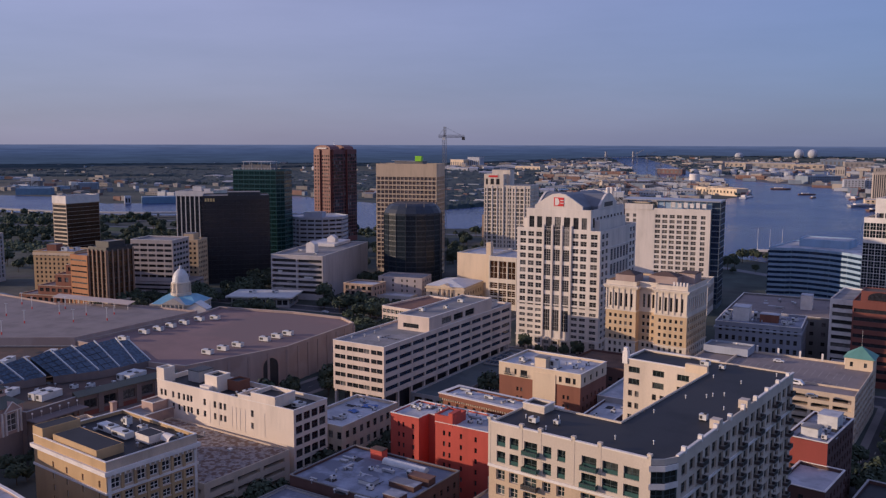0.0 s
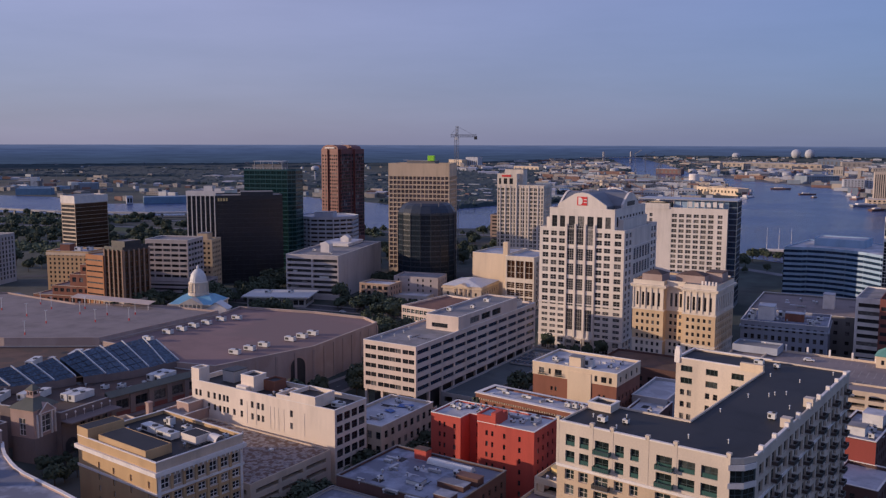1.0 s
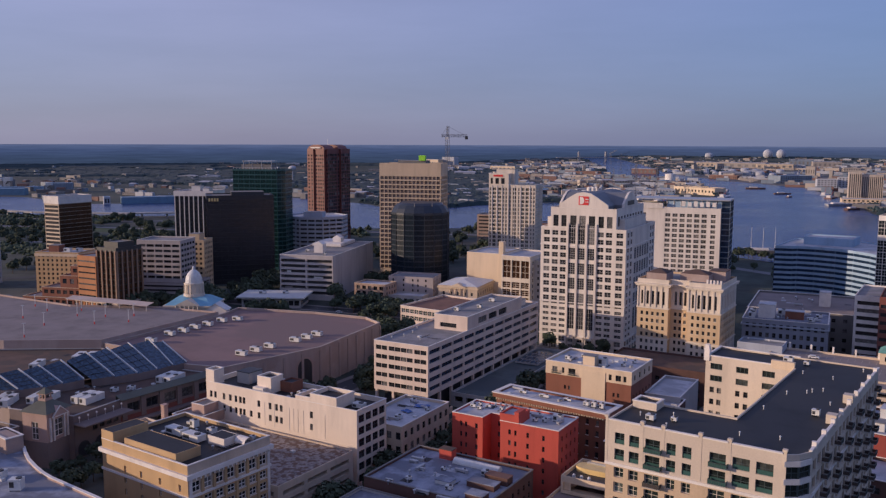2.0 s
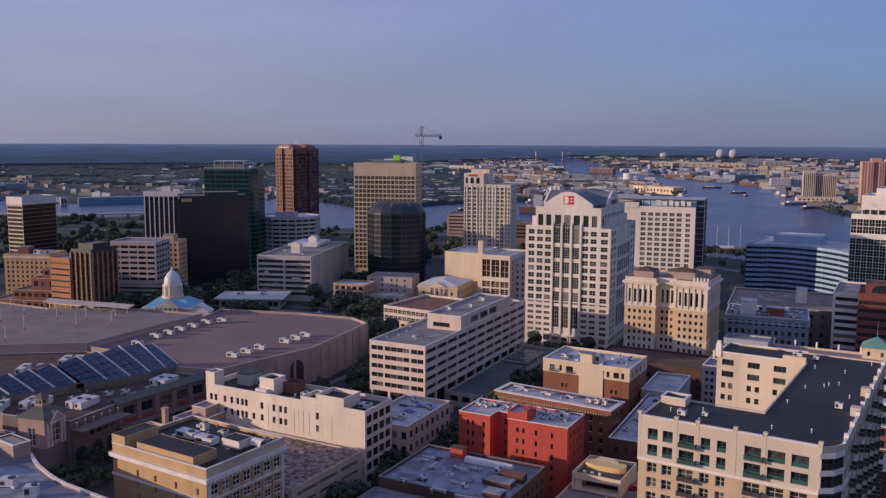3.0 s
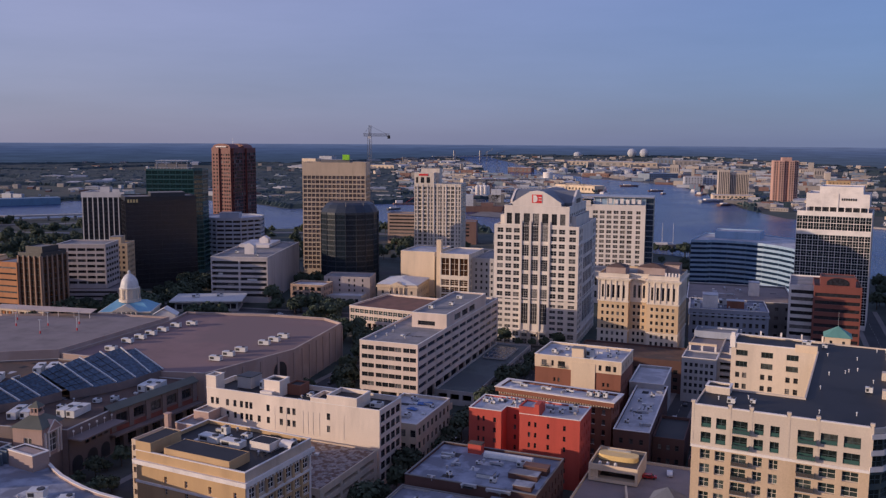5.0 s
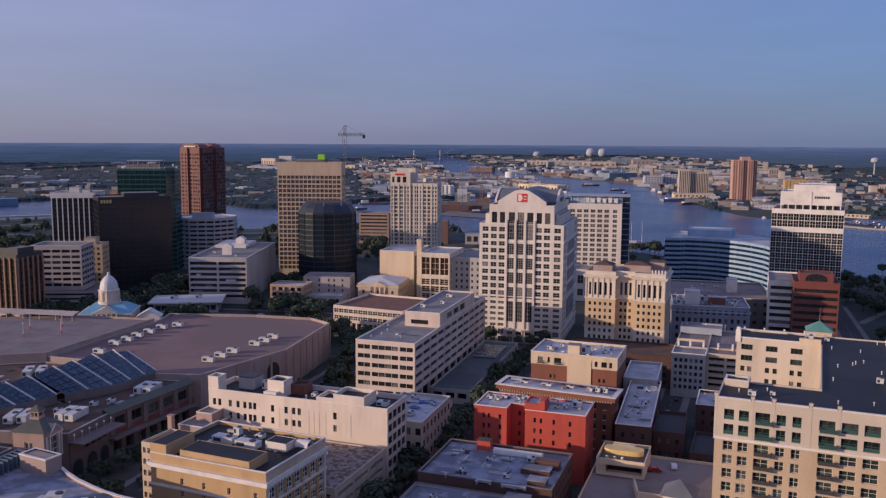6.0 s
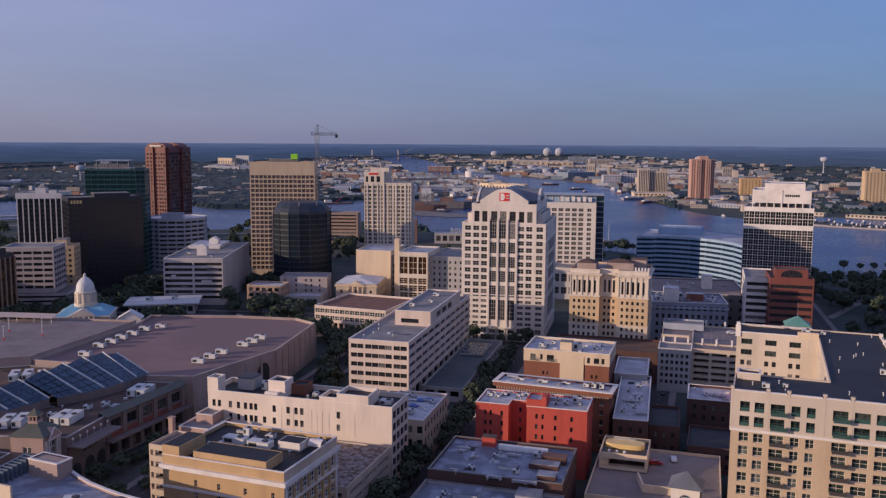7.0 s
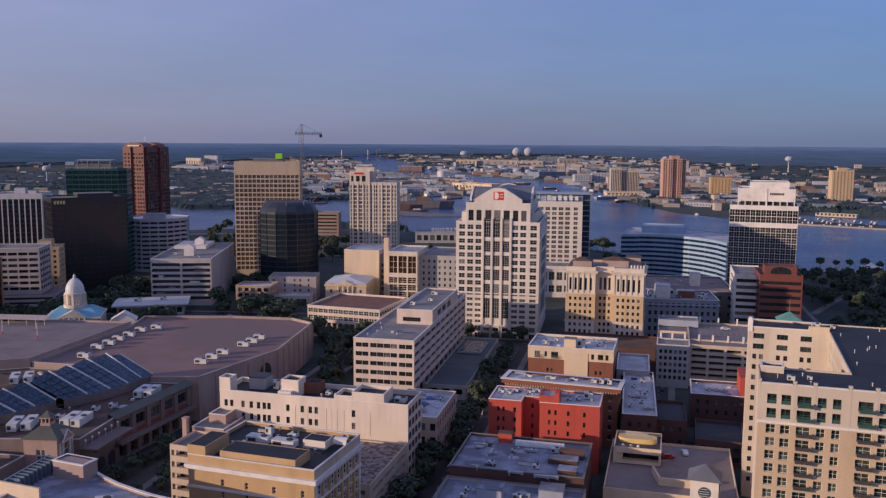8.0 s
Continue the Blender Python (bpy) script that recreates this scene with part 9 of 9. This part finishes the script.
for i in range(70):
    x = rnd.uniform(150, 560)
    boat(x, 1182 - 0.492 * (x - 245) + 12 + 9 * (i % 6) + rnd.uniform(-2, 2), 60 + rnd.uniform(-12, 12), rnd.uniform(8, 13), 0, rnd.choice(("whitewall", "whitewall", "trim", "dkgrey", "redwall")))

# ---- riverside roads, parks and marina ----
def strip(name, pts, w, z, mat, label, category="road"):
    """A flat ribbon of road or path along a line of points."""
    g = Geo()
    rows = []
    for i, p in enumerate(pts):
        a, b = Vector(pts[max(0, i - 1)]), Vector(pts[min(len(pts) - 1, i + 1)])
        d = (b - a).normalized()
        n = Vector((-d.y, d.x)) * w / 2
        rows.append((Vector(p) - n, Vector(p) + n))
    for (a, b), (c, d) in zip(rows, rows[1:]):
        g.face([(a.x, a.y, z), (c.x, c.y, z), (d.x, d.y, z), (b.x, b.y, z)])
    return single(name, g, mat, label, category, pose(0, 0, 0), kind="structure")


M["roadgrey"] = surface("worn_concrete_road", (0.17, 0.17, 0.18), 0.9, 2.0, 0.05, 0.25, False)
strip("road_10", RIVERSIDE, 14, 0.12, "roadgrey", "pale riverside highway bending along the shore")
strip("road_11", RAMP, 12, 0.13, "roadgrey", "pale concrete ramp beside the highway")
strip("road_12", STREET, 12, 0.14, "roadgrey", "worn city street under the towers")
strip("road_13", [(-700, 440), (-640, 520), (-600, 640), (-600, 770)], 12, 0.15, "asphalt", "dark asphalt street between office towers")
strip("road_14", [(-470, 580), (-400, 620), (-330, 700), (-280, 800), (-260, 880)], 12, 0.15, "asphalt", "dark asphalt street leading to the river")
strip("road_15", [(-420, 880), (-300, 850), (-180, 830), (-80, 770), (20, 720)], 12, 0.16, "roadgrey", "pale street along the near waterfront")
strip("path_1", [(20, 560), (60, 640), (100, 700), (130, 790)], 5, 0.2, "paving", "pale path through the waterfront park", "path")
strip("path_2", [(60, 640), (110, 640), (170, 690)], 5, 0.21, "paving", "pale path through the waterfront park", "path")
strip("park_lawn", [(70, 690), (120, 765), (190, 740)], 60, 0.08, "grass", "mown lawn of the waterfront park by the river", "lawn")
strip("lawn_2", [(-1000, 760), (-900, 790), (-780, 780)], 50, 0.07, "grass", "rough grass between the highway ramps", "lawn")

# elevated highway on piers by the river
ob = thing("viaduct", "long concrete highway viaduct on piers along the river", "bridge", 0, 0)
line = [(-1330, 850), (-1180, 862), (-1040, 915), (-935, 1010)]
g = Geo()
for (x0, y0), (x1, y1) in zip(line, line[1:]):
    d = Vector((x1 - x0, y1 - y0)).normalized()
    n = Vector((-d.y, d.x)) * 6
    q = [(x0 - n.x, y0 - n.y), (x1 - n.x, y1 - n.y), (x1 + n.x, y1 + n.y), (x0 + n.x, y0 + n.y)]
    g.prism(q, 6.0, 8.2, 0, True, True)
part("deck", g, "grey", ob)
for (x0, y0), (x1, y1) in zip(line, line[1:]):
    for i in range(4):
        k = (i + 0.5) / 4
        g = Geo()
        g.box(x0 + (x1 - x0) * k - 1.2, x0 + (x1 - x0) * k + 1.2, y0 + (y1 - y0) * k - 1.2, y0 + (y1 - y0) * k + 1.2, 0, 6.0)
        part("pier", g, "grey", ob)

# seawall and basin of the marina on the far shore
sheet("marina_basin", [(118, 1322), (700, 1030), (740, 1110), (160, 1400)], "water", 0.5, "sheltered marina basin behind a long seawall", "water")
for (x0, y0), (x1, y1) in (((62, 1306), (150, 1230)), ((150, 1230), (245, 1182)), ((245, 1182), (700, 958))):
    L = math.hypot(x1 - x0, y1 - y0)
    g = Geo()
    g.box(0, L, 0, 9, 0, 2.0)
    single("seawall", g, "tanwall", "long low tan seawall along the far shore", "wall", pose(x0, y0, 0, 0, 0, math.degrees(math.atan2(y1 - y0, x1 - x0))), group="seawalls")
for i in range(6):
    x = 150 + 90 * i
    g = Geo()
    g.box(-1.5, 1.5, 0, 70, 0.9, 1.3)
    for k in range(5):
        g.tube((2, 8 + k * 14, 0.3), (2, 8 + k * 14, 4.0), 0.25, 0.25, 6)
    single("floating_dock", g, "deck", "floating timber dock with mooring posts", "dock", pose(x, 1305 - 0.5 * (x - 128), 0, 0, 0, -26), group="marina docks")
for i, (x, y, w) in enumerate(((140, 1432, 40), (205, 1400, 60), (300, 1360, 36), (380, 1318, 52), (470, 1275, 40), (80, 1440, 30))):
    house("storefront_block", "low white marina building with flat roof", "building", x, y, -26, w, 16, 5.0, "concrete_far", "greyroof", front=grid(w, int(w / 6), 3, 1, 6, 1, 3, kind=BW), group="marina buildings")
for x, y, s in ((120, 792, 9), (146, 806, 7), (158, 800, 6)):
    g = Geo()
    g.lathe([(s, 2.6), (s * 0.55, 3.6), (s * 0.2, 5.6), (0.0, 6.6)], 8)
    for k in range(6):
        a = 2 * math.pi * k / 6
        g.tube((s * 0.95 * math.cos(a), s * 0.95 * math.sin(a), 0), (s * 0.95 * math.cos(a), s * 0.95 * math.sin(a), 2.7), 0.12, 0.12, 5)
    single("tent", g, "trim", "white peaked event tent in the waterfront park", "tent", pose(x, y, 0), group="park tents")

# long brick shed and latticed masts among the docks across the river
house("warehouse", "long red brick dock warehouse with grey roof", "building", *far(-560, 2820)[:2], -14, 90, 26, 14, "redwall", "greyroof", front=grid(90, 14, 3, 1, 12, 2, 2.6, kind=BW))
for x, y, h in ((-590, 1880, 58), (-548, 1905, 62), (-505, 1925, 54), (-690, 1960, 50)):
    t = thing("lattice_mast", "slim red and white lattice mast in the shipyard", "mast", x, y, 20, group="lattice masts")
    part("tower", lattice((0, 0, 0), (0, 0, h), 3.2, 12), "cranepaint", t)

# gentle clutter of lawns and parking on the near bank
def parking(x, y, rot, nx, ny):
    for i in range(nx):
        for j in range(ny):
            if rp.random() < 0.7:
                p = pose(x, y, 0, 0, 0, rot) @ Vector((i * 2.8, j * 11.0, 0))
                car(p.x, p.y, 0.16, rot + 90, rp.choice(("carwhite", "carsilver", "cardark", "carred")))


rp = random.Random(21)
parking(-770, 452, 20, 8, 1)
parking(-330, 596, 10, 8, 1)

# covered walkway and shade planting beside the office block
for i in range(8):
    t = thing("street_lamp", "slim dark street lamp with curved arm", "street lamp", -171.5 + i * 1.1, 140 + i * 38, 90, 0.2, group="street lamps")
    g = Geo()
    g.tube((0, 0, 0), (0, 0, 7.5), 0.12, 0.07, 6)
    part("pole", g, "dark", t)
    g = Geo()
    g.tube((0, 0, 7.4), (1.4, 0, 7.9), 0.06, 0.05, 6)
    arm = part("arm", g, "dark", t)
    g = Geo()
    g.box(1.2, 2.0, -0.15, 0.15, 7.78, 7.95)
    part("lamp_head", g, "unit", arm, "pale flat lamp head")

# quay timber, moored barges and low sheds along the shipyard's shore
def barge(x, y, rot, L, w, paint):
    t = thing("barge", "flat work barge moored along the shipyard quay", "boat", x, y, rot, 0.3, group="barges")
    g = Geo()
    g.prism([(-L / 2, -w / 2), (L / 2 - w / 2, -w / 2), (L / 2, 0), (L / 2 - w / 2, w / 2), (-L / 2, w / 2)], -0.2, 2.4)
    part("hull", g, paint, t)
    g = Geo()
    g.box(-L * 0.42, -L * 0.2, -w * 0.3, w * 0.3, 2.4, 7.0)
    part("deck_house", g, "trim", t)
    g = Geo()
    g.tube((-L * 0.1, 0, 2.4), (L * 0.25, 0, 15), 0.4, 0.2, 6)
    part("derrick", g, "redpaint", t)


for x, y, r, L, w, p in ((-420, 1640, 70, 70, 16, "redwall"), (-470, 1690, 60, 50, 14, "dkgrey"), (-350, 1880, 84, 60, 14, "whitewall"), (-560, 1560, 40, 64, 15, "dkgrey"), (-640, 1440, 30, 56, 14, "redwall"), (-150, 1960, 80, 60, 14, "redwall"), (-170, 2060, 84, 46, 12, "whitewall")):
    barge(x, y, r, L, w, p)

# shipyard on the point: repair ship, white silos, long sheds
def repair_ship(x, y, rot, L, paint):
    t = thing("ship", "rust-brown ship under repair with grey deckhouse", "ship", x, y, rot, 0.3, group="shipyard ships")
    w = L * 0.15
    g = Geo()
    deck = [(-L / 2, -w / 2), (L * 0.3, -w / 2), (L / 2, 0), (L * 0.3, w / 2), (-L / 2, w / 2)]
    keel = [(a * 0.94, b * 0.8) for a, b in deck]
    for i in range(5):
        j = (i + 1) % 5
        g.face([(*keel[i], -0.3), (*keel[j], -0.3), (*deck[j], L * 0.085), (*deck[i], L * 0.085)])
    g.face([(*p, L * 0.085) for p in deck])
    part("hull", g, paint, t)
    for k, (a, b, h) in enumerate(((-0.3, -0.1, 0.1), (-0.27, -0.14, 0.17), (-0.02, 0.16, 0.05))):
        g = Geo()
        g.box(a * L, b * L, -w * 0.4, w * 0.4, L * 0.085, L * (0.085 + h))
        part("deckhouse", g, ("dkgrey", "unit", "redwall")[k], t)
    for a in (-0.2, 0.2, 0.36):
        g = Geo()
        g.tube((a * L, 0, L * 0.085), (a * L, 0, L * 0.32), 0.5, 0.2, 6)
        part("mast", g, "cranepaint", t)


for x, y, r, L, p in ((-470, 1335, 18, 110, "redwall"), (-440, 1410, 14, 130, "dkgrey"), (-1790, 1290, 30, 120, "bluepanel"), (-1650, 1280, 34, 90, "dkgrey")):
    repair_ship(x, y, r, L, p)
for k in range(6):
    g = Geo()
    g.lathe([(4, 0), (4, 22), (3, 24), (0, 25)], 14)
    single("silo", g, "trim", "tall white cement silo in a tight row", "tank", pose(-582 + 8 * (k % 3) + 3 * (k // 3), 1684 + 9 * (k // 3) + 2 * (k % 3), 0), group="cement silos")
for k in range(4):
    g = Geo()
    h = lattice((0, 0, 0), (0, 0, 44), 3.2, 10)
    t = thing("dock_crane", "rust-red dock crane beside the repair berth", "crane", -520 + 46 * k, 1385 + 16 * (k % 2), 20 + 70 * k, 0.3, group="dock cranes")
    part("mast", h, "redwall", t)
    part("jib", lattice((-6, 0, 38), (28, 0, 50), 2.0, 8), "redwall", t)
for x, y, r, L, d, h, wm, rm, lb in ((-750, 2250, 30, 160, 36, 11, "tanwall", "deck", "long tan storage shed with flat pale roof"), (-620, 1940, 12, 150, 30, 9, "whitewall", "whiteroof", "long white storage shed with pale roof"), (-321, 2580, 40, 100, 60, 22, "shedblue", "shedblue", "big blue-grey hangar with white end"), (-205, 2300, 12, 46, 30, 26, "whitewall", "whiteroof", "white waterfront apartment block with dark windows"), (-160, 2330, 8, 40, 26, 30, "whitewall", "whiteroof", "white waterfront apartment block with dark windows"), (-118, 2230, 10, 40, 26, 24, "concrete_far", "whiteroof", "pale waterfront office block with banded windows")):
    house("warehouse" if h < 24 else "apartment_block", lb, "building", x, y, r, L, d, h, wm, rm, front=dict(cols=even(L, int(L / 7), 3.6, 1), rows=even_rows(max(1, int(h / 5)), 1, h - 1, 2.0), kind=BW), group="shipyard buildings")
for x, y, w, d, h, wm in ((-640, 4060, 190, 70, 22, "tanwall"), (-500, 4000, 150, 60, 20, "sand"), (-800, 4150, 120, 50, 20, "sand"), (-440, 4540, 110, 60, 30, "shedblue"), (-310, 4300, 120, 60, 26, "tanwall"), (-1830, 3340, 70, 40, 34, "sand"), (-1765, 3370, 60, 40, 44, "whitewall"), (-1640, 2940, 150, 40, 12, "whitewall"), (-1395, 3110, 110, 40, 18, "sand"), (-840, 3100, 90, 40, 18, "redwall")):
    fx, fy, fz, k = far(x, y)
    g = Geo()
    g.box(-w * k / 2, w * k / 2, 0, d * k, -1, h * k, 0, False)
    g.box(-w * k / 2 - 0.5, w * k / 2 + 0.5, -0.5, d * k + 0.5, h * k + 0.01, h * k + 1.0, 1)
    for q in range(6):
        g.box(-w * k / 2 + w * k * (q + 0.25) / 6, -w * k / 2 + w * k * (q + 0.7) / 6, -0.3, 0.1, h * k * 0.25, h * k * 0.7, 2)
    single("warehouse", g, [wm, "whiteroof", "dkgrey"], "large dockside warehouse with wide doors", "building", pose(fx, fy, fz, 0, 0, rnd.uniform(-8, 12)), group="shipyard buildings")

# ---- loose clutter on the roofs ----
rc = random.Random(77)
ac_unit(-228.3, 127.3, 25.42, 30, 3.2, 2.6, 3.0)
ac_unit(-240, 130, 25.42, 20, 4.2, 3.4, 2.0)
ac_unit(-308, 172, 14.62, 10, 3.2, 8.0, 2.6)


def duct(w, d, h):
    g = Geo()
    g.box(-w / 2, w / 2, -d / 2, d / 2, 0.3, 0.3 + h)
    for s in (-0.4, 0.4):
        g.box(s * w - 0.08, s * w + 0.08, -d / 2 - 0.05, d / 2 + 0.05, 0, 0.32)
    g.box(w / 2 - h, w / 2, -d / 2, d / 2, 0, 0.31)
    return g.mesh("roof_duct", mats_of("metal"))


def hatch():
    g = Geo()
    g.box(-0.7, 0.7, -0.6, 0.6, 0, 0.5)
    g.box(-0.78, 0.78, -0.68, 0.68, 0.5, 0.6)
    return g.mesh("roof_hatch", mats_of("unit"))


def cowl():
    g = Geo()
    g.tube((0, 0, 0), (0, 0, 0.9), 0.22, 0.22, 8)
    g.lathe([(0.5, 0.9), (0.5, 1.1), (0.1, 1.4), (0.0, 1.42)], 8)
    return g.mesh("roof_vent", mats_of("metal"))


def pipe_run(L):
    g = Geo()
    g.tube((-L / 2, 0, 0.25), (L / 2, 0, 0.25), 0.09, 0.09, 6)
    for i in range(int(L / 2)):
        g.box(-L / 2 + 1 + i * 2 - 0.1, -L / 2 + 1 + i * 2 + 0.1, -0.25, 0.25, 0, 0.18)
    return g.mesh("roof_pipe", mats_of("dark"))


def patch(w, d, mat):
    g = Geo()
    g.box(-w / 2, w / 2, -d / 2, d / 2, 0, 0.02)
    return g.mesh("roof_patch", mats_of(mat))


BITS = [("roof_duct", "galvanised duct lying across the flat roof", "duct", duct(4.5, 0.9, 0.7)), ("roof_duct", "short galvanised roof duct on feet", "duct", duct(2.6, 0.7, 0.6)),
        ("roof_hatch", "small pale access hatch on the roof", "hatch", hatch()), ("roof_vent", "round metal vent cowl on the roof", "roof vent", cowl()), ("roof_vent", "round metal vent cowl on the roof", "roof vent", cowl()),
        ("roof_pipe", "dark pipe run on blocks across the roof", "pipe", pipe_run(7.0)), ("roof_patch", "dark square patch of new roofing felt", "roof patch", patch(3.5, 2.4, "blackroof")), ("roof_patch", "pale repair patch on the roofing", "roof patch", patch(2.6, 4.2, "whiteroof"))]


def clutter(x, y, rot, u0, u1, v0, v1, z, n, kinds=None):
    base = pose(x, y, z, 0, 0, rot)
    for _ in range(n):
        nm, label, cat, me = BITS[rc.choice(kinds or range(8))]
        o = new(nm, me)
        o.matrix_basis = base @ pose(rc.uniform(u0, u1), rc.uniform(v0, v1), 0.004 + rc.uniform(0, 0.02), 0, 0, rc.choice((0, 90)))
        tagged(o, label=label, category=cat, group="roof fittings")


clutter(-165.5, 190, -3.5, 3, 33, 4, 30, 16.12, 26)
clutter(-167.5, 160, -3.5, 3, 28, 4, 28, 13.22, 14)
clutter(-161.4, 242.6, -3.5, 2, 39, 7, 16, 23.92, 22)
clutter(-157.2, 275.2, -8.0, 3, 41, 2, 9, 22.72, 12)
clutter(-151.2, 310.8, -4.5, 3, 33, 4, 21, 27.42, 12)
clutter(-112.0, 262.5, -1.5, 2, 10, 4, 58, 14.62, 16)
clutter(-246.0, 186.5, -4.5, 4, 56, 4, 32, 14.12, 8, (3, 6, 7, 2))
clutter(-197, 240, -2, 3, 17, 4, 30, 16.02, 14)
clutter(0, 0, 0, -330, -296, 215, 255, 15.82, 26)
clutter(0, 0, 0, -372, -345, 235, 268, 15.82, 12)
clutter(0, 0, 0, -255, -215, 112, 132, 25.42, 14, (0, 1, 2, 3, 7))
clutter(0, 0, 0, -330, -303, 135, 176, 14.62, 10)
clutter(-96.2, 449, 3, 3, 38, 4, 30, 25.22, 18)
clutter(-100, 492, 2, 4, 55, 5, 55, 23.02, 14)
clutter(-231.5, 157.8, -7.5, 6, 36, 11, 28, 28.42, 12, (2, 3, 4, 5, 0))
clutter(-36.5, 279, -9, 2, 11, -1, 25, 26.82, 12)
clutter(-84.0, 300, -4, 2, 22, 2, 20, 13.22, 8)
clutter(-225.7, 298.4, -1.5, 2, 25, 4, 34, 30.12, 8, (3, 4, 2, 5))
clutter(-253.5, 225.2, -3.8, 35, 43, 3, 15, 25.42, 6, (3, 4, 2, 5))
gather_windows()
